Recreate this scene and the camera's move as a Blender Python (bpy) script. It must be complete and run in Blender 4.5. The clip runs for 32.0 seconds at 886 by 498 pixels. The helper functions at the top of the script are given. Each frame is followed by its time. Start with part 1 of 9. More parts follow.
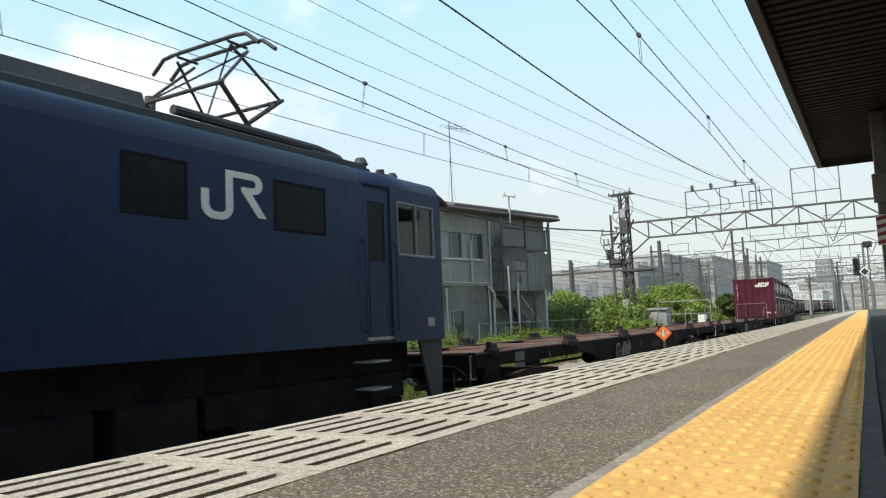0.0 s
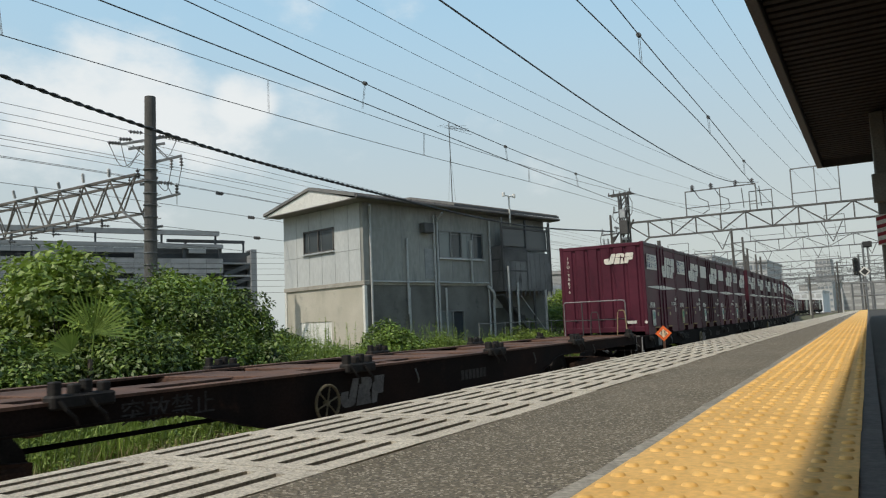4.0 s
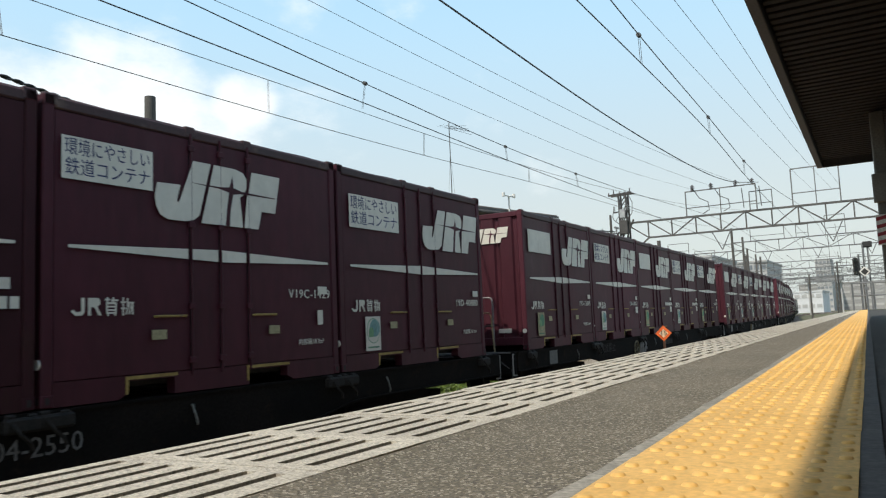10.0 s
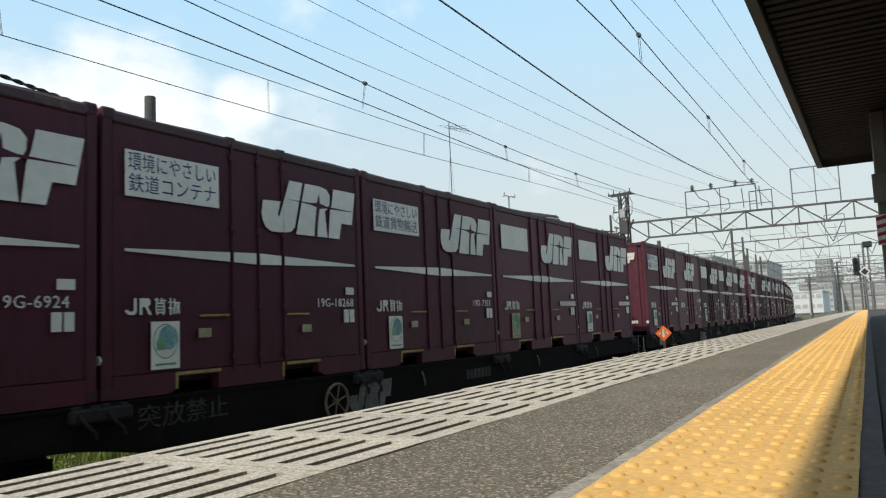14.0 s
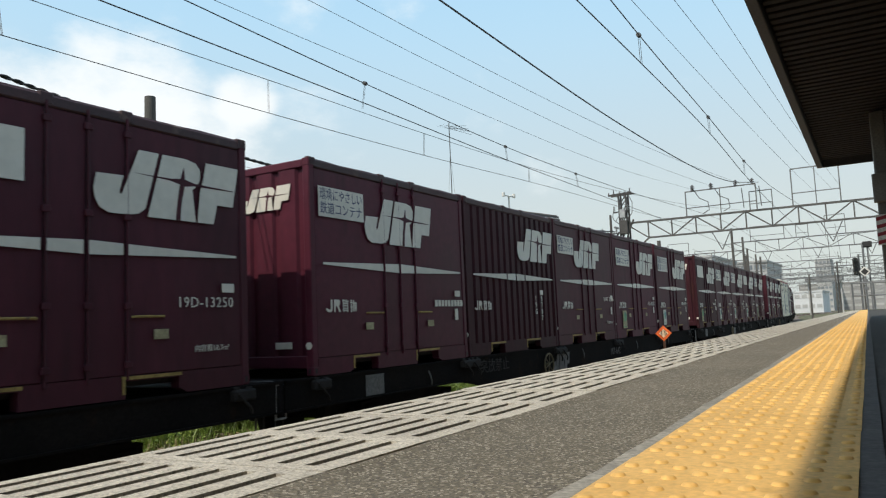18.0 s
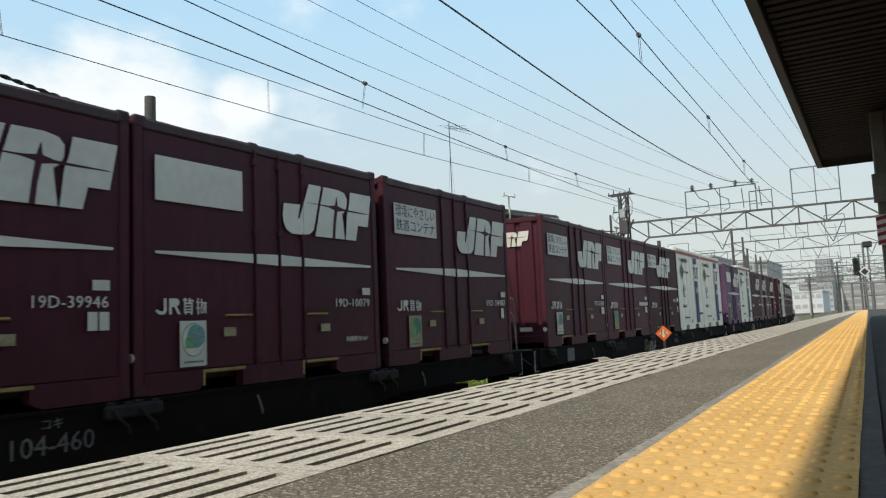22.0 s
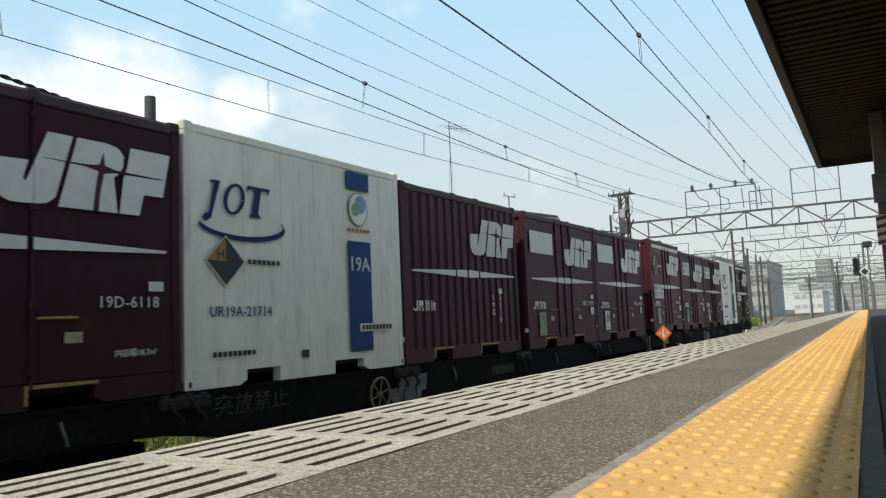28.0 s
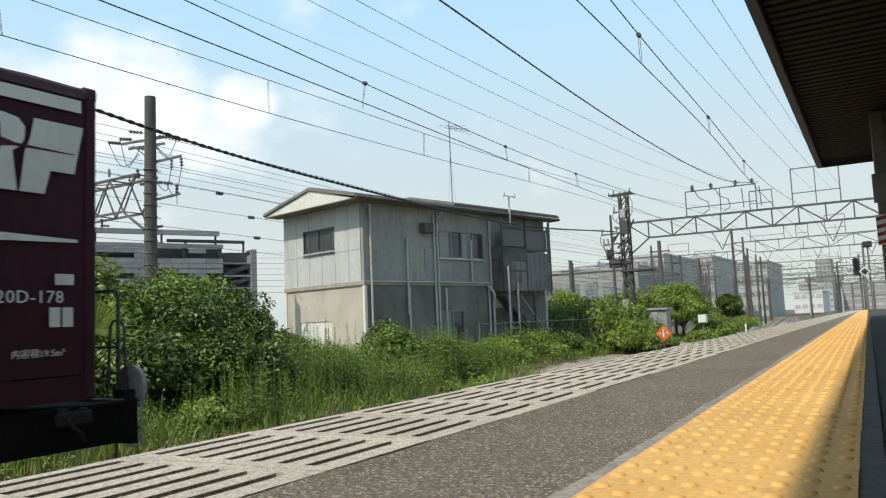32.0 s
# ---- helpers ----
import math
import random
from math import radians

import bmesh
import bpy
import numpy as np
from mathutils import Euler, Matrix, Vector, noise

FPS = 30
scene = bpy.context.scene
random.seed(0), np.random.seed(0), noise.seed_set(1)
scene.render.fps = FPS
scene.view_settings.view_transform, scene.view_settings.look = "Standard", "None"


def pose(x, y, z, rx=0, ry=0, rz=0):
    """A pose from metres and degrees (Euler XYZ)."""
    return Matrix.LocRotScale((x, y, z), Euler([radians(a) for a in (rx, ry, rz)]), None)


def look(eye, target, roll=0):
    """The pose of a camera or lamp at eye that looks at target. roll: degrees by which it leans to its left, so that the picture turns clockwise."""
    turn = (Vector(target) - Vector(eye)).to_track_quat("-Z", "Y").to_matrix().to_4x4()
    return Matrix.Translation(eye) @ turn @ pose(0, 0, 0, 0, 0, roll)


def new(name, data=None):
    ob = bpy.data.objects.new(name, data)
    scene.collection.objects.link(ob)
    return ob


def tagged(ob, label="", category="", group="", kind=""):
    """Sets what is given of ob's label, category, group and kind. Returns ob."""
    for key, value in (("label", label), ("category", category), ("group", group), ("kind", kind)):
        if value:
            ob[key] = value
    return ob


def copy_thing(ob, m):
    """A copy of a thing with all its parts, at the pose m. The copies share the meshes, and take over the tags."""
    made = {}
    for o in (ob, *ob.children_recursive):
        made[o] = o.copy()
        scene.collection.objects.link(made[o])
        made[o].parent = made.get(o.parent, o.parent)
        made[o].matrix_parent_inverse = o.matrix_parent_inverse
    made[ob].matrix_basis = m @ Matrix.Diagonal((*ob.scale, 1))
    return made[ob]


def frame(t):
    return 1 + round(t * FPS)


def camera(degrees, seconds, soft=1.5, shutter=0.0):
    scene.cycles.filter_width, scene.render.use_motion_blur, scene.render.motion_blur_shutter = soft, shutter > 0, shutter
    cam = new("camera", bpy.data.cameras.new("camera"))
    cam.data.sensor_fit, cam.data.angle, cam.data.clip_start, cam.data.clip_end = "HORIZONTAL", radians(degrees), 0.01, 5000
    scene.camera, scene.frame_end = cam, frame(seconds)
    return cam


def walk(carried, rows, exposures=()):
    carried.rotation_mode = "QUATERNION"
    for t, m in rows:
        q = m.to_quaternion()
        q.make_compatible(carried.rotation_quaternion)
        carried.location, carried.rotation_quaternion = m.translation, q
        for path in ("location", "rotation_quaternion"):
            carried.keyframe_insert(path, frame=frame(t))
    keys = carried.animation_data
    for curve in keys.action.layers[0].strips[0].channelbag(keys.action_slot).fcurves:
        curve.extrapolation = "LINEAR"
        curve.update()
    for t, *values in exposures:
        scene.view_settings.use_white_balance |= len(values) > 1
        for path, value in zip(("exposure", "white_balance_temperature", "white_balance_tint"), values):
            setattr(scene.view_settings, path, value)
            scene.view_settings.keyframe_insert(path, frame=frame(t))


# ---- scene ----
EYE = Vector((0, 0, 1.57))
cam = camera(61.0, 32.0, soft=1.2, shutter=0.08)
SIGHT = look(EYE, EYE + Vector((-0.514497, 0.851761, 0.098981)), -2.488)
walk(cam, [(0.0, SIGHT), (32.0, SIGHT)], exposures=[(0.0, 0.27, 6720, 10), (0.5, 0.14, 6720, 10), (1.0, 0.0, 6720, 10), (2.0, -0.20, 6720, 10), (3.0, -0.25, 6720, 10), (6.0, -0.25, 6720, 10), (7.0, -0.02, 6720, 10), (8.0, 0.06, 6720, 10), (11.0, 0.12, 6720, 10), (13.0, 0.10, 6720, 10), (17.0, 0.0, 6720, 10), (25.0, 0.0, 6720, 10), (28.0, 0.05, 6720, 10), (32.0, 0.08, 6720, 10)])

# ---- light ----
SUN_WAY = Vector((-0.208, -0.74, 1.0)).normalized()
sun = new("sun", bpy.data.lights.new("sun", "SUN"))
sun.data.energy, sun.data.angle, sun.data.color = 3.4, radians(0.53), (1.0, 0.95, 0.85)
sun.matrix_world = look(SUN_WAY * 50, (0, 0, 0))


def make_world():
    world = bpy.data.worlds.new("summer_sky")
    scene.world = world
    world.use_nodes = True
    nt = world.node_tree
    nt.nodes.clear()
    out = nt.nodes.new("ShaderNodeOutputWorld")
    sky = nt.nodes.new("ShaderNodeTexSky")
    sky.sky_type, sky.sun_disc = "NISHITA", False
    sky.sun_elevation = math.asin(SUN_WAY.z)
    sky.sun_rotation = math.atan2(SUN_WAY.x, SUN_WAY.y)
    sky.air_density, sky.dust_density, sky.ozone_density = 1.1, 2.0, 1.4
    tc = nt.nodes.new("ShaderNodeTexCoord")
    sep = nt.nodes.new("ShaderNodeSeparateXYZ")
    nt.links.new(tc.outputs["Generated"], sep.inputs[0])

    def math_node(op, a, b=None, c=None):
        n = nt.nodes.new("ShaderNodeMath")
        n.operation = op
        for i, v in enumerate((a, b, c)):
            if v is None:
                continue
            if isinstance(v, (int, float)):
                n.inputs[i].default_value = v
            else:
                nt.links.new(v, n.inputs[i])
        return n.outputs[0]

    def ramp(v, lo, hi, a=0.0, b=1.0):
        n = nt.nodes.new("ShaderNodeMapRange")
        n.interpolation_type = "SMOOTHSTEP"
        for key, val in (("From Min", lo), ("From Max", hi), ("To Min", a), ("To Max", b)):
            n.inputs[key].default_value = val
        nt.links.new(v, n.inputs["Value"])
        return n.outputs[0]

    def mix(f, a, b):
        n = nt.nodes.new("ShaderNodeMixRGB")
        for key, v in (("Fac", f), ("Color1", a), ("Color2", b)):
            if isinstance(v, tuple):
                n.inputs[key].default_value = (*v, 1)
            else:
                nt.links.new(v, n.inputs[key])
        return n.outputs[0]

    def fbm(scale, squash, detail, rough, shift):
        mp = nt.nodes.new("ShaderNodeMapping")
        mp.inputs["Scale"].default_value = (1.0, 1.0, squash)
        mp.inputs["Location"].default_value = shift
        nt.links.new(tc.outputs["Generated"], mp.inputs[0])
        n = nt.nodes.new("ShaderNodeTexNoise")
        n.inputs["Scale"].default_value, n.inputs["Detail"].default_value, n.inputs["Roughness"].default_value = scale, detail, rough
        nt.links.new(mp.outputs[0], n.inputs["Vector"])
        return n.outputs["Fac"]

    # a summer haze over the whole sky, whiter towards the horizon
    veil = mix(ramp(sep.outputs["Z"], 0.05, 0.50), HAZE_LOW, HAZE_HIGH)
    base = mix(ramp(sep.outputs["Z"], 0.32, 0.85, 0.90, 0.25), sky.outputs[0], veil)
    # cumulus banks: broad swells broken up by noise
    total = None
    for (x, y, z, size, amount) in CLOUDS:
        dot = nt.nodes.new("ShaderNodeVectorMath")
        dot.operation = "DOT_PRODUCT"
        dot.inputs[1].default_value = Vector((x, y, z)).normalized()
        nt.links.new(tc.outputs["Generated"], dot.inputs[0])
        w = ramp(dot.outputs["Value"], math.cos(radians(size)), 1.0, 0.0, amount)
        total = w if total is None else math_node("ADD", total, w)
    n1 = fbm(11.0, 1.7, 10, 0.60, (0.3, 0.1, 0.0))
    n2 = fbm(2.2, 2.0, 6, 0.55, (4.0, 2.0, 1.0))
    wide = math_node("MULTIPLY", ramp(n2, 0.56, 0.75), 0.22)
    body = math_node("ADD", math_node("ADD", total, wide), math_node("MULTIPLY_ADD", n1, 2.7, -1.60))
    cover = ramp(body, 0.0, 1.60, 0.0, 0.90)
    lit = mix(cover, base, CLOUD_WHITE)
    bg = nt.nodes.new("ShaderNodeBackground")
    bg.inputs["Strength"].default_value = 0.15
    nt.links.new(lit, bg.inputs["Color"])
    nt.links.new(bg.outputs[0], out.inputs["Surface"])


HAZE_LOW, HAZE_HIGH, CLOUD_WHITE = (4.45, 4.95, 4.95), (3.2, 5.4, 7.2), (6.6, 6.95, 7.15)
CLOUDS = [(-0.838, 0.448, 0.272, 6.0, 0.75), (-0.803, 0.513, 0.280, 5.5, 0.70), (-0.763, 0.558, 0.295, 5.5, 0.75), (-0.73, 0.614, 0.265, 5.5, 0.65), (-0.683, 0.667, 0.293, 2.8, 1.1), (-0.70, 0.65, 0.255, 5.0, 0.60),
          (-0.63, 0.73, 0.245, 6.0, 0.50), (-0.781, 0.511, 0.352, 2.6, 0.42), (-0.612, 0.681, 0.402, 4.0, 0.55), (-0.50, 0.76, 0.42, 3.0, 0.40), (-0.381, 0.905, 0.188, 3.0, 0.45), (-0.80, 0.55, 0.21, 9.0, 0.50)]
make_world()


# ---- materials ----
def surf(name, c1, c2, scale=3.0, rough=0.7, bump=0.0, metal=0.0, fine=40.0, fine_amt=0.25, vary=0.0, stretch=(1, 1, 1),
         spec=0.5, island=0.0, dist=0.01, c3=None, patch=0.5):
    """Paint, stone or metal: two colours mixed by a broad noise, darkened and lightened by a fine one, with relief."""
    m = bpy.data.materials.new(name)
    m.use_nodes = True
    nt = m.node_tree
    b = nt.nodes["Principled BSDF"]
    tc = nt.nodes.new("ShaderNodeTexCoord")
    mp = nt.nodes.new("ShaderNodeMapping")
    mp.inputs["Scale"].default_value = stretch
    nt.links.new(tc.outputs["Object"], mp.inputs[0])
    vec = mp.outputs[0]
    if vary:
        oi = nt.nodes.new("ShaderNodeObjectInfo")
        sh = nt.nodes.new("ShaderNodeVectorMath")
        sh.operation = "ADD"
        mul = nt.nodes.new("ShaderNodeMath")
        mul.operation, mul.inputs[1].default_value = "MULTIPLY", 37.0
        nt.links.new(oi.outputs["Random"], mul.inputs[0])
        nt.links.new(vec, sh.inputs[0])
        nt.links.new(mul.outputs[0], sh.inputs[1])
        vec = sh.outputs[0]
    n1 = nt.nodes.new("ShaderNodeTexNoise")
    n1.inputs["Scale"].default_value, n1.inputs["Detail"].default_value = scale, 5
    n2 = nt.nodes.new("ShaderNodeTexNoise")
    n2.inputs["Scale"].default_value, n2.inputs["Detail"].default_value = fine, 3
    for n in (n1, n2):
        nt.links.new(vec, n.inputs["Vector"])
    r = nt.nodes.new("ShaderNodeMapRange")
    r.inputs["From Min"].default_value, r.inputs["From Max"].default_value = 0.5 - 0.3 * patch, 0.5 + 0.3 * patch
    nt.links.new(n1.outputs["Fac"], r.inputs["Value"])
    mix = nt.nodes.new("ShaderNodeMixRGB")
    mix.inputs["Color1"].default_value, mix.inputs["Color2"].default_value = (*c1, 1), (*c2, 1)
    nt.links.new(r.outputs[0], mix.inputs["Fac"])
    col = mix.outputs[0]
    if c3:
        n3 = nt.nodes.new("ShaderNodeTexNoise")
        n3.inputs["Scale"].default_value, n3.inputs["Detail"].default_value, n3.inputs["Roughness"].default_value = scale * 2.7, 6, 0.65
        nt.links.new(vec, n3.inputs["Vector"])
        r3 = nt.nodes.new("ShaderNodeMapRange")
        r3.inputs["From Min"].default_value, r3.inputs["From Max"].default_value = 0.58, 0.72
        nt.links.new(n3.outputs["Fac"], r3.inputs["Value"])
        mx3 = nt.nodes.new("ShaderNodeMixRGB")
        mx3.inputs["Color2"].default_value = (*c3, 1)
        nt.links.new(r3.outputs[0], mx3.inputs["Fac"])
        nt.links.new(col, mx3.inputs["Color1"])
        col = mx3.outputs[0]
    br = nt.nodes.new("ShaderNodeMapRange")
    br.inputs["To Min"].default_value, br.inputs["To Max"].default_value = 1 - fine_amt, 1 + fine_amt
    br.inputs["From Min"].default_value, br.inputs["From Max"].default_value = 0.3, 0.7
    nt.links.new(n2.outputs["Fac"], br.inputs["Value"])
    fac = br.outputs[0]
    if vary or island:
        src = nt.nodes.new("ShaderNodeNewGeometry").outputs["Random Per Island"] if island else oi.outputs["Random"]
        vr = nt.nodes.new("ShaderNodeMapRange")
        a = island or vary
        vr.inputs["To Min"].default_value, vr.inputs["To Max"].default_value = 1 - a, 1 + a
        nt.links.new(src, vr.inputs["Value"])
        mu = nt.nodes.new("ShaderNodeMath")
        mu.operation = "MULTIPLY"
        nt.links.new(fac, mu.inputs[0])
        nt.links.new(vr.outputs[0], mu.inputs[1])
        fac = mu.outputs[0]
    sc = nt.nodes.new("ShaderNodeVectorMath")
    sc.operation = "SCALE"
    nt.links.new(col, sc.inputs[0])
    nt.links.new(fac, sc.inputs["Scale"])
    nt.links.new(sc.outputs[0], b.inputs["Base Color"])
    b.inputs["Metallic"].default_value = metal
    b.inputs["Specular IOR Level"].default_value = spec
    rr = nt.nodes.new("ShaderNodeMapRange")
    rr.inputs["To Min"].default_value, rr.inputs["To Max"].default_value = max(0.03, rough - 0.12), min(1, rough + 0.12)
    nt.links.new(n1.outputs["Fac"], rr.inputs["Value"])
    nt.links.new(rr.outputs[0], b.inputs["Roughness"])
    if bump:
        bp = nt.nodes.new("ShaderNodeBump")
        bp.inputs["Strength"].default_value, bp.inputs["Distance"].default_value = bump, dist
        nt.links.new(n2.outputs["Fac"], bp.inputs["Height"])
        nt.links.new(bp.outputs[0], b.inputs["Normal"])
    return m


def leafy(name, c1, c2, through_amt=0.24, patch=(0.65, 1.3), size=0.9):
    m = bpy.data.materials.new(name)
    m.use_nodes = True
    nt = m.node_tree
    b = nt.nodes["Principled BSDF"]
    g = nt.nodes.new("ShaderNodeNewGeometry")
    mix = nt.nodes.new("ShaderNodeMixRGB")
    mix.inputs["Color1"].default_value, mix.inputs["Color2"].default_value = (*c1, 1), (*c2, 1)
    nt.links.new(g.outputs["Random Per Island"], mix.inputs["Fac"])
    tc = nt.nodes.new("ShaderNodeTexCoord")
    n = nt.nodes.new("ShaderNodeTexNoise")
    n.inputs["Scale"].default_value = size
    nt.links.new(tc.outputs["Object"], n.inputs["Vector"])
    br = nt.nodes.new("ShaderNodeMapRange")
    br.inputs["From Min"].default_value, br.inputs["From Max"].default_value = 0.3, 0.7
    br.inputs["To Min"].default_value, br.inputs["To Max"].default_value = patch
    nt.links.new(n.outputs["Fac"], br.inputs["Value"])
    sc = nt.nodes.new("ShaderNodeVectorMath")
    sc.operation = "SCALE"
    nt.links.new(mix.outputs[0], sc.inputs[0])
    nt.links.new(br.outputs[0], sc.inputs["Scale"])
    nt.links.new(sc.outputs[0], b.inputs["Base Color"])
    b.inputs["Roughness"].default_value = 0.5
    t = nt.nodes.new("ShaderNodeBsdfTranslucent")
    nt.links.new(sc.outputs[0], t.inputs["Color"])
    ms = nt.nodes.new("ShaderNodeMixShader")
    ms.inputs["Fac"].default_value = through_amt
    nt.links.new(b.outputs[0], ms.inputs[1])
    nt.links.new(t.outputs[0], ms.inputs[2])
    nt.links.new(ms.outputs[0], nt.nodes["Material Output"].inputs["Surface"])
    return m


def glassy(name, tint=(0.02, 0.025, 0.03), rough=0.05):
    m = bpy.data.materials.new(name)
    m.use_nodes = True
    b = m.node_tree.nodes["Principled BSDF"]
    b.inputs["Base Color"].default_value = (*tint, 1)
    b.inputs["Roughness"].default_value = rough
    b.inputs["IOR"].default_value = 1.5
    return m


def clear_glass(name):
    m = bpy.data.materials.new(name)
    m.use_nodes = True
    nt = m.node_tree
    nt.nodes.remove(nt.nodes["Principled BSDF"])
    tr, gl, mx = nt.nodes.new("ShaderNodeBsdfTransparent"), nt.nodes.new("ShaderNodeBsdfGlossy"), nt.nodes.new("ShaderNodeMixShader")
    tr.inputs["Color"].default_value = (0.8, 0.85, 0.85, 1)
    gl.inputs["Roughness"].default_value = 0.03
    fr = nt.nodes.new("ShaderNodeFresnel")
    fr.inputs["IOR"].default_value = 1.45
    nt.links.new(fr.outputs[0], mx.inputs["Fac"])
    nt.links.new(tr.outputs[0], mx.inputs[1])
    nt.links.new(gl.outputs[0], mx.inputs[2])
    nt.links.new(mx.outputs[0], nt.nodes["Material Output"].inputs["Surface"])
    return m


MAROON = surf("maroon_paint", (0.050, 0.0112, 0.0178), (0.071, 0.0158, 0.0250), 0.8, 0.55, 0.06, fine=9, fine_amt=0.12, vary=0.05, c3=(0.062, 0.0185, 0.026), spec=0.22, stretch=(1, 1, 0.35))
MAROON_FRESH = surf("maroon_paint_fresh", (0.063, 0.0112, 0.0210), (0.086, 0.0150, 0.0280), 0.7, 0.5, 0.05, fine=9, fine_amt=0.10, vary=0.05, spec=0.22)
MAROON_FADED = surf("maroon_paint_faded", (0.067, 0.019, 0.027), (0.095, 0.028, 0.039), 0.9, 0.6, 0.08, fine=11, fine_amt=0.15, vary=0.06, c3=(0.090, 0.033, 0.042), spec=0.2, stretch=(1, 1, 0.35))
MAROON_DEEP = surf("maroon_paint_deep", (0.035, 0.0088, 0.0124), (0.049, 0.0118, 0.0168), 0.8, 0.6, 0.06, fine=9, fine_amt=0.12, vary=0.05, c3=(0.042, 0.016, 0.013), spec=0.18, stretch=(1, 1, 0.35))
MAROON_DARK = surf("maroon_roof", (0.034, 0.013, 0.015), (0.055, 0.02, 0.021), 1.2, 0.6, 0.1, vary=0.1, c3=(0.10, 0.06, 0.045))
PURPLE = surf("purple_paint", (0.086, 0.046, 0.090), (0.130, 0.070, 0.124), 0.8, 0.55, 0.05, fine=9, fine_amt=0.14, c3=(0.10, 0.05, 0.055), spec=0.25)
CREAM = surf("white_container_paint", (0.70, 0.655, 0.53), (0.79, 0.745, 0.615), 0.9, 0.4, 0.03, fine=7, fine_amt=0.06, c3=(0.54, 0.52, 0.45), stretch=(1, 1, 0.35))
MARK_WHITE = surf("white_marking", (0.61, 0.575, 0.495), (0.68, 0.645, 0.56), 1.5, 0.6, fine=10, fine_amt=0.05, vary=0.06, spec=0.3)
MARK_NAVY = surf("navy_marking", (0.014, 0.022, 0.088), (0.020, 0.028, 0.108), 3, 0.55, fine=9, fine_amt=0.08, spec=0.2)
MARK_BLUE = surf("blue_marking", (0.008, 0.054, 0.145), (0.012, 0.066, 0.170), 1.3, 0.5, fine=6, fine_amt=0.07, stretch=(1, 1, 0.3), c3=(0.016, 0.066, 0.145), spec=0.15)
MARK_GREEN = surf("green_sticker", (0.03, 0.16, 0.10), (0.06, 0.28, 0.12), 7, 0.5, vary=0.2)
MARK_BLACK = surf("black_marking", (0.018, 0.018, 0.018), (0.03, 0.028, 0.025), 5, 0.55)
MARK_ARROW = surf("blue_chalk", (0.03, 0.16, 0.42), (0.05, 0.20, 0.50), 5, 0.6)
MARK_AMBER = surf("amber_marking", (0.30, 0.13, 0.02), (0.4, 0.2, 0.04), 5, 0.55)
MARK_RED = surf("red_marking", (0.27, 0.018, 0.026), (0.33, 0.03, 0.035), 2, 0.5, fine=8, fine_amt=0.08)
RUBBER = surf("door_seal", (0.012, 0.008, 0.009), (0.022, 0.012, 0.014), 4, 0.7)
WAGON = surf("wagon_grime", (0.006, 0.0055, 0.0055), (0.012, 0.010, 0.010), 1.5, 0.9, 0.2, c3=(0.022, 0.013, 0.009), vary=0.12, spec=0.1)
RUST = surf("rusty_deck", (0.066, 0.032, 0.020), (0.130, 0.064, 0.039), 1.3, 0.85, 0.3, fine=25, fine_amt=0.3, c3=(0.07, 0.04, 0.03))
WAGON_SIDE = surf("wagon_side", (0.0065, 0.0058, 0.0054), (0.0125, 0.0102, 0.0090), 1.2, 0.85, 0.2, c3=(0.020, 0.0125, 0.009), vary=0.1, spec=0.06)
IRON = surf("dark_iron", (0.012, 0.011, 0.010), (0.026, 0.022, 0.019), 5, 0.75, 0.2, spec=0.25)
RAIL_TOP = surf("rail_steel", (0.20, 0.17, 0.15), (0.30, 0.27, 0.25), 6, 0.4, 0.1, metal=0.6)
RAIL_RUST = surf("rail_rust", (0.12, 0.06, 0.035), (0.18, 0.09, 0.05), 6, 0.85, 0.2)
HANDRAIL = surf("yellowed_rail", (0.26, 0.20, 0.10), (0.36, 0.28, 0.15), 8, 0.6, c3=(0.2, 0.18, 0.15))
HANDRAIL_GREY = surf("grey_rail", (0.22, 0.21, 0.20), (0.36, 0.35, 0.33), 8, 0.6)
LOCO_BLUE = surf("locomotive_blue", (0.0120, 0.0240, 0.058), (0.0160, 0.0300, 0.070), 0.7, 0.5, 0.02, fine=8, fine_amt=0.06, c3=(0.0160, 0.0255, 0.050), spec=0.22, stretch=(1, 1, 0.5))
LOCO_PANE = surf("dull_black_pane", (0.0042, 0.0050, 0.0050), (0.0085, 0.0095, 0.0090), 1.5, 0.5, fine=6, fine_amt=0.2, spec=0.15)
LOCO_CREAM = surf("locomotive_cream", (0.50, 0.42, 0.28), (0.58, 0.50, 0.36), 2, 0.5)
LOCO_GREY = surf("locomotive_roof", (0.030, 0.032, 0.035), (0.055, 0.055, 0.056), 2, 0.75, 0.1)
PANE = glassy("window_pane", (0.05, 0.06, 0.065), 0.06)
CAB_GLASS = clear_glass("cab_glass")
ALU = surf("aluminium", (0.45, 0.46, 0.46), (0.55, 0.56, 0.56), 5, 0.4, metal=0.5)
ASPHALT = surf("platform_asphalt", (0.125, 0.106, 0.076), (0.164, 0.140, 0.104), 2.2, 0.9, 0.6, fine=170, fine_amt=0.5, dist=0.004, c3=(0.105, 0.094, 0.076), spec=0.3)


# platform asphalt again, with the canopy's shade put into its colour
ASPHALT_SHADED = surf("canopy_shaded_asphalt", (0.050, 0.047, 0.042), (0.072, 0.067, 0.060), 2.2, 0.9, 0.6, fine=170, fine_amt=0.5, dist=0.004, c3=(0.042, 0.039, 0.036), spec=0.2)


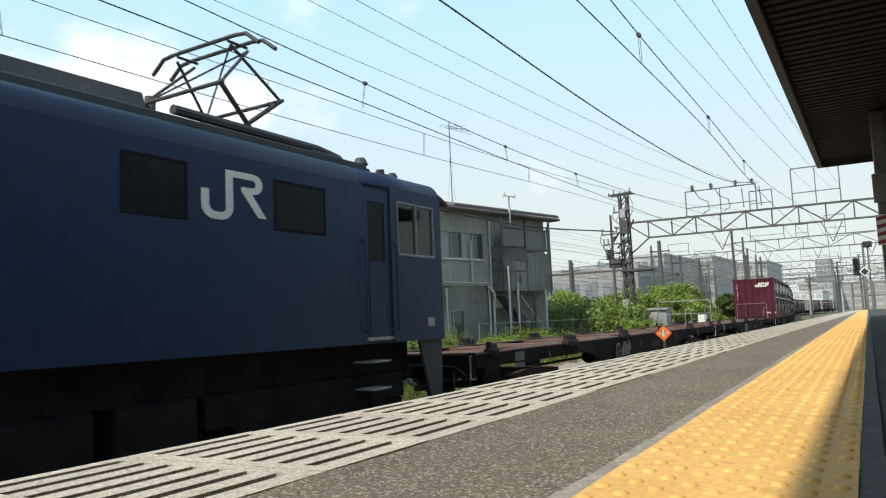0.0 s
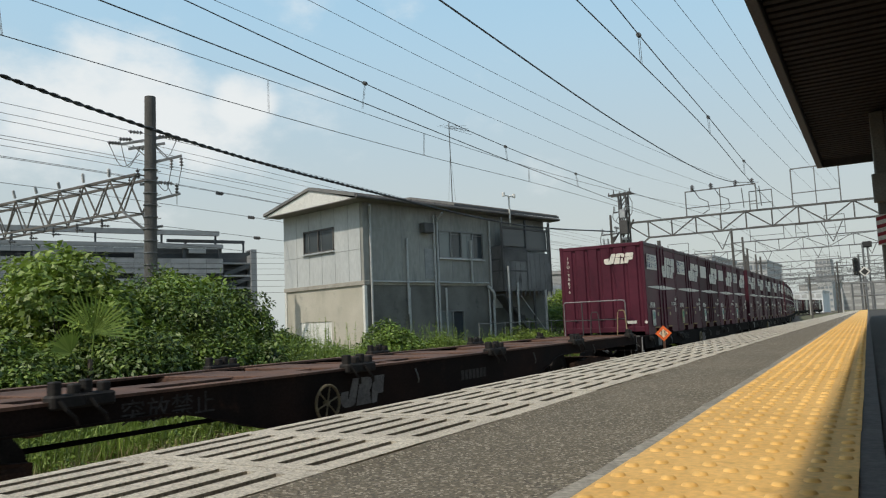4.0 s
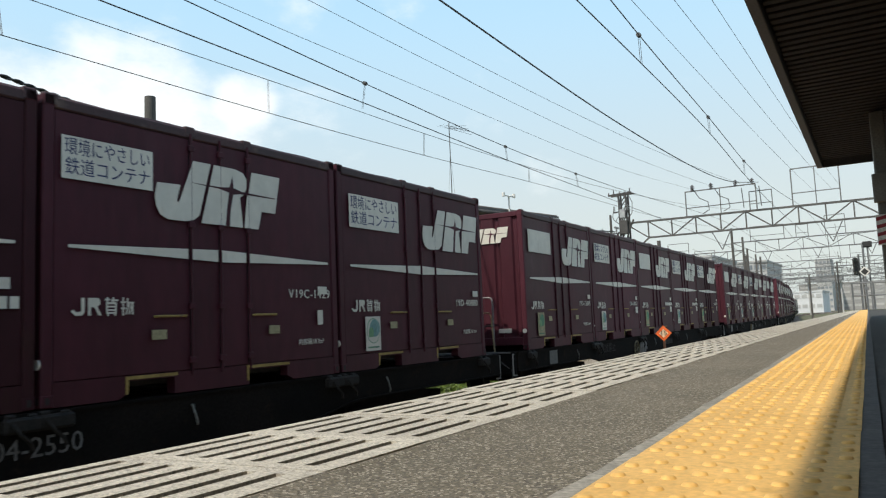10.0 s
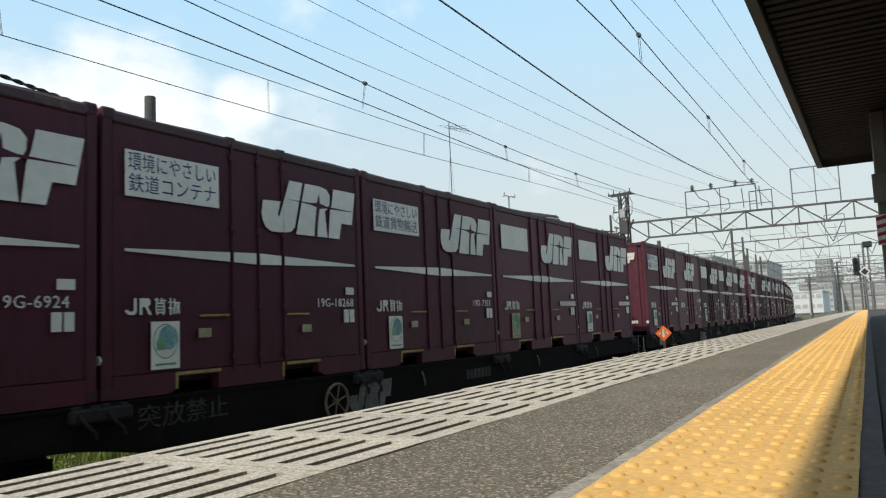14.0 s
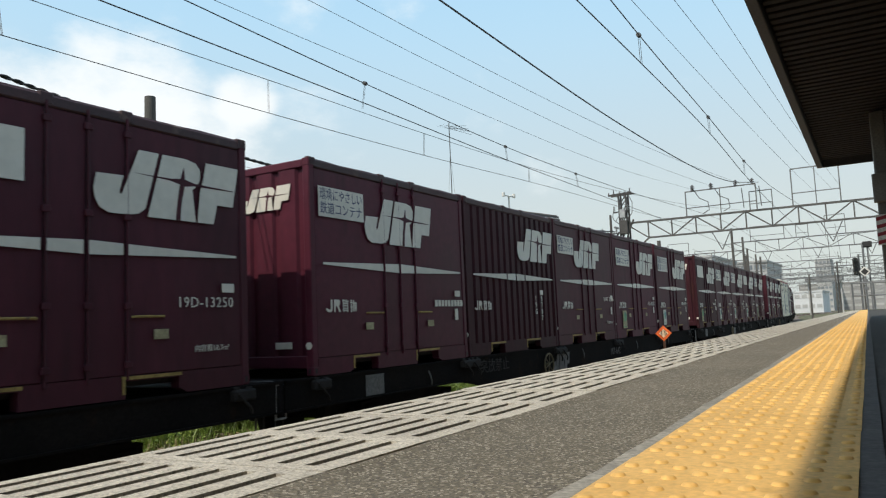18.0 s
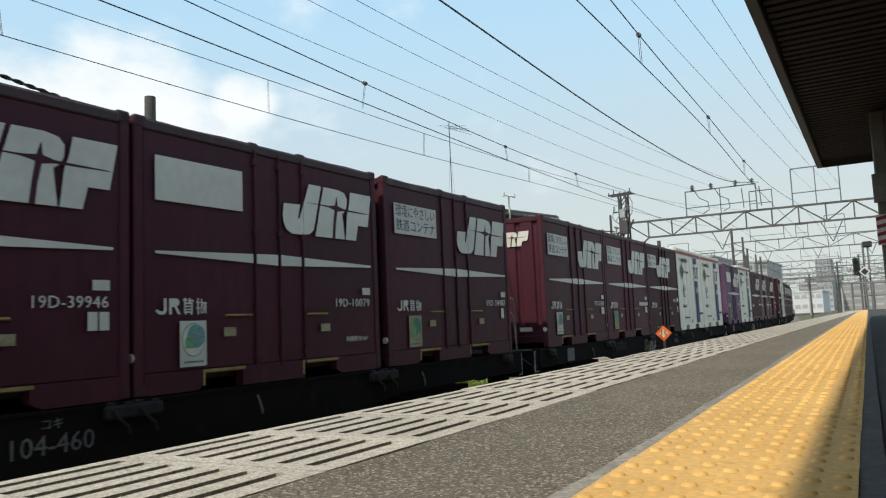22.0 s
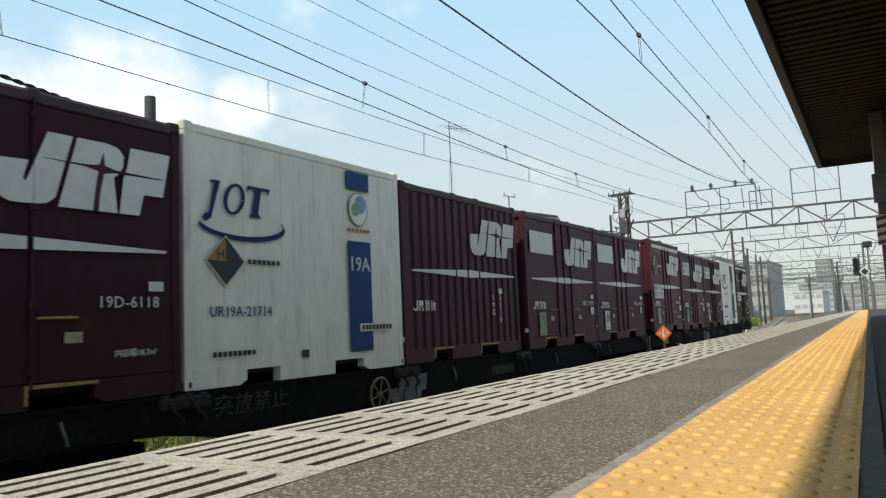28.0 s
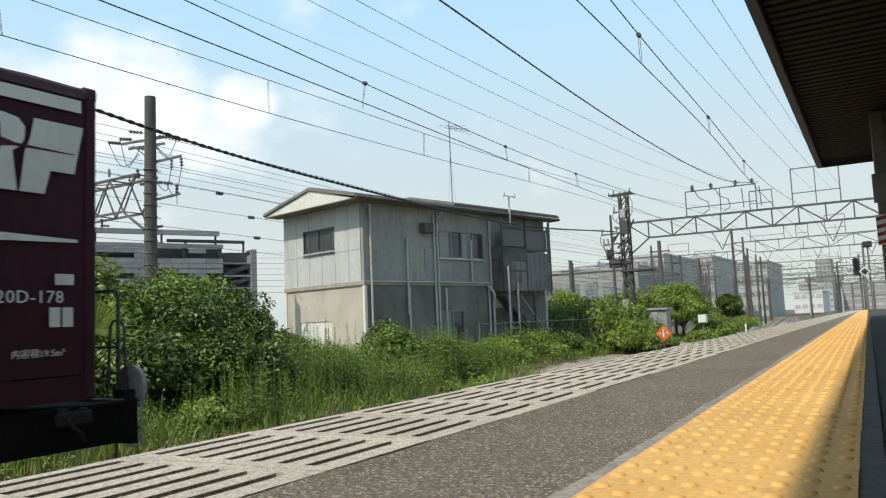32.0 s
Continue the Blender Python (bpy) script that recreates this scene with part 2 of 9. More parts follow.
def flecked(m, scale, share, light, amount):
    """Scatters small stone chips through a surface."""
    nt = m.node_tree
    b = nt.nodes["Principled BSDF"]
    was = b.inputs["Base Color"].links[0].from_socket
    tc = nt.nodes.new("ShaderNodeTexCoord")
    vo = nt.nodes.new("ShaderNodeTexVoronoi")
    vo.inputs["Scale"].default_value = scale
    nt.links.new(tc.outputs["Object"], vo.inputs["Vector"])
    sp = nt.nodes.new("ShaderNodeSeparateColor")
    nt.links.new(vo.outputs["Color"], sp.inputs[0])
    for out, lo, hi, col in ((0, 1 - share, 1 - share * 0.4, light), (1, 0.75, 0.95, tuple(0.22 * c for c in light))):
        r = nt.nodes.new("ShaderNodeMapRange")
        r.inputs["From Min"].default_value, r.inputs["From Max"].default_value, r.inputs["To Max"].default_value = lo, hi, amount
        nt.links.new(sp.outputs[out], r.inputs["Value"])
        mx = nt.nodes.new("ShaderNodeMixRGB")
        mx.inputs["Color2"].default_value = (*col, 1)
        nt.links.new(r.outputs[0], mx.inputs["Fac"])
        nt.links.new(was, mx.inputs["Color1"])
        was = mx.outputs[0]
    nt.links.new(was, b.inputs["Base Color"])


def streaked(m, colour, lo, hi, amount, scale=(5.0, 5.0, 0.45), spots=1.3, shift=0.0):
    """Runs of rust or dirt down a painted face, in patches."""
    nt = m.node_tree
    b = nt.nodes["Principled BSDF"]
    was = b.inputs["Base Color"].links[0].from_socket
    tc, oi = nt.nodes.new("ShaderNodeTexCoord"), nt.nodes.new("ShaderNodeObjectInfo")
    move = nt.nodes.new("ShaderNodeVectorMath")
    move.operation = "MULTIPLY_ADD"
    move.inputs[1].default_value, move.inputs[2].default_value = (61.0, 43.0, 29.0), (shift, shift, shift)
    nt.links.new(oi.outputs["Random"], move.inputs[0])
    fac = None
    for sc, a, z, detail in ((scale, lo, hi, 6), ((spots, spots, spots), 0.46, 0.66, 3)):
        mp = nt.nodes.new("ShaderNodeMapping")
        mp.inputs["Scale"].default_value = sc
        nt.links.new(tc.outputs["Object"], mp.inputs["Vector"])
        nt.links.new(move.outputs[0], mp.inputs["Location"])
        n = nt.nodes.new("ShaderNodeTexNoise")
        n.inputs["Scale"].default_value, n.inputs["Detail"].default_value, n.inputs["Roughness"].default_value = 1.0, detail, 0.62
        nt.links.new(mp.outputs[0], n.inputs["Vector"])
        r = nt.nodes.new("ShaderNodeMapRange")
        r.inputs["From Min"].default_value, r.inputs["From Max"].default_value = a, z
        nt.links.new(n.outputs["Fac"], r.inputs["Value"])
        if fac is None:
            fac = r.outputs[0]
        else:
            mu = nt.nodes.new("ShaderNodeMath")
            mu.operation = "MULTIPLY"
            nt.links.new(fac, mu.inputs[0])
            nt.links.new(r.outputs[0], mu.inputs[1])
            fac = mu.outputs[0]
    am = nt.nodes.new("ShaderNodeMath")
    am.operation, am.inputs[1].default_value = "MULTIPLY", amount
    nt.links.new(fac, am.inputs[0])
    mx = nt.nodes.new("ShaderNodeMixRGB")
    mx.inputs["Color2"].default_value = (*colour, 1)
    nt.links.new(am.outputs[0], mx.inputs["Fac"])
    nt.links.new(was, mx.inputs["Color1"])
    nt.links.new(mx.outputs[0], b.inputs["Base Color"])


streaked(CREAM, (0.20, 0.12, 0.07), 0.60, 0.80, 0.75, (9.0, 9.0, 0.7), 1.6)
streaked(CREAM, (0.36, 0.34, 0.28), 0.50, 0.75, 0.55, (4.0, 4.0, 0.35), 0.9, 7.0)
for _m in (MAROON, MAROON_FRESH, MAROON_FADED, MAROON_DEEP):
    streaked(_m, (0.032, 0.010, 0.013), 0.50, 0.74, 0.60, (6.0, 6.0, 0.4), 0.8)
    streaked(_m, (0.105, 0.050, 0.045), 0.62, 0.82, 0.35, (7.0, 7.0, 0.8), 1.4, 3.0)
streaked(MARK_WHITE, (0.30, 0.22, 0.15), 0.60, 0.82, 0.45, (6.0, 6.0, 0.8), 1.4)
streaked(PURPLE, (0.06, 0.035, 0.045), 0.50, 0.72, 0.6, (6.0, 6.0, 0.4), 0.8)
flecked(ASPHALT, 230.0, 0.25, (0.42, 0.375, 0.30), 0.75)
SLAB = surf("edge_slab_concrete", (0.425, 0.382, 0.310), (0.515, 0.468, 0.385), 5, 0.9, 0.5, fine=160, fine_amt=0.3, vary=0.05, dist=0.003, c3=(0.36, 0.32, 0.28))
flecked(SLAB, 210.0, 0.25, (0.62, 0.57, 0.50), 0.5)
GROOVE = surf("groove_rubber", (0.070, 0.064, 0.060), (0.105, 0.095, 0.088), 9, 0.85, 0.3, fine=80)
KERB = surf("mortar_strip", (0.23, 0.215, 0.18), (0.32, 0.295, 0.25), 9, 0.9, 0.4, fine=90, fine_amt=0.3)
TACTILE = surf("yellow_tactile", (0.70, 0.405, 0.112), (0.79, 0.475, 0.15), 5, 0.66, 0.35, fine=90, fine_amt=0.14, vary=0.05, dist=0.002, c3=(0.60, 0.34, 0.09))
streaked(TACTILE, (0.44, 0.25, 0.075), 0.50, 0.72, 0.6, (38.0, 38.0, 38.0), 7.0)
CONCRETE = surf("grey_concrete", (0.28, 0.27, 0.25), (0.36, 0.345, 0.32), 1.2, 0.9, 0.3, fine=30, c3=(0.20, 0.19, 0.18))
POLE_CONCRETE = surf("pole_concrete", (0.072, 0.067, 0.061), (0.112, 0.105, 0.096), 1.5, 0.9, 0.2, stretch=(1, 1, 0.3))
BALLAST = surf("ballast", (0.13, 0.10, 0.08), (0.24, 0.20, 0.165), 1.2, 0.95, 1.0, fine=18, fine_amt=0.6, dist=0.05)
GRAVEL = surf("pale_gravel", (0.22, 0.19, 0.15), (0.36, 0.32, 0.26), 1.4, 0.95, 1.0, fine=16, fine_amt=0.55, dist=0.05, c3=(0.17, 0.14, 0.10))
SOIL = surf("weedy_soil", (0.075, 0.085, 0.035), (0.14, 0.12, 0.07), 0.5, 0.95, 0.6, fine=6, fine_amt=0.4, dist=0.05)
GALV = surf("galvanised_steel", (0.12, 0.125, 0.125), (0.19, 0.195, 0.195), 2, 0.6, 0.05, metal=0.3)
STEEL_DARK = surf("weathered_steel", (0.045, 0.042, 0.040), (0.075, 0.07, 0.065), 2, 0.7, 0.1)
WIRE = surf("wire_copper", (0.055, 0.058, 0.060), (0.085, 0.088, 0.088), 2, 0.6)
GIRDER = surf("girder_steel", (0.070, 0.068, 0.064), (0.115, 0.112, 0.106), 2, 0.65, 0.05, c3=(0.085, 0.055, 0.04))
CABLE_BLACK = surf("cable_jacket", (0.02, 0.02, 0.021), (0.034, 0.034, 0.034), 3, 0.55)
INSULATOR = surf("porcelain", (0.30, 0.31, 0.32), (0.40, 0.41, 0.41), 4, 0.3)
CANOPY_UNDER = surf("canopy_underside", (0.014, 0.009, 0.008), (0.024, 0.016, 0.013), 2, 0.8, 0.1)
CANOPY_EDGE = surf("canopy_fascia", (0.045, 0.040, 0.040), (0.065, 0.056, 0.054), 2, 0.6)
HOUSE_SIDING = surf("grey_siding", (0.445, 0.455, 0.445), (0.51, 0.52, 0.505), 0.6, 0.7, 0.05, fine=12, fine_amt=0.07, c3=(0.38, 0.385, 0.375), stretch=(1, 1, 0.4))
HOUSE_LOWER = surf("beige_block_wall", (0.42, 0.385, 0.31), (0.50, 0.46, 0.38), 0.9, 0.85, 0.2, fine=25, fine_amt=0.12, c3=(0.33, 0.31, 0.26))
# siding of the long side: soot, and its shade put into the colour
HOUSE_SIDE = surf("shaded_sooty_siding", (0.225, 0.222, 0.20), (0.315, 0.31, 0.28), 0.5, 0.75, 0.05, fine=8, fine_amt=0.10, c3=(0.17, 0.175, 0.165), stretch=(1, 1, 0.35))
HOUSE_TRIM = surf("white_trim", (0.64, 0.625, 0.57), (0.72, 0.705, 0.65), 3, 0.6)
HOUSE_ROOF = surf("slate_roof", (0.085, 0.078, 0.075), (0.13, 0.118, 0.11), 2, 0.8, 0.2)
SOOT = surf("stained_siding", (0.055, 0.052, 0.05), (0.11, 0.105, 0.10), 1.2, 0.8, 0.1)
PIPE = surf("grey_pipe", (0.35, 0.35, 0.34), (0.45, 0.45, 0.43), 4, 0.5)
FAR_GREY = surf("far_building_grey", (0.37, 0.37, 0.36), (0.44, 0.435, 0.425), 0.1, 0.8, fine=1.5, fine_amt=0.08)
HALL_GREY = surf("far_hall_grey", (0.27, 0.27, 0.265), (0.33, 0.325, 0.315), 0.1, 0.8, fine=1.5, fine_amt=0.08)
FAR_DARK = surf("far_building_dark", (0.045, 0.05, 0.055), (0.075, 0.08, 0.085), 0.2, 0.8, fine=1.5, fine_amt=0.1)
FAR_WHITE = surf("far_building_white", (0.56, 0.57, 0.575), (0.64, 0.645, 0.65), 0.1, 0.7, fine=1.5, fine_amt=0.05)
FAR_WINDOW = surf("far_window", (0.17, 0.19, 0.21), (0.23, 0.25, 0.27), 1, 0.3)
SIGN_ORANGE = surf("orange_sign", (0.80, 0.13, 0.02), (0.85, 0.16, 0.03), 4, 0.5)
SIGN_YELLOW = surf("cream_sign", (0.78, 0.58, 0.36), (0.80, 0.60, 0.40), 4, 0.5)
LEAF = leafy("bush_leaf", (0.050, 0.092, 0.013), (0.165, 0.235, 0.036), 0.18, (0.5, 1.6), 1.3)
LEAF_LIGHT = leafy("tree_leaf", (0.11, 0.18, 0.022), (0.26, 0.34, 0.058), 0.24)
# leaf of the low thicket front, its shade darkened into the colour
LEAF_VINE_SHADED = leafy("shaded_vine_leaf", (0.038, 0.070, 0.011), (0.140, 0.200, 0.032), 0.16, (0.45, 1.75), 1.5)
GRASS = leafy("grass_blade", (0.082, 0.140, 0.019), (0.245, 0.325, 0.066))
GRASS_DRY = leafy("dry_grass", (0.22, 0.20, 0.09), (0.34, 0.29, 0.15), 0.2)
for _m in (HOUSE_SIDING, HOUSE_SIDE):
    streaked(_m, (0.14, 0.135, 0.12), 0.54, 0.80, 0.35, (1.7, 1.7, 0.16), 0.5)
streaked(HOUSE_LOWER, (0.16, 0.15, 0.12), 0.52, 0.78, 0.5, (1.8, 1.8, 0.3), 0.5)
WITHERED = leafy("withered_leaf", (0.13, 0.085, 0.045), (0.26, 0.19, 0.10), 0.1)
BARK = surf("bark", (0.07, 0.05, 0.035), (0.12, 0.09, 0.065), 6, 0.9, 0.4)


# ---- mesh helpers ----
class Geo:
    """Vertices and faces of one part."""

    def __init__(self):
        self.v, self.f = [], []

    def add(self, vs, fs):
        k = len(self.v)
        self.v.extend(tuple(p) for p in vs)
        self.f.extend(tuple(k + i for i in f) for f in fs)
        return self

    def box(self, x0, x1, y0, y1, z0, z1):
        return self.add([(x0, y0, z0), (x1, y0, z0), (x1, y1, z0), (x0, y1, z0), (x0, y0, z1), (x1, y0, z1), (x1, y1, z1), (x0, y1, z1)],
                        [(0, 3, 2, 1), (4, 5, 6, 7), (0, 1, 5, 4), (1, 2, 6, 5), (2, 3, 7, 6), (3, 0, 4, 7)])

    def bbox(self, x0, x1, y0, y1, z0, z1, c=0.01):
        """A box with chamfered edges."""
        bm = bmesh.new()
        bmesh.ops.create_cube(bm, size=1)
        for v in bm.verts:
            v.co = ((x0 + x1) / 2 + v.co.x * (x1 - x0), (y0 + y1) / 2 + v.co.y * (y1 - y0), (z0 + z1) / 2 + v.co.z * (z1 - z0))
        bmesh.ops.bevel(bm, geom=bm.edges[:], offset=c, segments=1, affect="EDGES")
        bm.verts.index_update()
        self.add([v.co[:] for v in bm.verts], [[v.index for v in f.verts] for f in bm.faces])
        bm.free()
        return self

    def tube(self, a, b, r, n=6, r2=None, caps=True):
        a, b = Vector(a), Vector(b)
        d = (b - a)
        if d.length < 1e-6:
            return self
        q = d.to_track_quat("Z", "Y")
        r2 = r if r2 is None else r2
        vs = [a + q @ Vector((r * math.cos(2 * math.pi * i / n), r * math.sin(2 * math.pi * i / n), 0)) for i in range(n)]
        vs += [b + q @ Vector((r2 * math.cos(2 * math.pi * i / n), r2 * math.sin(2 * math.pi * i / n), 0)) for i in range(n)]
        fs = [(i, (i + 1) % n, n + (i + 1) % n, n + i) for i in range(n)]
        if caps:
            fs += [tuple(range(n - 1, -1, -1)), tuple(range(n, 2 * n))]
        return self.add(vs, fs)

    def path(self, pts, r, n=6):
        """One bent tube through the points."""
        P = [Vector(p) for p in pts]
        rings = []
        q = (P[1] - P[0]).to_track_quat("Z", "Y")
        side = q @ Vector((1, 0, 0))
        for i, c in enumerate(P):
            d = ((P[min(i + 1, len(P) - 1)] - c).normalized() + (c - P[max(i - 1, 0)]).normalized())
            d = d.normalized() if d.length > 1e-5 else (P[-1] - P[0]).normalized()
            side = (side - d * side.dot(d)).normalized()
            up = d.cross(side)
            rings.append([c + side * r * math.cos(2 * math.pi * k / n) + up * r * math.sin(2 * math.pi * k / n) for k in range(n)])
        vs = [v for ring in rings for v in ring]
        m = len(P)
        fs = [(j * n + k, j * n + (k + 1) % n, (j + 1) * n + (k + 1) % n, (j + 1) * n + k) for j in range(m - 1) for k in range(n)]
        fs += [tuple(range(n - 1, -1, -1)), tuple(range((m - 1) * n, m * n))]
        return self.add(vs, fs)

    def bar(self, a, b, w, h, up=(0, 0, 1)):
        """A square bar from a to b."""
        a, b = Vector(a), Vector(b)
        d = (b - a).normalized()
        s = d.cross(Vector(up))
        s = s.normalized() if s.length > 1e-4 else Vector((1, 0, 0))
        u = s.cross(d).normalized()
        s, u = s * w / 2, u * h / 2
        vs = [a - s - u, a + s - u, a + s + u, a - s + u, b - s - u, b + s - u, b + s + u, b - s + u]
        return self.add(vs, [(3, 2, 1, 0), (4, 5, 6, 7), (0, 1, 5, 4), (1, 2, 6, 5), (2, 3, 7, 6), (3, 0, 4, 7)])

    def prism(self, pts, a, b, axis="y"):
        """A flat outline drawn out from a to b along an axis. Outline: (x, z) for y, (y, z) for x, (x, y) for z."""
        n = len(pts)
        put = {"y": lambda p, t: (p[0], t, p[1]), "x": lambda p, t: (t, p[0], p[1]), "z": lambda p, t: (p[0], p[1], t)}[axis]
        vs = [put(p, a) for p in pts] + [put(p, b) for p in pts]
        return self.add(vs, [(i, (i + 1) % n, n + (i + 1) % n, n + i) for i in range(n)] + [tuple(range(n - 1, -1, -1)), tuple(range(n, 2 * n))])

    def move(self, m):
        self.v = [tuple(m @ Vector(p)) for p in self.v]
        return self

    def mesh(self, name, mat, smooth=False):
        me = bpy.data.meshes.new(name)
        me.from_pydata(self.v, [], self.f)
        bm = bmesh.new()
        bm.from_mesh(me)
        if len(bm.faces) < 4000:
            bmesh.ops.recalc_face_normals(bm, faces=bm.faces[:])
        bm.to_mesh(me)
        bm.free()
        me.materials.append(mat)
        if smooth:
            me.shade_smooth()
        return me


def part(name, geo, mat, parent=None, label="", smooth=False):
    """One mesh object under a thing or a part."""
    ob = new(name, geo if isinstance(geo, bpy.types.Mesh) else geo.mesh(name, mat, smooth))
    if parent:
        ob.parent = parent
    return tagged(ob, label)


def thing(name, label, category, group="", kind="", m=None):
    ob = tagged(new(name), label, category, group, kind)
    ob.empty_display_size = 0.3
    if m is not None:
        ob.matrix_basis = m
    return ob


def lettering(words, height, m, mat, name, parent, extrude=0.002, spacing=1.0, align="CENTER"):
    """Raised lettering, as a mesh, in the built-in typeface."""
    cu = bpy.data.curves.new(name, "FONT")
    cu.body, cu.size, cu.extrude, cu.space_character = words, height * 1.38, extrude, spacing
    cu.align_x, cu.align_y, cu.resolution_u = align, "CENTER", 2
    ob = bpy.data.objects.new(name, cu)
    me = bpy.data.meshes.new_from_object(ob)
    bpy.data.objects.remove(ob)
    me.transform(m)
    me.materials.clear()
    me.materials.append(mat)
    return part(name, me, mat, parent)


# ---- ground, tracks, platform ----
PLAT = pose(0, 0, 0, 0, 0, 1.95)
PLAT_Z = 1.352
EDGE, INNER, YEL0, YEL1 = -1.212, -0.745, -0.331, -0.027
SLAB_TURN = pose(0, 0.75, 0) @ pose(0, 0, 0, 0, 0, -0.72) @ pose(0, -0.75, 0)
PLAT_END = 43.0
HALF = 1.23


def line_x(y):
    """Where the train's track runs: it swings away and bends back far down the line."""
    xs = np.interp(y, [-500, 10, 18, 24, 30, 40, 50, 58, 66, 76, 86, 100, 125, 150, 170, 192, 222, 244, 251, 268, 300, 600],
                   [-5.905, -5.905, -5.95, -6.08, -6.27, -6.58, -6.88, -7.18, -7.8, -8.75, -9.78, -11.28, -14.0, -16.9, -19.15, -20.92, -20.09, -19.71, -19.22, -18.61, -18.17, -25.0])
    return xs - HALF


_y = np.arange(-420.0, 460.0, 0.5)
_k = np.exp(-0.5 * (np.arange(-16, 17) / 7.0) ** 2)
_x = np.convolve(np.pad(line_x(_y), 16, mode="edge"), _k / _k.sum(), mode="valid")
_s = np.concatenate([[0], np.cumsum(np.hypot(np.diff(_x), np.diff(_y)))])
_s -= np.interp(0.0, _y, _s)


def on_line(s):
    return float(np.interp(s, _s, _x)), float(np.interp(s, _s, _y))


def ground():
    g = Geo()
    xs = [-1800, -600, -200, -90, -60, -45, -35, -28, -22, -18, -15, -12.5, -10.6, -9.2, -8.4, -6, -4, -1.3, 4, 12, 60, 300, 1800]
    ys = [-1800, -500, -150, -60, -30, -10, 0, 8, 16, 24, 32, 42, 55, 70, 100, 160, 300, 700, 1800]
    for y in ys:
        for x in xs:
            z = -0.27
            if x < -10:
                z = -0.2 + 0.12 * noise.noise((x * 0.13, y * 0.13, 0))
            if x < -600 or abs(y) > 600:
                z = -0.4
            g.v.append((x, y, z))
    n = len(xs)
    for j in range(len(ys) - 1):
        for i in range(n - 1):
            a = j * n + i
            g.f.append((a, a + 1, a + n + 1, a + n))
    tagged(part("ground", g, SOIL, label="weedy brown soil beside the railway"), category="ground", kind="structure")


def ribbon(name, label, mat, off0, off1, z, along, y0, y1, step=4.0, category="ground"):
    """A strip that follows a line."""
    g = Geo()
    s = np.arange(y0, y1 + step, step)
    for a in s:
        x, y = along(a)
        for o in (off0, off1):
            g.v.append((x + o, y, z))
    for i in range(len(s) - 1):
        g.f.append((2 * i, 2 * i + 1, 2 * i + 3, 2 * i + 2))
    return tagged(part(name, g, mat, label=label), category=category, kind="structure")


def near_line(s):
    return -2.80 - 0.034 * s, s


def rail_track(along, y0, y1, z, tag):
    t = thing("railway_track", "rusty steel rails on concrete sleepers in " + tag, "railway track", kind="structure")
    for o in (-0.57, 0.57):
        g, h = Geo(), Geo()
        s = np.arange(y0, y1 + 4, 4.0)
        pts = [along(a) for a in s]
        for (xa, ya), (xb, yb) in zip(pts, pts[1:]):
            g.bar((xa + o, ya, z - 0.085), (xb + o, yb, z - 0.085), 0.05, 0.15)
            h.bar((xa + o, ya, z - 0.01), (xb + o, yb, z - 0.01), 0.066, 0.02)
        r = part("rail", g, RAIL_RUST, t)
        part("rail_head", h, RAIL_TOP, r)
    g = Geo()
    g.box(-1.0, 1.0, -0.11, 0.11, -0.14, 0)
    me = g.mesh("sleeper", CONCRETE)
    for a in np.arange(max(y0, -8), min(y1, 110), 0.65):
        x, y = along(a)
        o = part("sleeper", me, None, t)
        o.location = (x, y, z - 0.10)


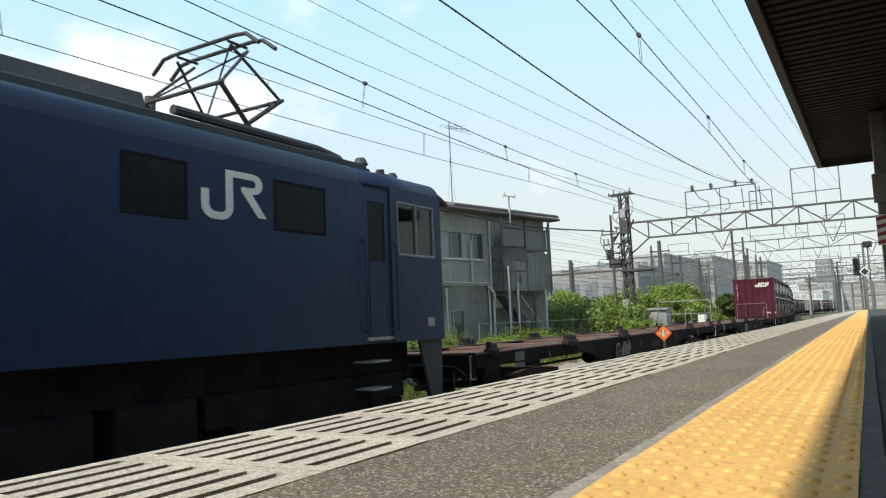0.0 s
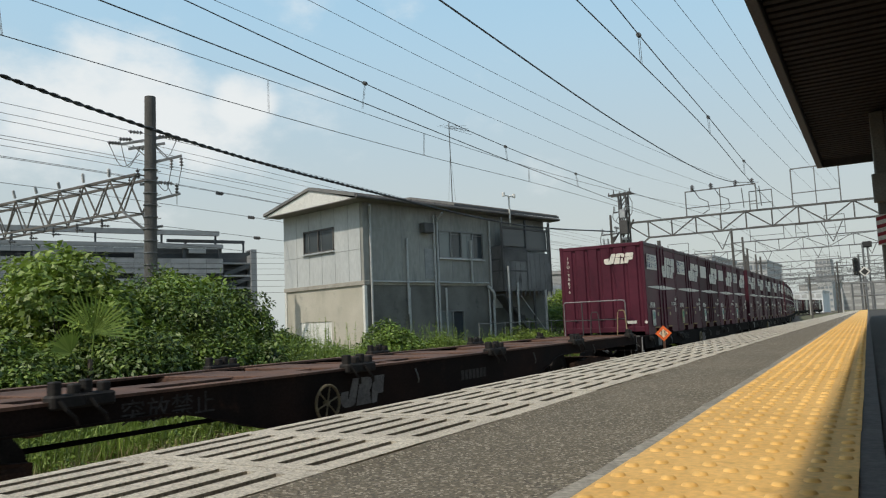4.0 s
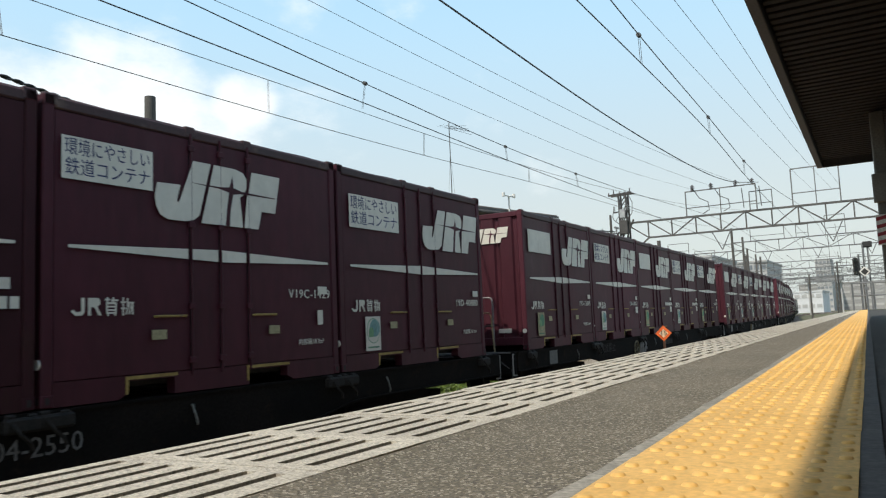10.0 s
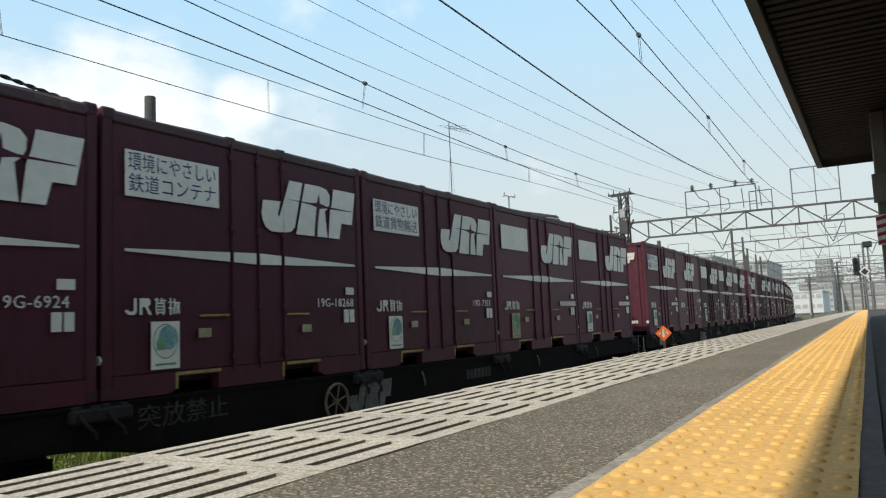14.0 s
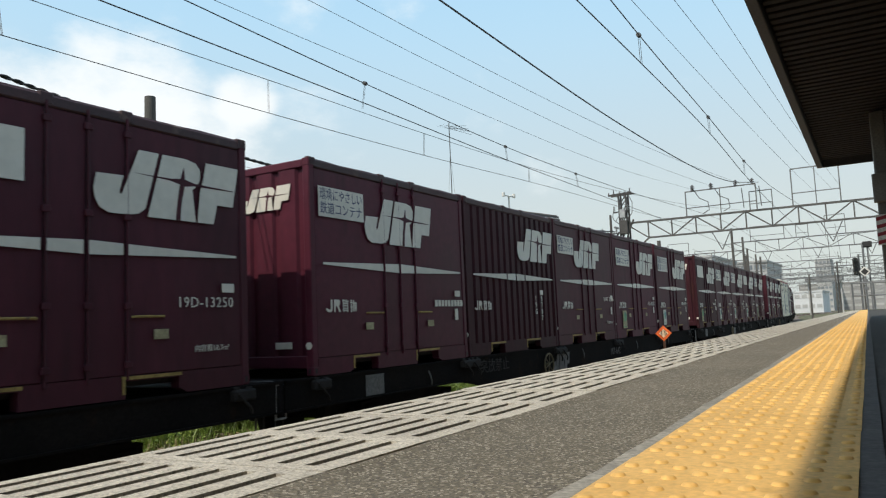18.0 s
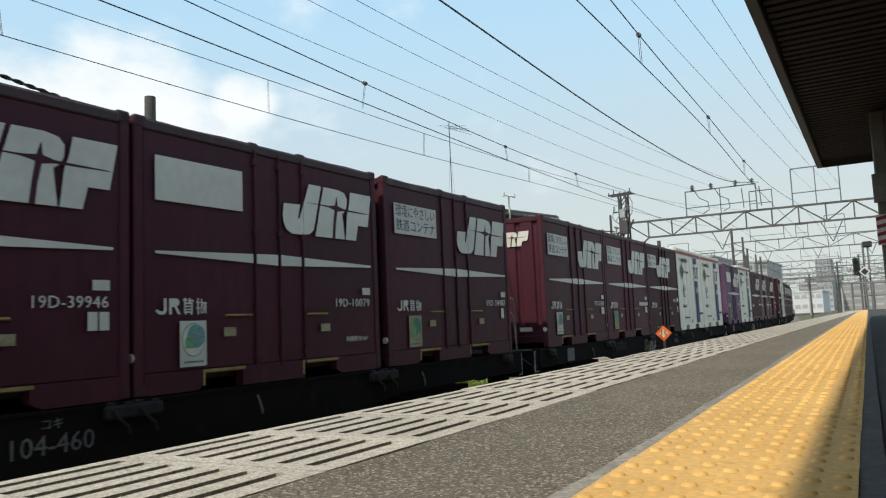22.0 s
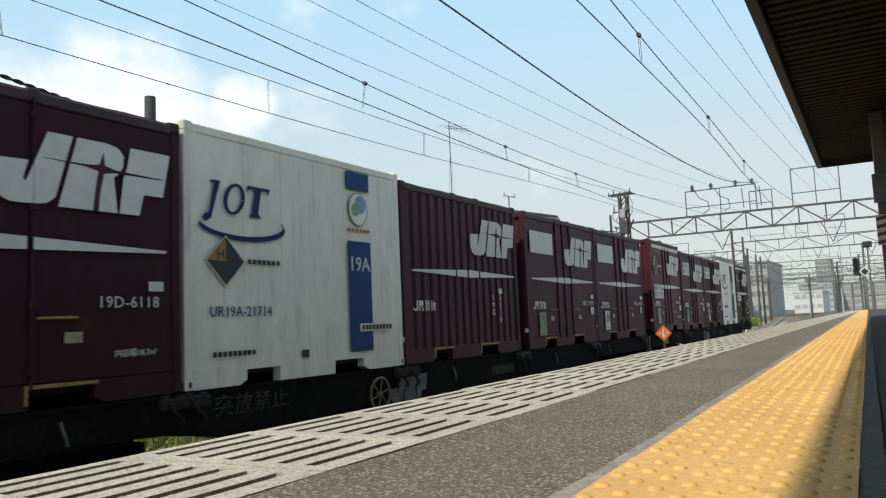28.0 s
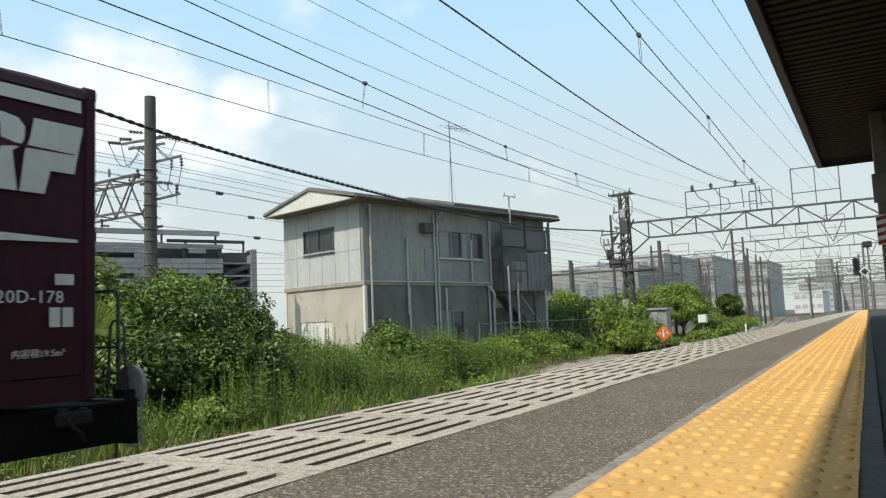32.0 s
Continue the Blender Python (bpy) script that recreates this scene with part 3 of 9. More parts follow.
def platform():
    body = thing("platform", "asphalt station platform with slotted concrete edge slabs", "platform", kind="structure", m=PLAT.copy())
    g = Geo()
    g.prism([(INNER - 0.14, -9), (YEL0 - 0.03, -9), (YEL0 - 0.03, PLAT_END), (INNER - 0.02 + 0.0126 * PLAT_END, PLAT_END)], PLAT_Z - 0.12, PLAT_Z - 0.004, "z")
    part("asphalt_walkway", g, ASPHALT, body, "grey asphalt with fine pale grit")
    g = Geo()
    n = 320
    for i in range(n):
        a, b = -9 + i * (PLAT_END + 9) / n, -9 + (i + 1) * (PLAT_END + 9) / n
        w0, w1 = 0.028 + 0.016 * noise.noise((a * 3, 1, 0)) + 0.006 * noise.noise((a * 11, 1, 0)), 0.028 + 0.016 * noise.noise((b * 3, 1, 0)) + 0.006 * noise.noise((b * 11, 1, 0))
        k = len(g.v)
        g.v += [(YEL0 - w0, a, PLAT_Z), (YEL0 - 0.002, a, PLAT_Z), (YEL0 - 0.002, b, PLAT_Z), (YEL0 - w1, b, PLAT_Z)]
        g.f.append((k, k + 1, k + 2, k + 3))
    part("mortar_strip", g, KERB, body, "ragged pale mortar strip")
    g = Geo()
    n = 420
    for i in range(n):
        a, b = -9 + i * (PLAT_END + 9) / n, -9 + (i + 1) * (PLAT_END + 9) / n
        xa, xb = (INNER + 0.0126 * (q - 0.75) + 0.008 + 0.012 * noise.noise((q * 5, 4, 0)) + 0.006 * noise.noise((q * 19, 7, 0)) for q in (a, b))
        g.add([(xa, a, PLAT_Z + 0.0022), (xa + 0.06, a, PLAT_Z - 0.006), (xb + 0.06, b, PLAT_Z - 0.006), (xb, b, PLAT_Z + 0.0022), (xa, a, PLAT_Z - 0.02), (xb, b, PLAT_Z - 0.02)], [(0, 1, 2, 3), (0, 3, 5, 4)])
    part("asphalt_lip", g, ASPHALT, body, "crumbling edge of the asphalt")
    # right-hand joint takes the dark groove colour to stand for canopy shade
    g = Geo()
    g.box(YEL1 - 0.005, YEL1 + 0.03, -9, PLAT_END, PLAT_Z - 0.05, PLAT_Z + 0.002)
    part("mortar_strip", g, GROOVE, body, "mortar joint beside the tactile tiles, darkened for canopy shade")
    # walkway under the canopy, shade included in its dark colour
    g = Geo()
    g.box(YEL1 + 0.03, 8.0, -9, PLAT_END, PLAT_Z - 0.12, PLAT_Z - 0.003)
    part("asphalt_walkway", g, ASPHALT_SHADED, body, "asphalt under the canopy, coloured dark for its shade")
    g = Geo()
    g.prism([(EDGE - 0.06, -9), (8.0, -9), (8.0, PLAT_END), (EDGE + 0.06 + 0.0126 * PLAT_END, PLAT_END)], -0.27, PLAT_Z - 0.125, "z")
    part("platform_wall", g, CONCRETE, body, "stained concrete platform wall")
    return body


def edge_slab_mesh(w, d):
    """A concrete slab with seven long grooves; local origin at its outer near corner, top at 0."""
    g = Geo()
    gap = 0.003
    n = 7
    m0 = 0.010
    pitch = (w - m0 - 0.030) / n
    gw = pitch * 0.37
    y0, y1 = gap, d - gap
    a0, a1 = y0 + 0.032, y1 - 0.032
    dep = 0.011
    xs = [0.0]
    for i in range(n):
        c = m0 + (i + 0.5) * pitch
        xs += [c - gw / 2, c + gw / 2]
    xs.append(w - 0.004)
    for i in range(len(xs) - 1):
        x0, x1 = xs[i], xs[i + 1]
        if i % 2 == 0:
            g.add([(x0, y0, 0), (x1, y0, 0), (x1, y1, 0), (x0, y1, 0)], [(0, 1, 2, 3)])
        else:
            g.add([(x0, y0, 0), (x1, y0, 0), (x1, a0, 0), (x0, a0, 0)], [(0, 1, 2, 3)])
            g.add([(x0, a1, 0), (x1, a1, 0), (x1, y1, 0), (x0, y1, 0)], [(0, 1, 2, 3)])
            g.add([(x0, a0, 0), (x1, a0, 0), (x1, a1, 0), (x0, a1, 0), (x0, a0, -dep), (x1, a0, -dep), (x1, a1, -dep), (x0, a1, -dep)],
                  [(0, 1, 5, 4), (1, 2, 6, 5), (2, 3, 7, 6), (3, 0, 4, 7)])
    g.add([(0, y0, -0.11), (w - 0.004, y0, -0.11), (w - 0.004, y1, -0.11), (0, y1, -0.11), (0, y0, 0), (w - 0.004, y0, 0), (w - 0.004, y1, 0), (0, y1, 0)],
          [(0, 1, 5, 4), (1, 2, 6, 5), (2, 3, 7, 6), (3, 0, 4, 7)])
    s = Geo()
    for i in range(n):
        c = m0 + (i + 0.5) * pitch
        s.box(c - gw / 2, c + gw / 2, a0, a1, -dep - 0.004, -dep + 0.003)
    return g.mesh("edge_slab", SLAB), s.mesh("groove_fill", GROOVE)


def platform_pieces(body):
    w, d = INNER - EDGE, 0.320
    slab, fill = edge_slab_mesh(w, d)
    y = 0.925 - 31 * d
    while y < PLAT_END:
        o = part("edge_slab", slab, None, body)
        o.matrix_basis = SLAB_TURN @ pose(EDGE + random.uniform(-0.004, 0.004), y, PLAT_Z + random.uniform(-0.0015, 0.0015))
        f = part("groove_fill", fill, None, o)
        y += d
    # tactile tiles
    tw, td = YEL1 - YEL0, 0.346
    g = Geo()
    z0, n = 0.004, 12
    g.box(0.001, tw - 0.001, 0.0025, td - 0.0025, -0.03, z0)
    # low domes in nine columns, four and five by turns
    for i in range(9):
        cx = tw / 2 + (i - 4) * 0.0335
        for j in range(4 + i % 2):
            cy = (j + (0.5 if i % 2 else 1.0)) * td / 5
            vs = []
            for r, h in ((0.0112, -0.0008), (0.0086, 0.0028), (0.0048, 0.0040)):
                vs += [(cx + r * math.cos(2 * math.pi * k / n), cy + r * math.sin(2 * math.pi * k / n), z0 + h) for k in range(n)]
            vs.append((cx, cy, z0 + 0.0043))
            fs = [(lev + k, lev + (k + 1) % n, lev + n + (k + 1) % n, lev + n + k) for lev in (0, n) for k in range(n)]
            g.add(vs, fs + [(2 * n + k, 2 * n + (k + 1) % n, 3 * n) for k in range(n)])
    tile = g.mesh("tactile_tile", TACTILE)
    for f in tile.polygons:
        f.use_smooth = f.center.z > z0 + 0.0005
    y = 1.157 - 29 * td
    while y < PLAT_END - td:
        o = part("tactile_tile", tile, None, body)
        o.matrix_basis = pose(YEL0, y, PLAT_Z + random.uniform(-0.001, 0.001), 0, 0, random.uniform(-0.25, 0.25))
        y += td


# ---- the train ----
PITCH, LC, CH = 3.773, 3.725, 2.58
SHIFT = [0.0, 0.0, 0.14, -0.35, -0.35, 0.06, 0.16, -0.46, 0.02, 0.08, 0.08, 0.07, -0.10]
WAGON_L, DECK, RISE = 20.4, 1.03, 0.06
FACE = HALF


def travelled(t):
    """How far the train has come since the sixth second."""
    u = t - 6.0
    return 8.016 * u + 0.0443 * u * u / 2 + 0.08 * math.exp(-(u / 0.9) ** 2)


def on_side(y, z, x=None):
    """Places lettering drawn in the plane onto the platform side of a vehicle."""
    return Matrix.Translation((FACE + 0.012 if x is None else x, y, z)) @ Matrix(((0, 0, 1, 0), (1, 0, 0, 0), (0, 1, 0, 0), (0, 0, 0, 1)))


def on_end(x, z, y):
    """The same for the end that faces the line's front."""
    return Matrix.Translation((x, y, z)) @ Matrix(((1, 0, 0, 0), (0, 0, -1, 0), (0, 1, 0, 0), (0, 0, 0, 1)))


LOGO = [[(0.0, 0.21), (0.03, 0.345), (0.30, 0.355), (0.255, 0.20), (0.265, 0.18), (0.285, 0.19), (0.46, 0.62), (0.68, 0.62), (0.53, 0.075), (0.46, 0.022), (0.36, 0.0), (0.15, 0.0), (0.06, 0.04), (0.015, 0.12)],
        [(0.725, 0.62), (1.0, 0.62), (1.12, 0.595), (1.175, 0.53), (1.17, 0.43), (1.13, 0.36), (1.075, 0.32), (1.115, 0.0), (0.555, 0.0)],
        [(1.25, 0.62), (1.68, 0.62), (1.60, 0.20), (1.39, 0.20), (1.34, 0.0), (1.135, 0.0), (1.175, 0.33), (1.215, 0.44)]]
SPARK = [(0.40, 0.396), (0.82, 0.399), (0.93, 0.414), (0.972, 0.535), (0.985, 0.414), (1.10, 0.387), (1.60, 0.373), (1.60, 0.365), (1.08, 0.359), (0.978, 0.34), (0.942, 0.17), (0.925, 0.0), (0.870, 0.0), (0.895, 0.20), (0.922, 0.355), (0.80, 0.379)]


def logo_geo(w, h):
    g = Geo()
    sx, sy = w / 1.68, h / 0.62
    for o in LOGO:
        g.prism([(x * sx, y * sy) for x, y in o], 0, 0.003, "z")
    return g


def spark_geo(w, h):
    """The unpainted four-pointed gap across the emblem."""
    sx, sy = w / 1.68, h / 0.62
    return Geo().prism([(x * sx, y * sy) for x, y in SPARK], 0.0032, 0.0050, "z")


def label_lines(parent, words, w, h, m):
    g = Geo()
    g.box(-w / 2, w / 2, -h / 2, h / 2, 0, 0.002)
    b = part("notice_board", g.move(m).mesh("notice_board", MARK_WHITE), None, parent, "white notice panel with dark lettering")
    if words:
        for i, s in enumerate(words):
            k = len(s)
            lettering(s, h * 0.30, m @ Matrix.Translation((0, h * (0.23 - 0.46 * i), 0.0025)) @ Matrix.Diagonal((w * 0.93 / (k * h * 0.30 * 1.36), 1.06, 1, 1)), MARK_NAVY, "lettering", b, 0.001)
    return b


def bars(parent, n, w, h, m, mat, name="marking_bar"):
    """Unreadable small writing: a row of plain bars."""
    g = Geo()
    step = w / n
    for i in range(n):
        g.box(-w / 2 + i * step + step * 0.12, -w / 2 + (i + 1) * step - step * 0.12, -h / 2, h / 2, 0, 0.002)
    return tagged(part(name, g.move(m).mesh(name, mat), None, parent), kind="stuff")


def container_shell(kind):
    """The bare container: frame, walls, doors and roof. Origin at the middle of its base, its leading end towards -y."""
    white = kind.startswith("white")
    P = {"purple": PURPLE}.get(kind, CREAM if white else MAROON)
    names = {"plain": "maroon steel rail container with flat double doors", "ribbed": "maroon steel rail container with corrugated sides",
             "purple": "purple steel rail container with flat double doors", "white_red": "white rail container with red roof band and blue stripe",
             "white_oval": "white rail container with blue stripe and swoosh", "banded": "tall maroon rail container with white top band and hazard diamond"}
    c = thing("rail_container", names[kind], "container", "containers on the freight train")
    y0, y1, x0, x1, H = -LC / 2, LC / 2, -HALF, HALF, CH + (0.12 if kind == "white_red" else 0.08 if white or kind == "banded" else 0.0)
    post = 0.10
    for x in (x0, x1 - post):
        for y in (y0, y1 - post):
            part("corner_post", Geo().bbox(x, x + post, y, y + post, 0.0, H, 0.012), P, c)
    for x in (x0 - 0.004, x1 - 0.106):
        for y in (y0 - 0.004, y1 - 0.106):
            part("corner_casting", Geo().bbox(x, x + 0.11, y, y + 0.11, 0.0, 0.11, 0.012), P, c)
            part("corner_casting", Geo().bbox(x, x + 0.11, y, y + 0.11, H - 0.09, H + 0.012, 0.012), P, c)
    for y in (y0 + 0.05, y1 - 0.05):
        part("casting_hole", Geo().box(x1 + 0.001, x1 + 0.006, y - 0.018, y + 0.018, 0.03, 0.085), RUBBER, c)
    part("casting_hole", Geo().box(x1 - 0.068, x1 - 0.032, y0 - 0.006, y0 - 0.001, 0.03, 0.085), RUBBER, c)
    # roof
    g = Geo()
    g.box(x0 + 0.02, x1 - 0.02, y0 + 0.02, y1 - 0.02, H - 0.06, H - 0.015)
    for i in range(7):
        y = y0 + 0.35 + i * (LC - 0.7) / 6
        g.bbox(x0 + 0.12, x1 - 0.12, y - 0.06, y + 0.06, H - 0.02, H + 0.004, 0.008)
    part("roof", g, CREAM if white else MAROON_DARK, c)
    for x in (x0, x1 - 0.07):
        g = Geo().bbox(x, x + 0.07, y0 + post, y1 - post, H - 0.10, H, 0.014)
        if not white:
            # hinge lugs and worn dents along the rail
            for a in (0.0, 1.44, 2.20, LC - 0.13):
                g.bbox(x - 0.004, x + 0.074, y0 + a, y0 + a + 0.13, H - 0.085, H + 0.024, 0.012)
            g.path([(x + 0.035, y0 + 0.1 + (LC - 0.2) * i / 14, H - 0.006 + 0.010 * noise.noise((i * 1.7, x, 2.0))) for i in range(15)], 0.020, 6)
        part("top_rail", g, CREAM if white else MAROON_DARK, c)
    for y in (y0, y1 - 0.07):
        part("top_rail", Geo().bbox(x0 + post, x1 - post, y, y + 0.07, H - 0.10, H, 0.012), P, c)
    # lower rails with fork pockets
    for s in (1, -1):
        g = Geo()
        xa, xb = (x1 - 0.12, x1 - 0.004) if s > 0 else (x0 + 0.004, x0 + 0.12)
        cuts = [(-LC / 2 + 0.80, -LC / 2 + 1.30), (LC / 2 - 1.48, LC / 2 - 0.90)]
        ys = [y0 + post, cuts[0][0], cuts[0][1], cuts[1][0], cuts[1][1], y1 - post]
        g.prism([(ys[0], 0.0), (ys[1] - 0.10, 0.0), (ys[1], 0.05), (ys[1], 0.155), (ys[2], 0.155), (ys[2], 0.0), (ys[3], 0.0), (ys[3], 0.155), (ys[4], 0.155), (ys[4], 0.05), (ys[4] + 0.10, 0.0), (ys[5], 0.0), (ys[5], 0.20), (ys[0], 0.20)], xa, xb, "x")
        part("side_sill", g, P if not white else CREAM, c)
        if s > 0 and not white:
            for a, b in cuts:
                q = Geo().prism([(a - 0.03, 0.04), (a - 0.002, 0.04), (a - 0.002, 0.166), (b + 0.03, 0.166), (b + 0.03, 0.196), (a - 0.03, 0.196)], xb, xb + 0.006, "x")
                part("pocket_trim", q, MARK_POCKET, c, "faded yellow pocket trim")
    part("floor_pan", Geo().box(x0 + 0.12, x1 - 0.12, y0 + 0.1, y1 - 0.1, 0.10, 0.17), IRON, c)
    # leading and trailing end, corrugated
    for y, d in ((y0 + 0.012, 1), (y1 - 0.012, -1)):
        g = Geo()
        n = 6
        xa, xb = x0 + post, x1 - post
        st = (xb - xa) / n
        prof = []
        for i in range(n):
            a = xa + i * st
            prof += [(a + 0.00 * st, 0), (a + 0.66 * st, 0), (a + 0.74 * st, 0.036), (a + 0.92 * st, 0.036)]
        prof.append((xb, 0))
        if white:
            prof = [(xa, 0.01), (xb, 0.01)]
        zt = H - 0.10
        k = len(g.v)
        for (x, o) in prof:
            g.v += [(x, y + d * o, 0.235), (x, y + d * o, zt)]
        for i in range(len(prof) - 1):
            g.f.append((k + 2 * i, k + 2 * i + 2, k + 2 * i + 3, k + 2 * i + 1))
        part("end_wall", g, P, c)
        part("end_sill", Geo().bbox(xa, xb, y - 0.012 if d > 0 else y - 0.07, y + 0.07 if d > 0 else y + 0.012, 0.09, 0.235, 0.01), P, c)
    # long sides
    for s in (1, -1):
        xo = s * (HALF - 0.012)
        if kind == "ribbed":
            g = Geo()
            n = 15
            ya, yb = y0 + post, y1 - post
            st = (yb - ya) / n
            prof = []
            for i in range(n):
                a = ya + i * st
                prof += [(a, 0), (a + 0.55 * st, 0), (a + 0.68 * st, 0.034), (a + 0.87 * st, 0.034)]
            prof.append((yb, 0))
            for (y, o) in prof:
                g.v += [(xo - s * o, y, 0.20), (xo - s * o, y, H - 0.10)]
            for i in range(len(prof) - 1):
                g.f.append((2 * i, 2 * i + 2, 2 * i + 3, 2 * i + 1))
            part("side_wall", g, P, c)
        elif white:
            part("side_wall", Geo().box(min(xo, xo - s * 0.03), max(xo, xo - s * 0.03), y0 + post, y1 - post, 0.20, H - 0.10), P, c)
            for i in range(4):
                y = y0 + (0.81, 1.38, 1.95, 3.28)[i]
                part("panel_seam", Geo().bbox(min(xo - s * .002, xo + s * 0.006), max(xo - s * .002, xo + s * 0.006), y - 0.022, y + 0.022, 0.22, H - 0.11, 0.002), P, c)
        else:
            for a, b in ((0.10, 1.495), (1.515, 1.87), (1.89, 2.255), (2.275, LC - 0.10)):
                part("door_leaf", Geo().bbox(min(xo, xo - s * 0.04), max(xo, xo - s * 0.04), y0 + a + 0.003, y0 + b - 0.003, 0.205, H - 0.105, 0.006), P, c)
            part("door_seal", Geo().box(min(xo - s * 0.045, xo - s * 0.014), max(xo - s * 0.045, xo - s * 0.014), y0 + 0.1, y1 - 0.1, 0.2, H - 0.1), RUBBER, c)
            if s > 0:
                for a in (1.505, 1.88, 2.265):
                    part("lock_rod", Geo().tube((xo + 0.014, y0 + a, 0.16), (xo + 0.014, y0 + a, H - 0.05), 0.014, 8), P, c)
                    for z in (0.30, 0.82, 1.62, H - 0.2):
                        part("rod_keeper", Geo().bbox(xo, xo + 0.034, y0 + a - 0.035, y0 + a + 0.035, z - 0.03, z + 0.03, 0.006), P, c)
                for a, b in ((1.08, 1.44), (2.32, 2.66)):
                    q = Geo().path([(xo, y0 + a, 0.722), (xo + 0.026, y0 + a + 0.02, 0.725), (xo + 0.03, y0 + b - 0.02, 0.725), (xo, y0 + b, 0.722)], 0.013, 6)
                    part("door_handle", q, MARK_POCKET, c, "faded yellow door handle")
    return c


MARK_POCKET = surf("faded_yellow", (0.24, 0.16, 0.04), (0.34, 0.24, 0.07), 6, 0.7, c3=(0.12, 0.07, 0.05))


def mark_maroon(c, kind, words, number, sticker, old):
    """Painted marks of a maroon container."""
    y0 = -LC / 2
    # logo on the platform side and on the leading end
    g = logo_geo(1.67, 0.615)
    lz = 1.645
    vee = kind == "plain" and not sticker
    ly = y0 + (1.92 if not vee else 1.07)
    if kind == "ribbed":
        ly = y0 + 1.96
    lz += 0.05 if kind == "banded" else 0.0
    lg = part("side_logo", g.move(on_side(ly, lz)), MARK_WHITE, c, "white painted emblem")
    part("logo_slit", spark_geo(1.67, 0.615).move(on_side(ly, lz)), PURPLE if kind == "purple" else MAROON, lg)
    g = logo_geo(0.86, 0.29)
    lg = part("end_logo", g.move(on_end(HALF - 1.14, 2.01, y0 - 0.004)), MARK_WHITE, c, "white painted emblem")
    part("logo_slit", spark_geo(0.86, 0.29).move(on_end(HALF - 1.14, 2.01, y0 - 0.004)), PURPLE if kind == "purple" else MAROON, lg)
    # the tapering stripe, broken at the rods
    for a, b in ((0.24, 1.48), (1.53, 1.855), (1.905, 2.24), (2.29, 3.57)):
        q = Geo()

        def half(y):
            return 0.012 + 0.05 * max(0.0, 1 - abs(y - 1.90) / 1.68)
        q.prism([(a, -half(a)), (b, -half(b)), (b, half(b)), (a, half(a))], 0, 0.003, "z")
        part("stripe", q.move(on_side(y0 - 0.025, 1.325)), MARK_WHITE, c, "white tapering stripe")
    if kind == "banded":
        for a, b in ((0.24, 1.48), (1.53, 1.855), (1.905, 2.24), (2.29, 3.57)):
            part("top_band", Geo().box(a, b, -0.055, 0.055, 0, 0.003).move(on_side(y0, 2.49)), MARK_WHITE, c)
        for i in range(6):
            a = -HALF + 0.11 + i * 0.377
            part("top_band", Geo().box(a, a + 0.22, -0.05, 0.05, 0, 0.003).move(on_end(0, 2.49, y0 + 0.009)), MARK_WHITE, c)
        hazard(c, y0 + 0.49, 1.92, 0.28)
        lettering("コキ50000積載禁止", 0.10, on_side(y0 + 0.74, 2.33), MARK_AMBER, "lettering", c)
        bars(c, 10, 0.42, 0.04, on_side(y0 + 1.02, 1.92), MARK_WHITE)
        label_lines(c, ("環境にやさしい", "鉄道コンテナ"), 1.1, 0.40, on_side(y0 + 0.77, 1.17))
    elif words is not None:
        label_lines(c, words, 0.90 if vee else 1.10, 0.37 if vee else 0.43, on_side(y0 + (0.60 if vee else 0.765), 2.08 if vee else 2.035))
    if vee and words is None:
        for a, b, zz in ((0.47, 0.98, 1.86), (2.75, 3.25, 1.86), (0.47, 0.98, 0.60), (2.75, 3.25, 0.60)):
            part("pressed_line", Geo().bbox(a, b, -0.012, 0.012, 0, 0.008, 0.004).move(on_side(y0, zz, FACE - 0.010)), MAROON_FADED, c)
    operator_mark(c, y0 + (0.24 if vee else 0.21), 0.815)
    if sticker:
        eco_mark(c, y0 + 0.645, 0.455, 0.32, 0.44, old)
    if number:
        if kind == "ribbed":
            a, b = number.split("-")
            for k, col in enumerate((a, b)):
                for i, ch in enumerate(col):
                    lettering(ch, 0.10, on_side(y0 + 2.69 + 0.27 * k, 0.945 - 0.125 * i), MARK_WHITE, "lettering", c)
        else:
            lettering(number, 0.105, on_side(y0 + (3.21 if vee else 3.15), 0.95 if vee else 0.85), MARK_WHITE, "lettering", c, spacing=1.08)
            for i, ch in enumerate(number):
                lettering(ch, 0.095, on_end(-HALF + 0.24, 2.26 - 0.122 * i, y0 + 0.007), MARK_WHITE, "lettering", c)
    else:
        bars(c, 9, 0.85, 0.095, on_side(y0 + 3.17, 0.85), MARK_WHITE)
    pick = sum(map(ord, number)) + old if number else 1
    tags = [(3.38, 0.68, 0.09, 0.17)] if vee or pick % 3 == 0 and kind != "banded" else [(3.35, 0.69, 0.09, 0.16), (3.46, 0.69, 0.09, 0.16)] if pick % 3 == 1 or kind == "banded" else []
    plates = ((2.97, 1.06, 0.13, 0.09),) if kind == "ribbed" else (*tags, (3.43, 1.0, 0.16, 0.09), (1.115, 0.555, 0.16, 0.09), (2.615, 0.56, 0.16, 0.09))
    for (y, z, w, h) in plates:
        part("notice_plate", Geo().box(-w / 2, w / 2, -h / 2, h / 2, 0, 0.004).move(on_side(y0 + y, z)), MARK_OLD if z < 0.65 else MARK_WHITE, c)
    if kind == "banded" or pick % 3 == 2:
        lettering("内容積19.5m³" if kind == "banded" else "内容積18.7m³", 0.055, on_side(y0 + 3.22, 0.40), MARK_WHITE, "lettering", c)
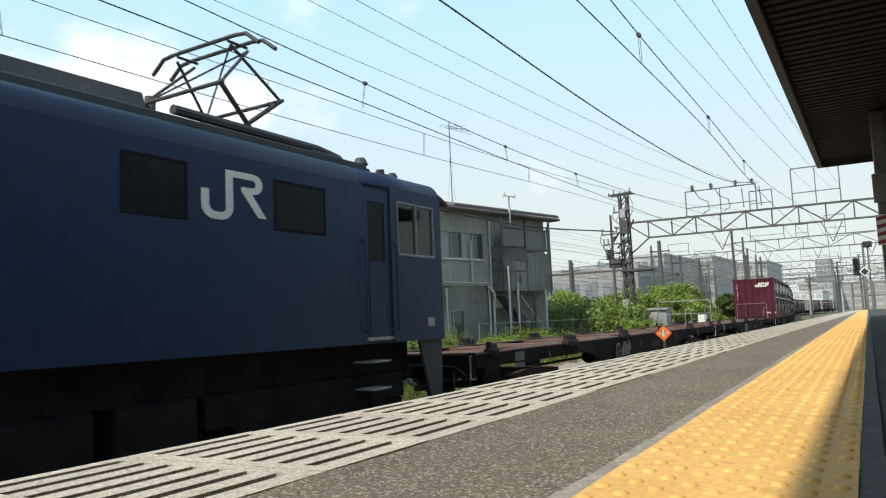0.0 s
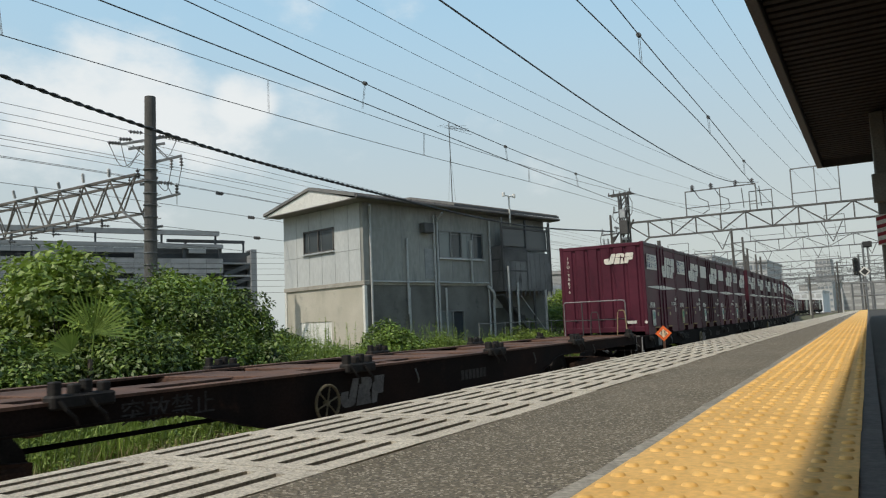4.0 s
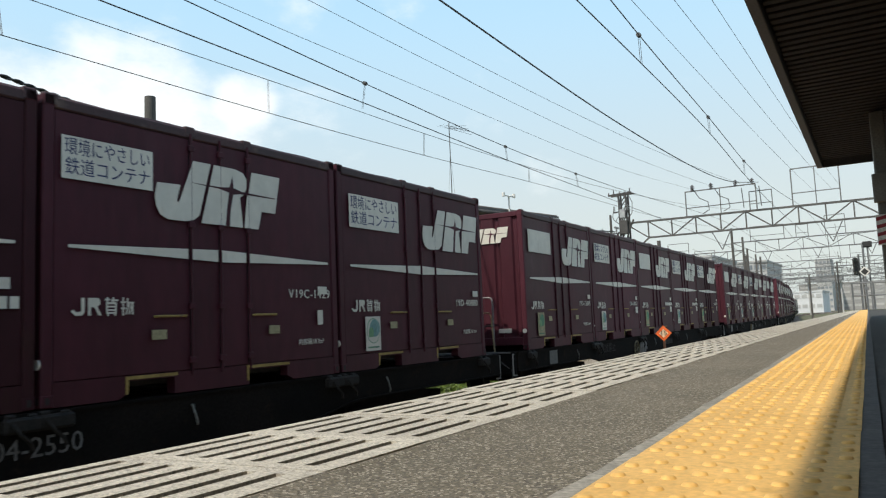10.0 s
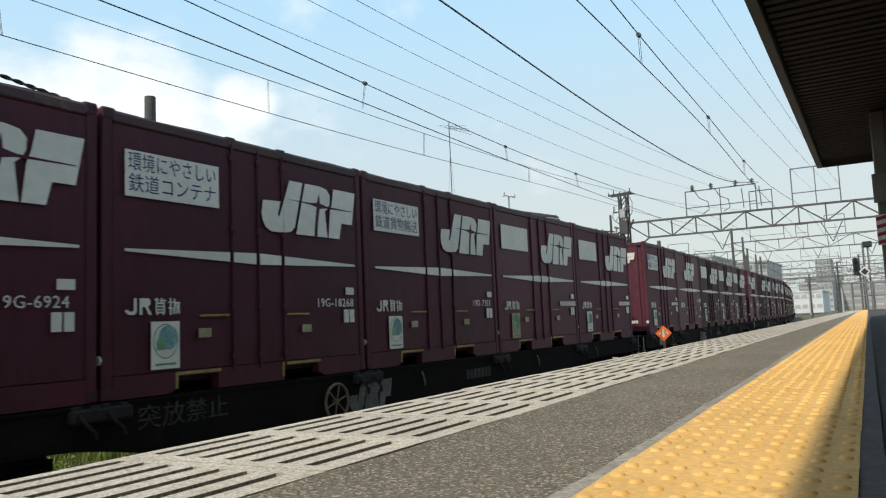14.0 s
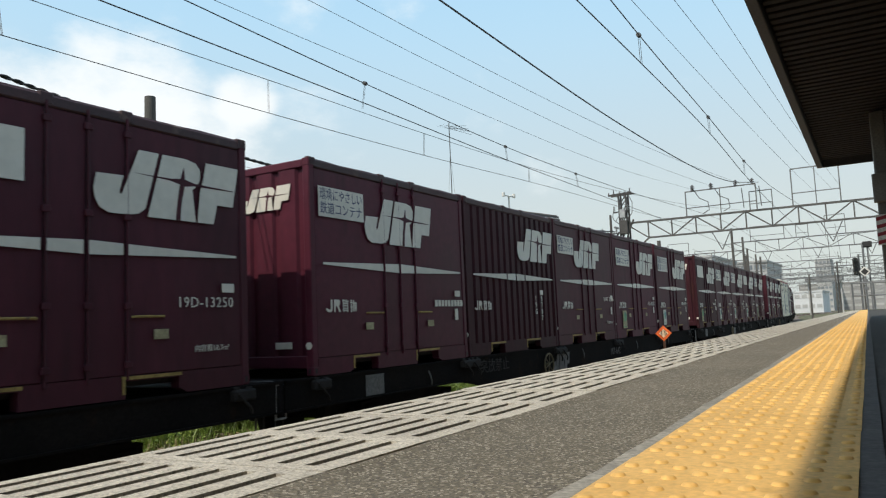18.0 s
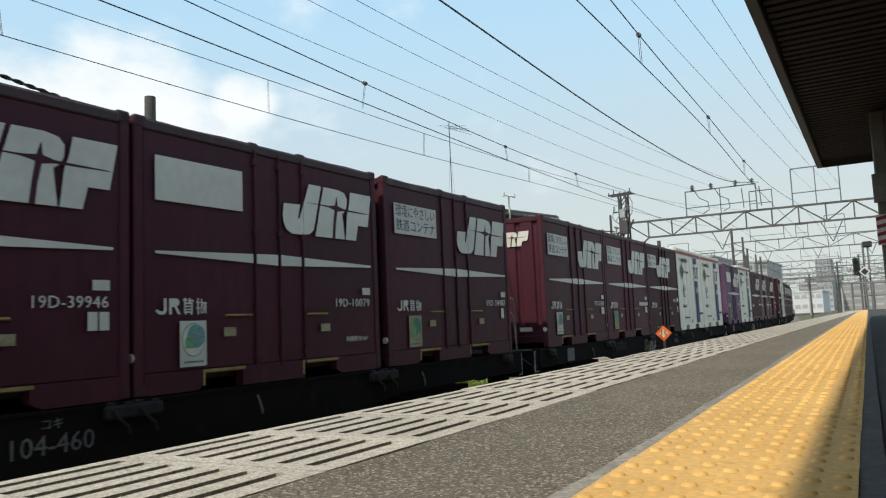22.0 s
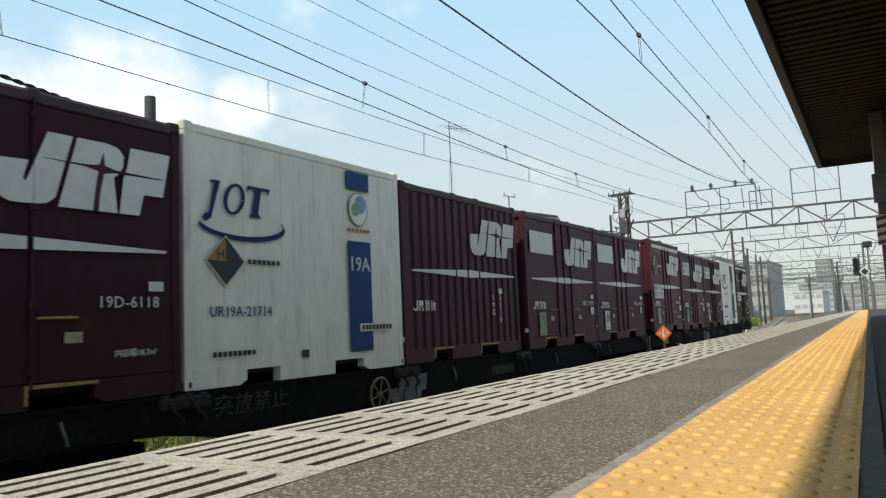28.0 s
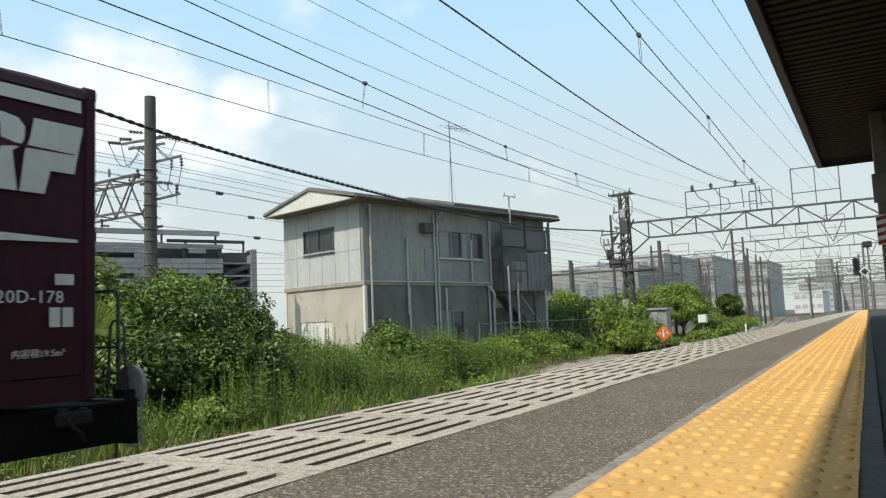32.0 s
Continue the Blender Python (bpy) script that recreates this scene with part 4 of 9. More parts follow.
    if number == "19D-12516":
        part("chalk_arrow", Geo().prism([(-0.11, -0.012), (0.03, -0.016), (0.025, -0.055), (0.11, 0.0), (0.03, 0.055), (0.03, 0.018), (-0.11, 0.014)], 0, 0.003, "z").move(on_side(y0 + 3.08, 0.62)), MARK_ARROW, c, "blue painted arrow")
    part("notice_plate", Geo().box(-0.13, 0.13, -0.04, 0.04, 0, 0.004).move(on_end(HALF - 0.45, 0.36, y0 + 0.006)), MARK_WHITE, c)
    q = Geo()
    q.tube((HALF - 0.05, y0 + 0.01, 0.35), (HALF - 0.05, y0 - 0.016, 0.35), 0.042, 14)
    part("round_tag", q, MARK_WHITE, c)


def operator_mark(c, y, z):
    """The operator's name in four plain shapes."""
    hook = [(0, -0.04), (0.04, -0.075), (0.10, -0.075), (0.125, -0.045), (0.125, 0.075), (0.095, 0.075), (0.095, -0.035), (0.085, -0.045), (0.045, -0.045), (0.025, -0.025)]
    leg = [(0, -0.075), (0.028, -0.075), (0.028, -0.005), (0.06, -0.005), (0.098, -0.075), (0.13, -0.075), (0.088, 0.0), (0.115, 0.02), (0.115, 0.055), (0.095, 0.075), (0, 0.075)]
    for k, o in enumerate((hook, leg)):
        part("operator_mark", Geo().prism([(0.155 * k + p, q) for p, q in o], 0, 0.002, "z").move(on_side(y, z)), MARK_WHITE, c)
    crate = ((0.02, 0.115, 0.03, 0.018), (0.02, 0.115, 0.0, 0.014), (0.02, 0.115, -0.03, 0.014), (0.02, 0.115, -0.055, 0.014), (0.0, 0.05, 0.062, 0.016), (0.06, 0.13, 0.055, 0.016))
    posts = ((0.02, -0.062, 0.038), (0.105, -0.062, 0.038), (0.025, 0.03, 0.082), (0.08, 0.03, 0.08), (0.03, -0.08, -0.06), (0.10, -0.08, -0.06))
    fan = ((0.0, 0.055, 0.04, 0.014), (0.0, 0.055, -0.015, 0.014), (0.065, 0.135, 0.035, 0.016))
    stems = ((0.025, -0.08, 0.08), (0.12, -0.07, 0.04), (0.07, 0.0, 0.075))
    for k, (rows, cols) in enumerate(((crate, posts), (fan, stems))):
        q = Geo()
        x = 0.315 + 0.155 * k
        for a, b, h, w in rows:
            q.box(x + a, x + b, h - w / 2, h + w / 2, 0, 0.002)
        for a, lo, hi in cols:
            q.box(x + a - 0.008, x + a + 0.008, lo, hi, 0, 0.0026)
        if k:
            for a in (0.045, 0.075):
                q.prism([(x + a, -0.07), (x + a + 0.016, -0.07), (x + a + 0.05, 0.03), (x + a + 0.034, 0.03)], 0, 0.0023, "z")
        tagged(part("operator_mark", q.move(on_side(y, z)), MARK_WHITE, c), kind="stuff")


def hazard(c, y, z, r):
    g = Geo().prism([(-r, 0), (0, -r), (r, 0), (0, r)], 0, 0.003, "z")
    d = part("hazard_diamond", g.move(on_side(y, z)), MARK_BLACK, c, "black and amber diamond")
    g = Geo().prism([(-r, 0), (0, 0), (0, r)], 0.003, 0.005, "z")
    part("amber_quarter", g.move(on_side(y, z)), MARK_AMBER, d)
    lettering("H", r * 0.42, on_side(y - r * 0.26, z + r * 0.24, FACE + 0.018), MARK_BLACK, "lettering", d)
    g = Geo()
    for a, b in (((-r, 0), (0, r)), ((0, r), (r, 0)), ((r, 0), (0, -r)), ((0, -r), (-r, 0))):
        g.bar((a[0], a[1], 0.003), (b[0], b[1], 0.003), 0.012, 0.004)
    part("diamond_border", g.move(on_side(y, z)), MARK_WHITE, d)


def eco_mark(c, y, z, w, h, old=False):
    b = part("sticker", Geo().box(-w / 2, w / 2, -h / 2, h / 2, 0, 0.003).move(on_side(y, z)), MARK_OLD if old else MARK_WHITE, c, "weathered green and white sticker")

    def disc(cx, cy, rx, ry, zz, mat):
        n = 20
        g = Geo().prism([(cx + rx * math.cos(2 * math.pi * i / n), cy + ry * math.sin(2 * math.pi * i / n)) for i in range(n)], zz, zz + 0.0015, "z")
        part("sticker_shape", g.move(on_side(y, z)), mat, b)
    disc(0.0, h * 0.08, w * 0.44, h * 0.37, 0.003, MARK_GREEN)
    disc(0.0, h * 0.08, w * 0.415, h * 0.35, 0.0045, MARK_OLD if old else MARK_WHITE)
    disc(0.03, h * 0.16, w * 0.34, h * 0.26, 0.006, MARK_GLOBE if not old else MARK_GREEN)
    disc(-w * 0.16, h * 0.04, w * 0.17, h * 0.14, 0.0075, MARK_LIME)
    part("sticker_shape", Geo().box(-w * 0.32, -w * 0.02, -h * 0.10, h * 0.03, 0.0075, 0.009).move(on_side(y, z)), MARK_LIME, b)
    bars(b, 6, w * 0.75, h * 0.05, on_side(y, z - h * 0.40, FACE + 0.016), MARK_GREEN)


MARK_OLD = surf("yellowed_white", (0.27, 0.235, 0.125), (0.37, 0.325, 0.19), 6, 0.6, vary=0.1)
MARK_GLOBE = surf("faded_blue_green", (0.10, 0.22, 0.22), (0.17, 0.30, 0.28), 9, 0.6, vary=0.25)
MARK_LIME = surf("pale_green", (0.13, 0.30, 0.15), (0.2, 0.38, 0.2), 6, 0.6, vary=0.1)


def mark_white(c, kind, number, variant=False):
    y0 = -LC / 2
    ya, yb = y0 + 2.54, y0 + 2.99
    if kind == "white_red":
        part("red_band", Geo().box(y0 + 0.03, y0 + LC - 0.1, -0.045, 0.045, 0, 0.004).move(on_side(0, 2.56, FACE + 0.006)), MARK_RED, c, "red band under the roof")
        part("blue_stripe", Geo().box(ya, yb, 2.27, 2.48, 0, 0.004).move(on_side(0, 0)), MARK_BLUE, c)
        part("blue_stripe", Geo().box(ya, yb, 0.21, 1.66, 0, 0.004).move(on_side(0, 0)), MARK_BLUE, c)
        lettering("20A", 0.19, on_side((ya + yb) / 2, 1.33, FACE + 0.018) @ Matrix.Shear("XZ", 4, (0, 0)), MARK_WHITE, "lettering", c)
        emblem(c, y0 + 2.34, 1.76, 0.88, 0.40)
        hazard(c, y0 + 0.62, 1.94, 0.27)
        lettering("コキ50000積載禁止", 0.115, on_side(y0 + 0.885, 2.31), MARK_BLACK, "lettering", c)
        lettering("全高H=2600", 0.07, on_side(y0 + 1.25, 1.92), MARK_BLACK, "lettering", c)
        eco_mark_plain(c, y0 + 0.83, 1.33, 0.33, 0.36)
        if number:
            lettering(number, 0.105, on_side(y0 + 0.745, 0.775), MARK_NAVY, "lettering", c)
        else:
            bars(c, 8, 0.75, 0.10, on_side(y0 + 0.745, 0.775), MARK_NAVY)
        bars(c, 9, 0.8, 0.055, on_side(y0 + 1.0, 0.40), MARK_BLACK)
        bars(c, 9, 0.62, 0.075, on_side(y0 + 3.23, 0.515, FACE + 0.018), MARK_BLACK)
    else:
        part("blue_stripe", Geo().box(ya, yb + 0.02, 1.81 if variant else 2.31, 2.545, 0, 0.004).move(on_side(0, 0)), MARK_BLUE, c)
        part("blue_stripe", Geo().box(ya, yb + 0.02, 0.24, 1.30 if variant else 1.64, 0, 0.004).move(on_side(0, 0)), MARK_BLUE, c)
        if not variant:
            lettering("19A", 0.19, on_side((ya + yb) / 2, 1.34, FACE + 0.018), MARK_WHITE, "lettering", c)
        emblem(c, y0 + (0.30 if variant else 0.21), 1.77, 0.96, 0.34)
        # swoosh below the emblem
        q = Geo()
        n = 22
        pts = []
        for i in range(n + 1):
            a = math.pi * (1.02 + 1.12 * i / n)
            pts.append((0.78 + 0.62 * math.cos(a), 1.66 + 0.16 * math.sin(a)))
        for i in range(n + 1):
            a = math.pi * (2.14 - 1.12 * i / n)
            k = 0.035 + 0.065 * math.sin(math.pi * (n - i) / n) ** 0.7
            pts.append((0.78 + (0.62 - k * 0.4) * math.cos(a), 1.66 + k * 0.55 + 0.16 * math.sin(a)))
        q.prism(pts, 0, 0.003, "z")
        part("swoosh", q.move(on_side(y0 + (0.12 if variant else 0.0), 0)), MARK_NAVY, c, "blue swoosh")
        if not variant:
            hazard(c, y0 + 0.51, 1.28, 0.26)
            eco_mark_plain(c, y0 + 2.77, 2.06, 0.40, 0.44)
        else:
            eco_mark_plain(c, y0 + 2.79, 1.58, 0.38, 0.40)
        if number:
            lettering(number, 0.11, on_side(y0 + (0.82 if variant else 0.73), 0.755), MARK_NAVY, "lettering", c)
        else:
            bars(c, 10, 1.0, 0.10, on_side(y0 + 0.73, 0.775), MARK_NAVY)
        bars(c, 7, 0.5, 0.05, on_side(y0 + 1.06, 1.29), MARK_BLACK)
        bars(c, 9, 0.6, 0.05, on_side(y0 + 0.62, 0.33), MARK_BLACK)
        part("notice_plate", Geo().box(-0.36, 0.36, -0.05, 0.05, 0, 0.003).move(on_side(y0 + 3.1, 0.54, FACE + 0.014)), MARK_WHITE, c)
        bars(c, 9, 0.66, 0.06, on_side(y0 + 3.1, 0.54, FACE + 0.018), MARK_BLACK)
    part("notice_plate", Geo().box(-0.06, 0.06, -0.045, 0.045, 0, 0.004).move(on_side(y0 + 1.7, 0.27)), MARK_BLACK, c)


def emblem(c, y, z, w, h):
    """The owner's mark: three plain navy shapes."""
    a = w / 3
    q = Geo().prism([(0.0, -0.06), (0.1 * a, -0.10), (0.35 * a, -0.06), (0.75 * a, h), (0.35 * a, h), (0.35 * a, h - 0.03), (0.5 * a, h - 0.03), (0.25 * a, 0.0), (0.1 * a, -0.02)], 0, 0.003, "z")
    part("emblem_shape", q.move(on_side(y, z)), MARK_NAVY, c)
    n = 24

    def pt(t, k):
        wd = 0.46 * a * k
        return (1.35 * a + wd * math.cos(t) + 0.10 * a * math.sin(t), h / 2 + h / 2 * (0.55 + 0.45 * k) * math.sin(t))
    turn = [2 * math.pi * i / n + 0.001 * (n / 2 - i) for i in range(n + 1)]
    q = Geo().prism([pt(t, 1.0) for t in turn] + [pt(t, 0.62) for t in turn[::-1]], 0, 0.003, "z")
    part("emblem_shape", q.move(on_side(y, z)), MARK_NAVY, c)
    q = Geo().prism([(1.95 * a, h), (1.90 * a, h * 0.78), (2.02 * a, h * 0.90), (2.28 * a, h * 0.90), (2.12 * a, 0.05), (2.0 * a, 0.0), (2.55 * a, 0.0), (2.42 * a, 0.05), (2.58 * a, h * 0.90), (2.85 * a, h * 0.90), (2.90 * a, h * 0.78), (3.0 * a, h)], 0, 0.003, "z")
    part("emblem_shape", q.move(on_side(y, z)), MARK_NAVY, c)


def eco_mark_plain(c, y, z, w, h):
    def disc(cx, cy, rx, ry, zz, mat):
        n = 20
        g = Geo().prism([(cx + rx * math.cos(2 * math.pi * i / n), cy + ry * math.sin(2 * math.pi * i / n)) for i in range(n)], zz, zz + 0.0015, "z")
        return part("sticker_shape", g.move(on_side(y, z)), mat, c)
    disc(0, 0, w / 2, h / 2, 0.002, MARK_DARKGREEN)
    disc(0, 0, w / 2 - 0.012, h / 2 - 0.012, 0.0035, CREAM)
    disc(w * 0.10, h * 0.14, w * 0.30, h * 0.27, 0.005, MARK_SKY)
    disc(-w * 0.16, -h * 0.02, w * 0.22, h * 0.19, 0.0065, MARK_LIME)
    bars(c, 6, w * 1.2, h * 0.09, on_side(y, z - h * 0.62), MARK_AMBER)


MARK_DARKGREEN = surf("dark_green", (0.02, 0.10, 0.06), (0.03, 0.13, 0.07), 6, 0.5)
MARK_SKY = surf("pale_blue", (0.14, 0.26, 0.40), (0.2, 0.33, 0.48), 6, 0.5)

T1 = ("環境にやさしい", "鉄道コンテナ")
T2 = ("環境にやさしい", "鉄道貨物輸送")
BLANK = ()
# wagon by wagon, from the locomotive: kind, notice, number, sticker, yellowed sticker
LOADS = [
    [], [],
    [("plain", T1, "19D-30876", 1, 0), ("plain", T1, "19G-2613", 1, 1), ("plain", BLANK, "19D-23099", 1, 0), ("plain", BLANK, "19D-13082", 1, 0), ("plain", T1, "19D-30397", 1, 0)],
    [("plain", T1, "V19C-1269", 0, 0), ("plain", T1, "V19C-371", 0, 0), ("plain", T1, "", 0, 0), ("plain", T1, "V19C-1429", 0, 0), ("plain", T1, "19D-40880", 1, 0)],
    [("plain", BLANK, "19D-12895", 1, 1), ("plain", T1, "19D-24073", 1, 0), ("plain", BLANK, "", 1, 1), ("plain", T1, "", 1, 0), ("plain", T1, "19D-36173", 1, 1)],
    [("plain", BLANK, "19G-6924", 1, 1), ("plain", T1, "19G-18268", 1, 0), ("plain", T2, "19D-7351", 1, 0), ("plain", BLANK, "", 1, 1), ("plain", BLANK, "", 1, 0)],
    [("plain", T1, "", 1, 0), ("plain", None, "V19B-7172", 0, 0), ("plain", BLANK, "19D-13671", 1, 0), ("plain", BLANK, "19D-17684", 1, 0), ("plain", BLANK, "19D-13250", 1, 0)],
    [("plain", T1, "", 0, 0), ("ribbed", None, "19G-8787", 0, 0), ("plain", T1, "V19C-3286", 0, 0), ("plain", T1, "19D-20273", 1, 1), ("plain", T1, "19D-41739", 1, 0)],
    [("plain", BLANK, "19D-18603", 1, 1), ("plain", T1, "19D-41333", 1, 0), ("plain", T1, "19D-39946", 1, 0), ("plain", BLANK, "19D-10079", 1, 0), ("plain", T1, "19D-34487", 1, 1)],
    [("plain", T1, "19D-32359", 1, 0), ("plain", T1, "", 1, 1), ("plain", T1, "V19C-2180", 0, 0), ("white_red", None, "UR20A-69", 0, 0), ("white_red", None, "UR20A-225", 0, 0)],
    [("purple", BLANK, "19G-1931", 1, 1), ("white_red", None, "UR20A-115", 0, 0), ("ribbed", None, "", 0, 0), ("plain", None, "", 0, 0), ("plain", None, "V19B-5689", 0, 0)],
    [("plain", T2, "19D-6118", 1, 1), ("white_oval", None, "UR19A-21714", 0, 0), ("ribbed", None, "19G-5518", 0, 0), ("plain", BLANK, "19D-22959", 1, 1), ("plain", BLANK, "19D-14538", 1, 0)],
    [("banded", T1, "20D-168", 1, 1), ("plain", T1, "19D-38760", 1, 1), ("plain", T1, "19D-12516", 1, 0), ("white_oval", BLANK, "UR18A-20362", 0, 0), ("banded", T1, "20D-178", 0, 0)],
]
BARE_ENDS = (0, 3, 7, 12)   # wagons whose leading end has no railing


def bogie_geo():
    fr = Geo()
    for s in (1, -1):
        x = s * 0.98
        fr.prism([(-1.15, 0.50), (-0.95, 0.42), (-0.45, 0.42), (-0.3, 0.30), (0.3, 0.30), (0.45, 0.42), (0.95, 0.42), (1.15, 0.50), (1.15, 0.60), (0.4, 0.66), (-0.4, 0.66), (-1.15, 0.60)], x - 0.06, x + 0.06, "x")
        for y in (-0.95, 0.95):
            fr.bbox(x - 0.1, x + 0.1, y - 0.14, y + 0.14, 0.30, 0.58, 0.03)
        for y in (-0.2, 0.0, 0.2):
            fr.tube((x, y, 0.36), (x, y, 0.60), 0.065, 8)
    fr.box(-0.98, 0.98, -0.2, 0.2, 0.5, 0.68)
    return fr


def wheel_geo():
    g = Geo()
    for s in (1, -1):
        g.tube((s * 0.52, 0, 0), (s * 0.60, 0, 0), 0.43, 24)
        g.tube((s * 0.49, 0, 0), (s * 0.52, 0, 0), 0.455, 24)
        g.tube((s * 0.60, 0, 0), (s * 0.64, 0, 0), 0.30, 20, 0.12)
    g.tube((-0.7, 0, 0), (0.7, 0, 0), 0.075, 10)
    return g


WAGON_LETTER = surf("worn_lettering", (0.034, 0.031, 0.029), (0.062, 0.058, 0.054), 6, 0.8, fine=30, fine_amt=0.3, spec=0.1)
END_RAIL = surf("grimy_rail", (0.15, 0.135, 0.135), (0.23, 0.215, 0.21), 8, 0.5, c3=(0.09, 0.065, 0.055))


def end_rails(w, y, xr=0.72, coat=None, D=DECK):
    """Railing and two grab hoops at a wagon's end."""
    part("end_railing", Geo().path([(-1.05, y, D), (-1.05, y, D + 0.94), (-1.0, y, D + 0.98), (xr - 0.08, y, D + 0.98), (xr - 0.02, y, D + 0.96), (xr, y, D + 0.90)], 0.017, 8), coat or END_RAIL, w, "painted pipe railing")
    part("rail_post", Geo().tube((xr, y, D - 0.05), (xr, y, D + 0.91), 0.017, 8), coat or END_RAIL, w)
    part("middle_rail", Geo().tube((-1.05, y, D + 0.46), (xr, y, D + 0.46), 0.013, 8), coat or STEEL_DARK, w)
    part("rail_post", Geo().tube((-0.52, y, D), (-0.52, y, D + 0.98), 0.017, 8), STEEL_DARK, w)
    for x, h, tone in ((xr - 0.10, 0.70, HANDRAIL), (xr - 0.86, 0.68, STEEL_DARK)):
        a = y - 0.08 if y < 0 else y + 0.06
        part("grab_rail", Geo().path([(x - 0.15, a, D - 0.12), (x - 0.10, a, D + h - 0.06), (x - 0.06, a, D + h), (x + 0.06, a, D + h), (x + 0.10, a, D + h - 0.06), (x + 0.15, a, D - 0.12)], 0.014, 8), coat or tone, w, "bent pipe grab hoop")


def flat_wagon(empty, railed=True):
    """A long flat container wagon; origin on the rails below its middle, leading end towards -y."""
    w = thing("flat_wagon", "grimy black steel container wagon with rusty deck" if empty else "grimy black steel container wagon carrying containers", "wagon", "wagons of the freight train")
    L, D = 9.87, DECK + (RISE if empty else 0.0)   # empty wagons ride higher on their springs
    for s in (1, -1):
        x = s * 1.20
        low = 0.25 if empty else 0.36
        bow = [((3.2 if empty else 4.5) + 1.7 * k / 6, D - low - (0.58 - low) / 2 * (1 + math.cos(math.pi * k / 6))) for k in range(7)]
        pts = [(-L, D - low)] + [(-a, b) for a, b in bow[::-1]] + bow + [(L, D - low), (L, D - 0.02), (-L, D - 0.02)]
        lip = [(-L, D - low)] + [(-a, b) for a, b in bow[::-1]] + bow + [(L, D - low)]
        part("sill_lip", Geo().prism(lip + [(a, b + 0.022) for a, b in lip[::-1]], min(x + s * 0.021, x + s * 0.05), max(x + s * 0.021, x + s * 0.05), "x"), WAGON_RUST if empty else WAGON_SIDE, w)
        part("side_sill", Geo().prism(pts, x - 0.03, x + 0.02, "x"), WAGON_RUST if empty else WAGON_SIDE, w)
        q = Geo()
        q.box(min(x - s * 0.16, x + s * 0.04), max(x - s * 0.16, x + s * 0.04), -L, L, D - 0.04, D - 0.012)
        part("sill_flange", q, RUST if empty else WAGON_SIDE, w)
    # deck plates and openings between
    g = Geo()
    for i in range(5):
        yc = (i - 2) * PITCH
        for a, b in ((-1.62, -0.75), (0.75, 1.62)):
            g.bbox(-1.16, 1.16, yc + a, yc + b, D - 0.10, D - 0.035, 0.01)
    g.box(-0.22, 0.22, -L, L, D - 0.35, D - 0.05)
    for y in np.arange(-9.0, 9.1, 1.5):
        g.box(-1.16, 1.16, y - 0.06, y + 0.06, D - 0.28, D - 0.06)
    for y in (-L + 0.35, L - 0.35):
        g.bbox(-1.16, 1.16, y - 0.35, y + 0.35, D - 0.10, D - 0.03, 0.01)
    part("deck", g, RUST if empty else WAGON, w, "rust-brown deck plates" if empty else "")
    # container clamps
    me = (Geo().bbox(-0.08, 0.08, -0.15, 0.15, -0.06, 0.06, 0.02).bbox(-0.05, 0.05, -0.13, -0.05, 0.05, 0.17 if empty else 0.09, 0.012).bbox(-0.05, 0.05, 0.04, 0.12, 0.05, 0.14 if empty else 0.08, 0.012)
          .path([(0.085, -0.10, 0.02), (0.12, -0.06, -0.06), (0.12, 0.02, -0.13), (0.09, 0.06, -0.19)], 0.016, 6)).mesh("container_clamp", IRON)
    for i in range(5):
        for y in ((i - 2) * PITCH - 1.75, (i - 2) * PITCH + 1.75):
            for x in (-1.19, 1.19):
                o = part("container_clamp", me, None, w)
                o.location = (x + (0.03 if x > 0 else -0.03), y, D - 0.10 if not empty else D - 0.02)
    # end beams, couplers, hoses
    for d in (-1, 1):
        y = d * L
        part("end_beam", Geo().bbox(-1.2, 1.2, min(y, y + d * 0.08), max(y, y + d * 0.08), D - 0.40, D - 0.0, 0.01), WAGON, w)
        g = Geo()
        g.bbox(-0.11, 0.11, min(y, y + d * 0.40), max(y, y + d * 0.40), 0.72, 0.92, 0.03)
        g.bbox(-0.16, 0.16, min(y + d * 0.24, y + d * 0.46), max(y + d * 0.24, y + d * 0.46), 0.68, 0.98, 0.05)
        part("coupler", g, IRON, w)
        g = Geo()
        pts = [(0.5, y + d * 0.05, 0.85), (0.48, y + d * 0.18, 0.66), (0.42, y + d * 0.32, 0.56), (0.30, y + d * 0.42, 0.62)]
        g.path(pts, 0.022, 8)
        part("brake_hose", g, IRON, w)
        part("hose_coupling", Geo().tube((0.32, y + d * 0.40, 0.605), (0.24, y + d * 0.47, 0.67), 0.034, 8).bbox(0.19, 0.27, y + d * 0.47 - 0.03, y + d * 0.47 + 0.03, 0.64, 0.72, 0.01), HANDRAIL_GREY, w, "pale metal hose coupling")
        part("brake_hose", Geo().path(smooth_points([(-0.35, y + d * 0.04, 0.86), (-0.36, y + d * 0.24, 0.60), (-0.30, y + d * 0.38, 0.50), (-0.18, y + d * 0.46, 0.58)], 4), 0.020, 7), IRON, w)
        part("end_plate", Geo().bbox(-1.12, 1.12, min(y - d * 0.05, y + d * 0.10), max(y - d * 0.05, y + d * 0.10), D - 0.035, D - 0.005, 0.006), WAGON_PLATE if not empty else RUST, w, "worn grey end plate")
        part("uncoupling_rod", Geo().path([(-0.2, y + d * 0.30, 0.98), (-0.25, y + d * 0.12, 0.93), (0.9, y + d * 0.12, 0.88), (1.12, y + d * 0.16, 0.74)], 0.011, 6), STEEL_DARK, w)
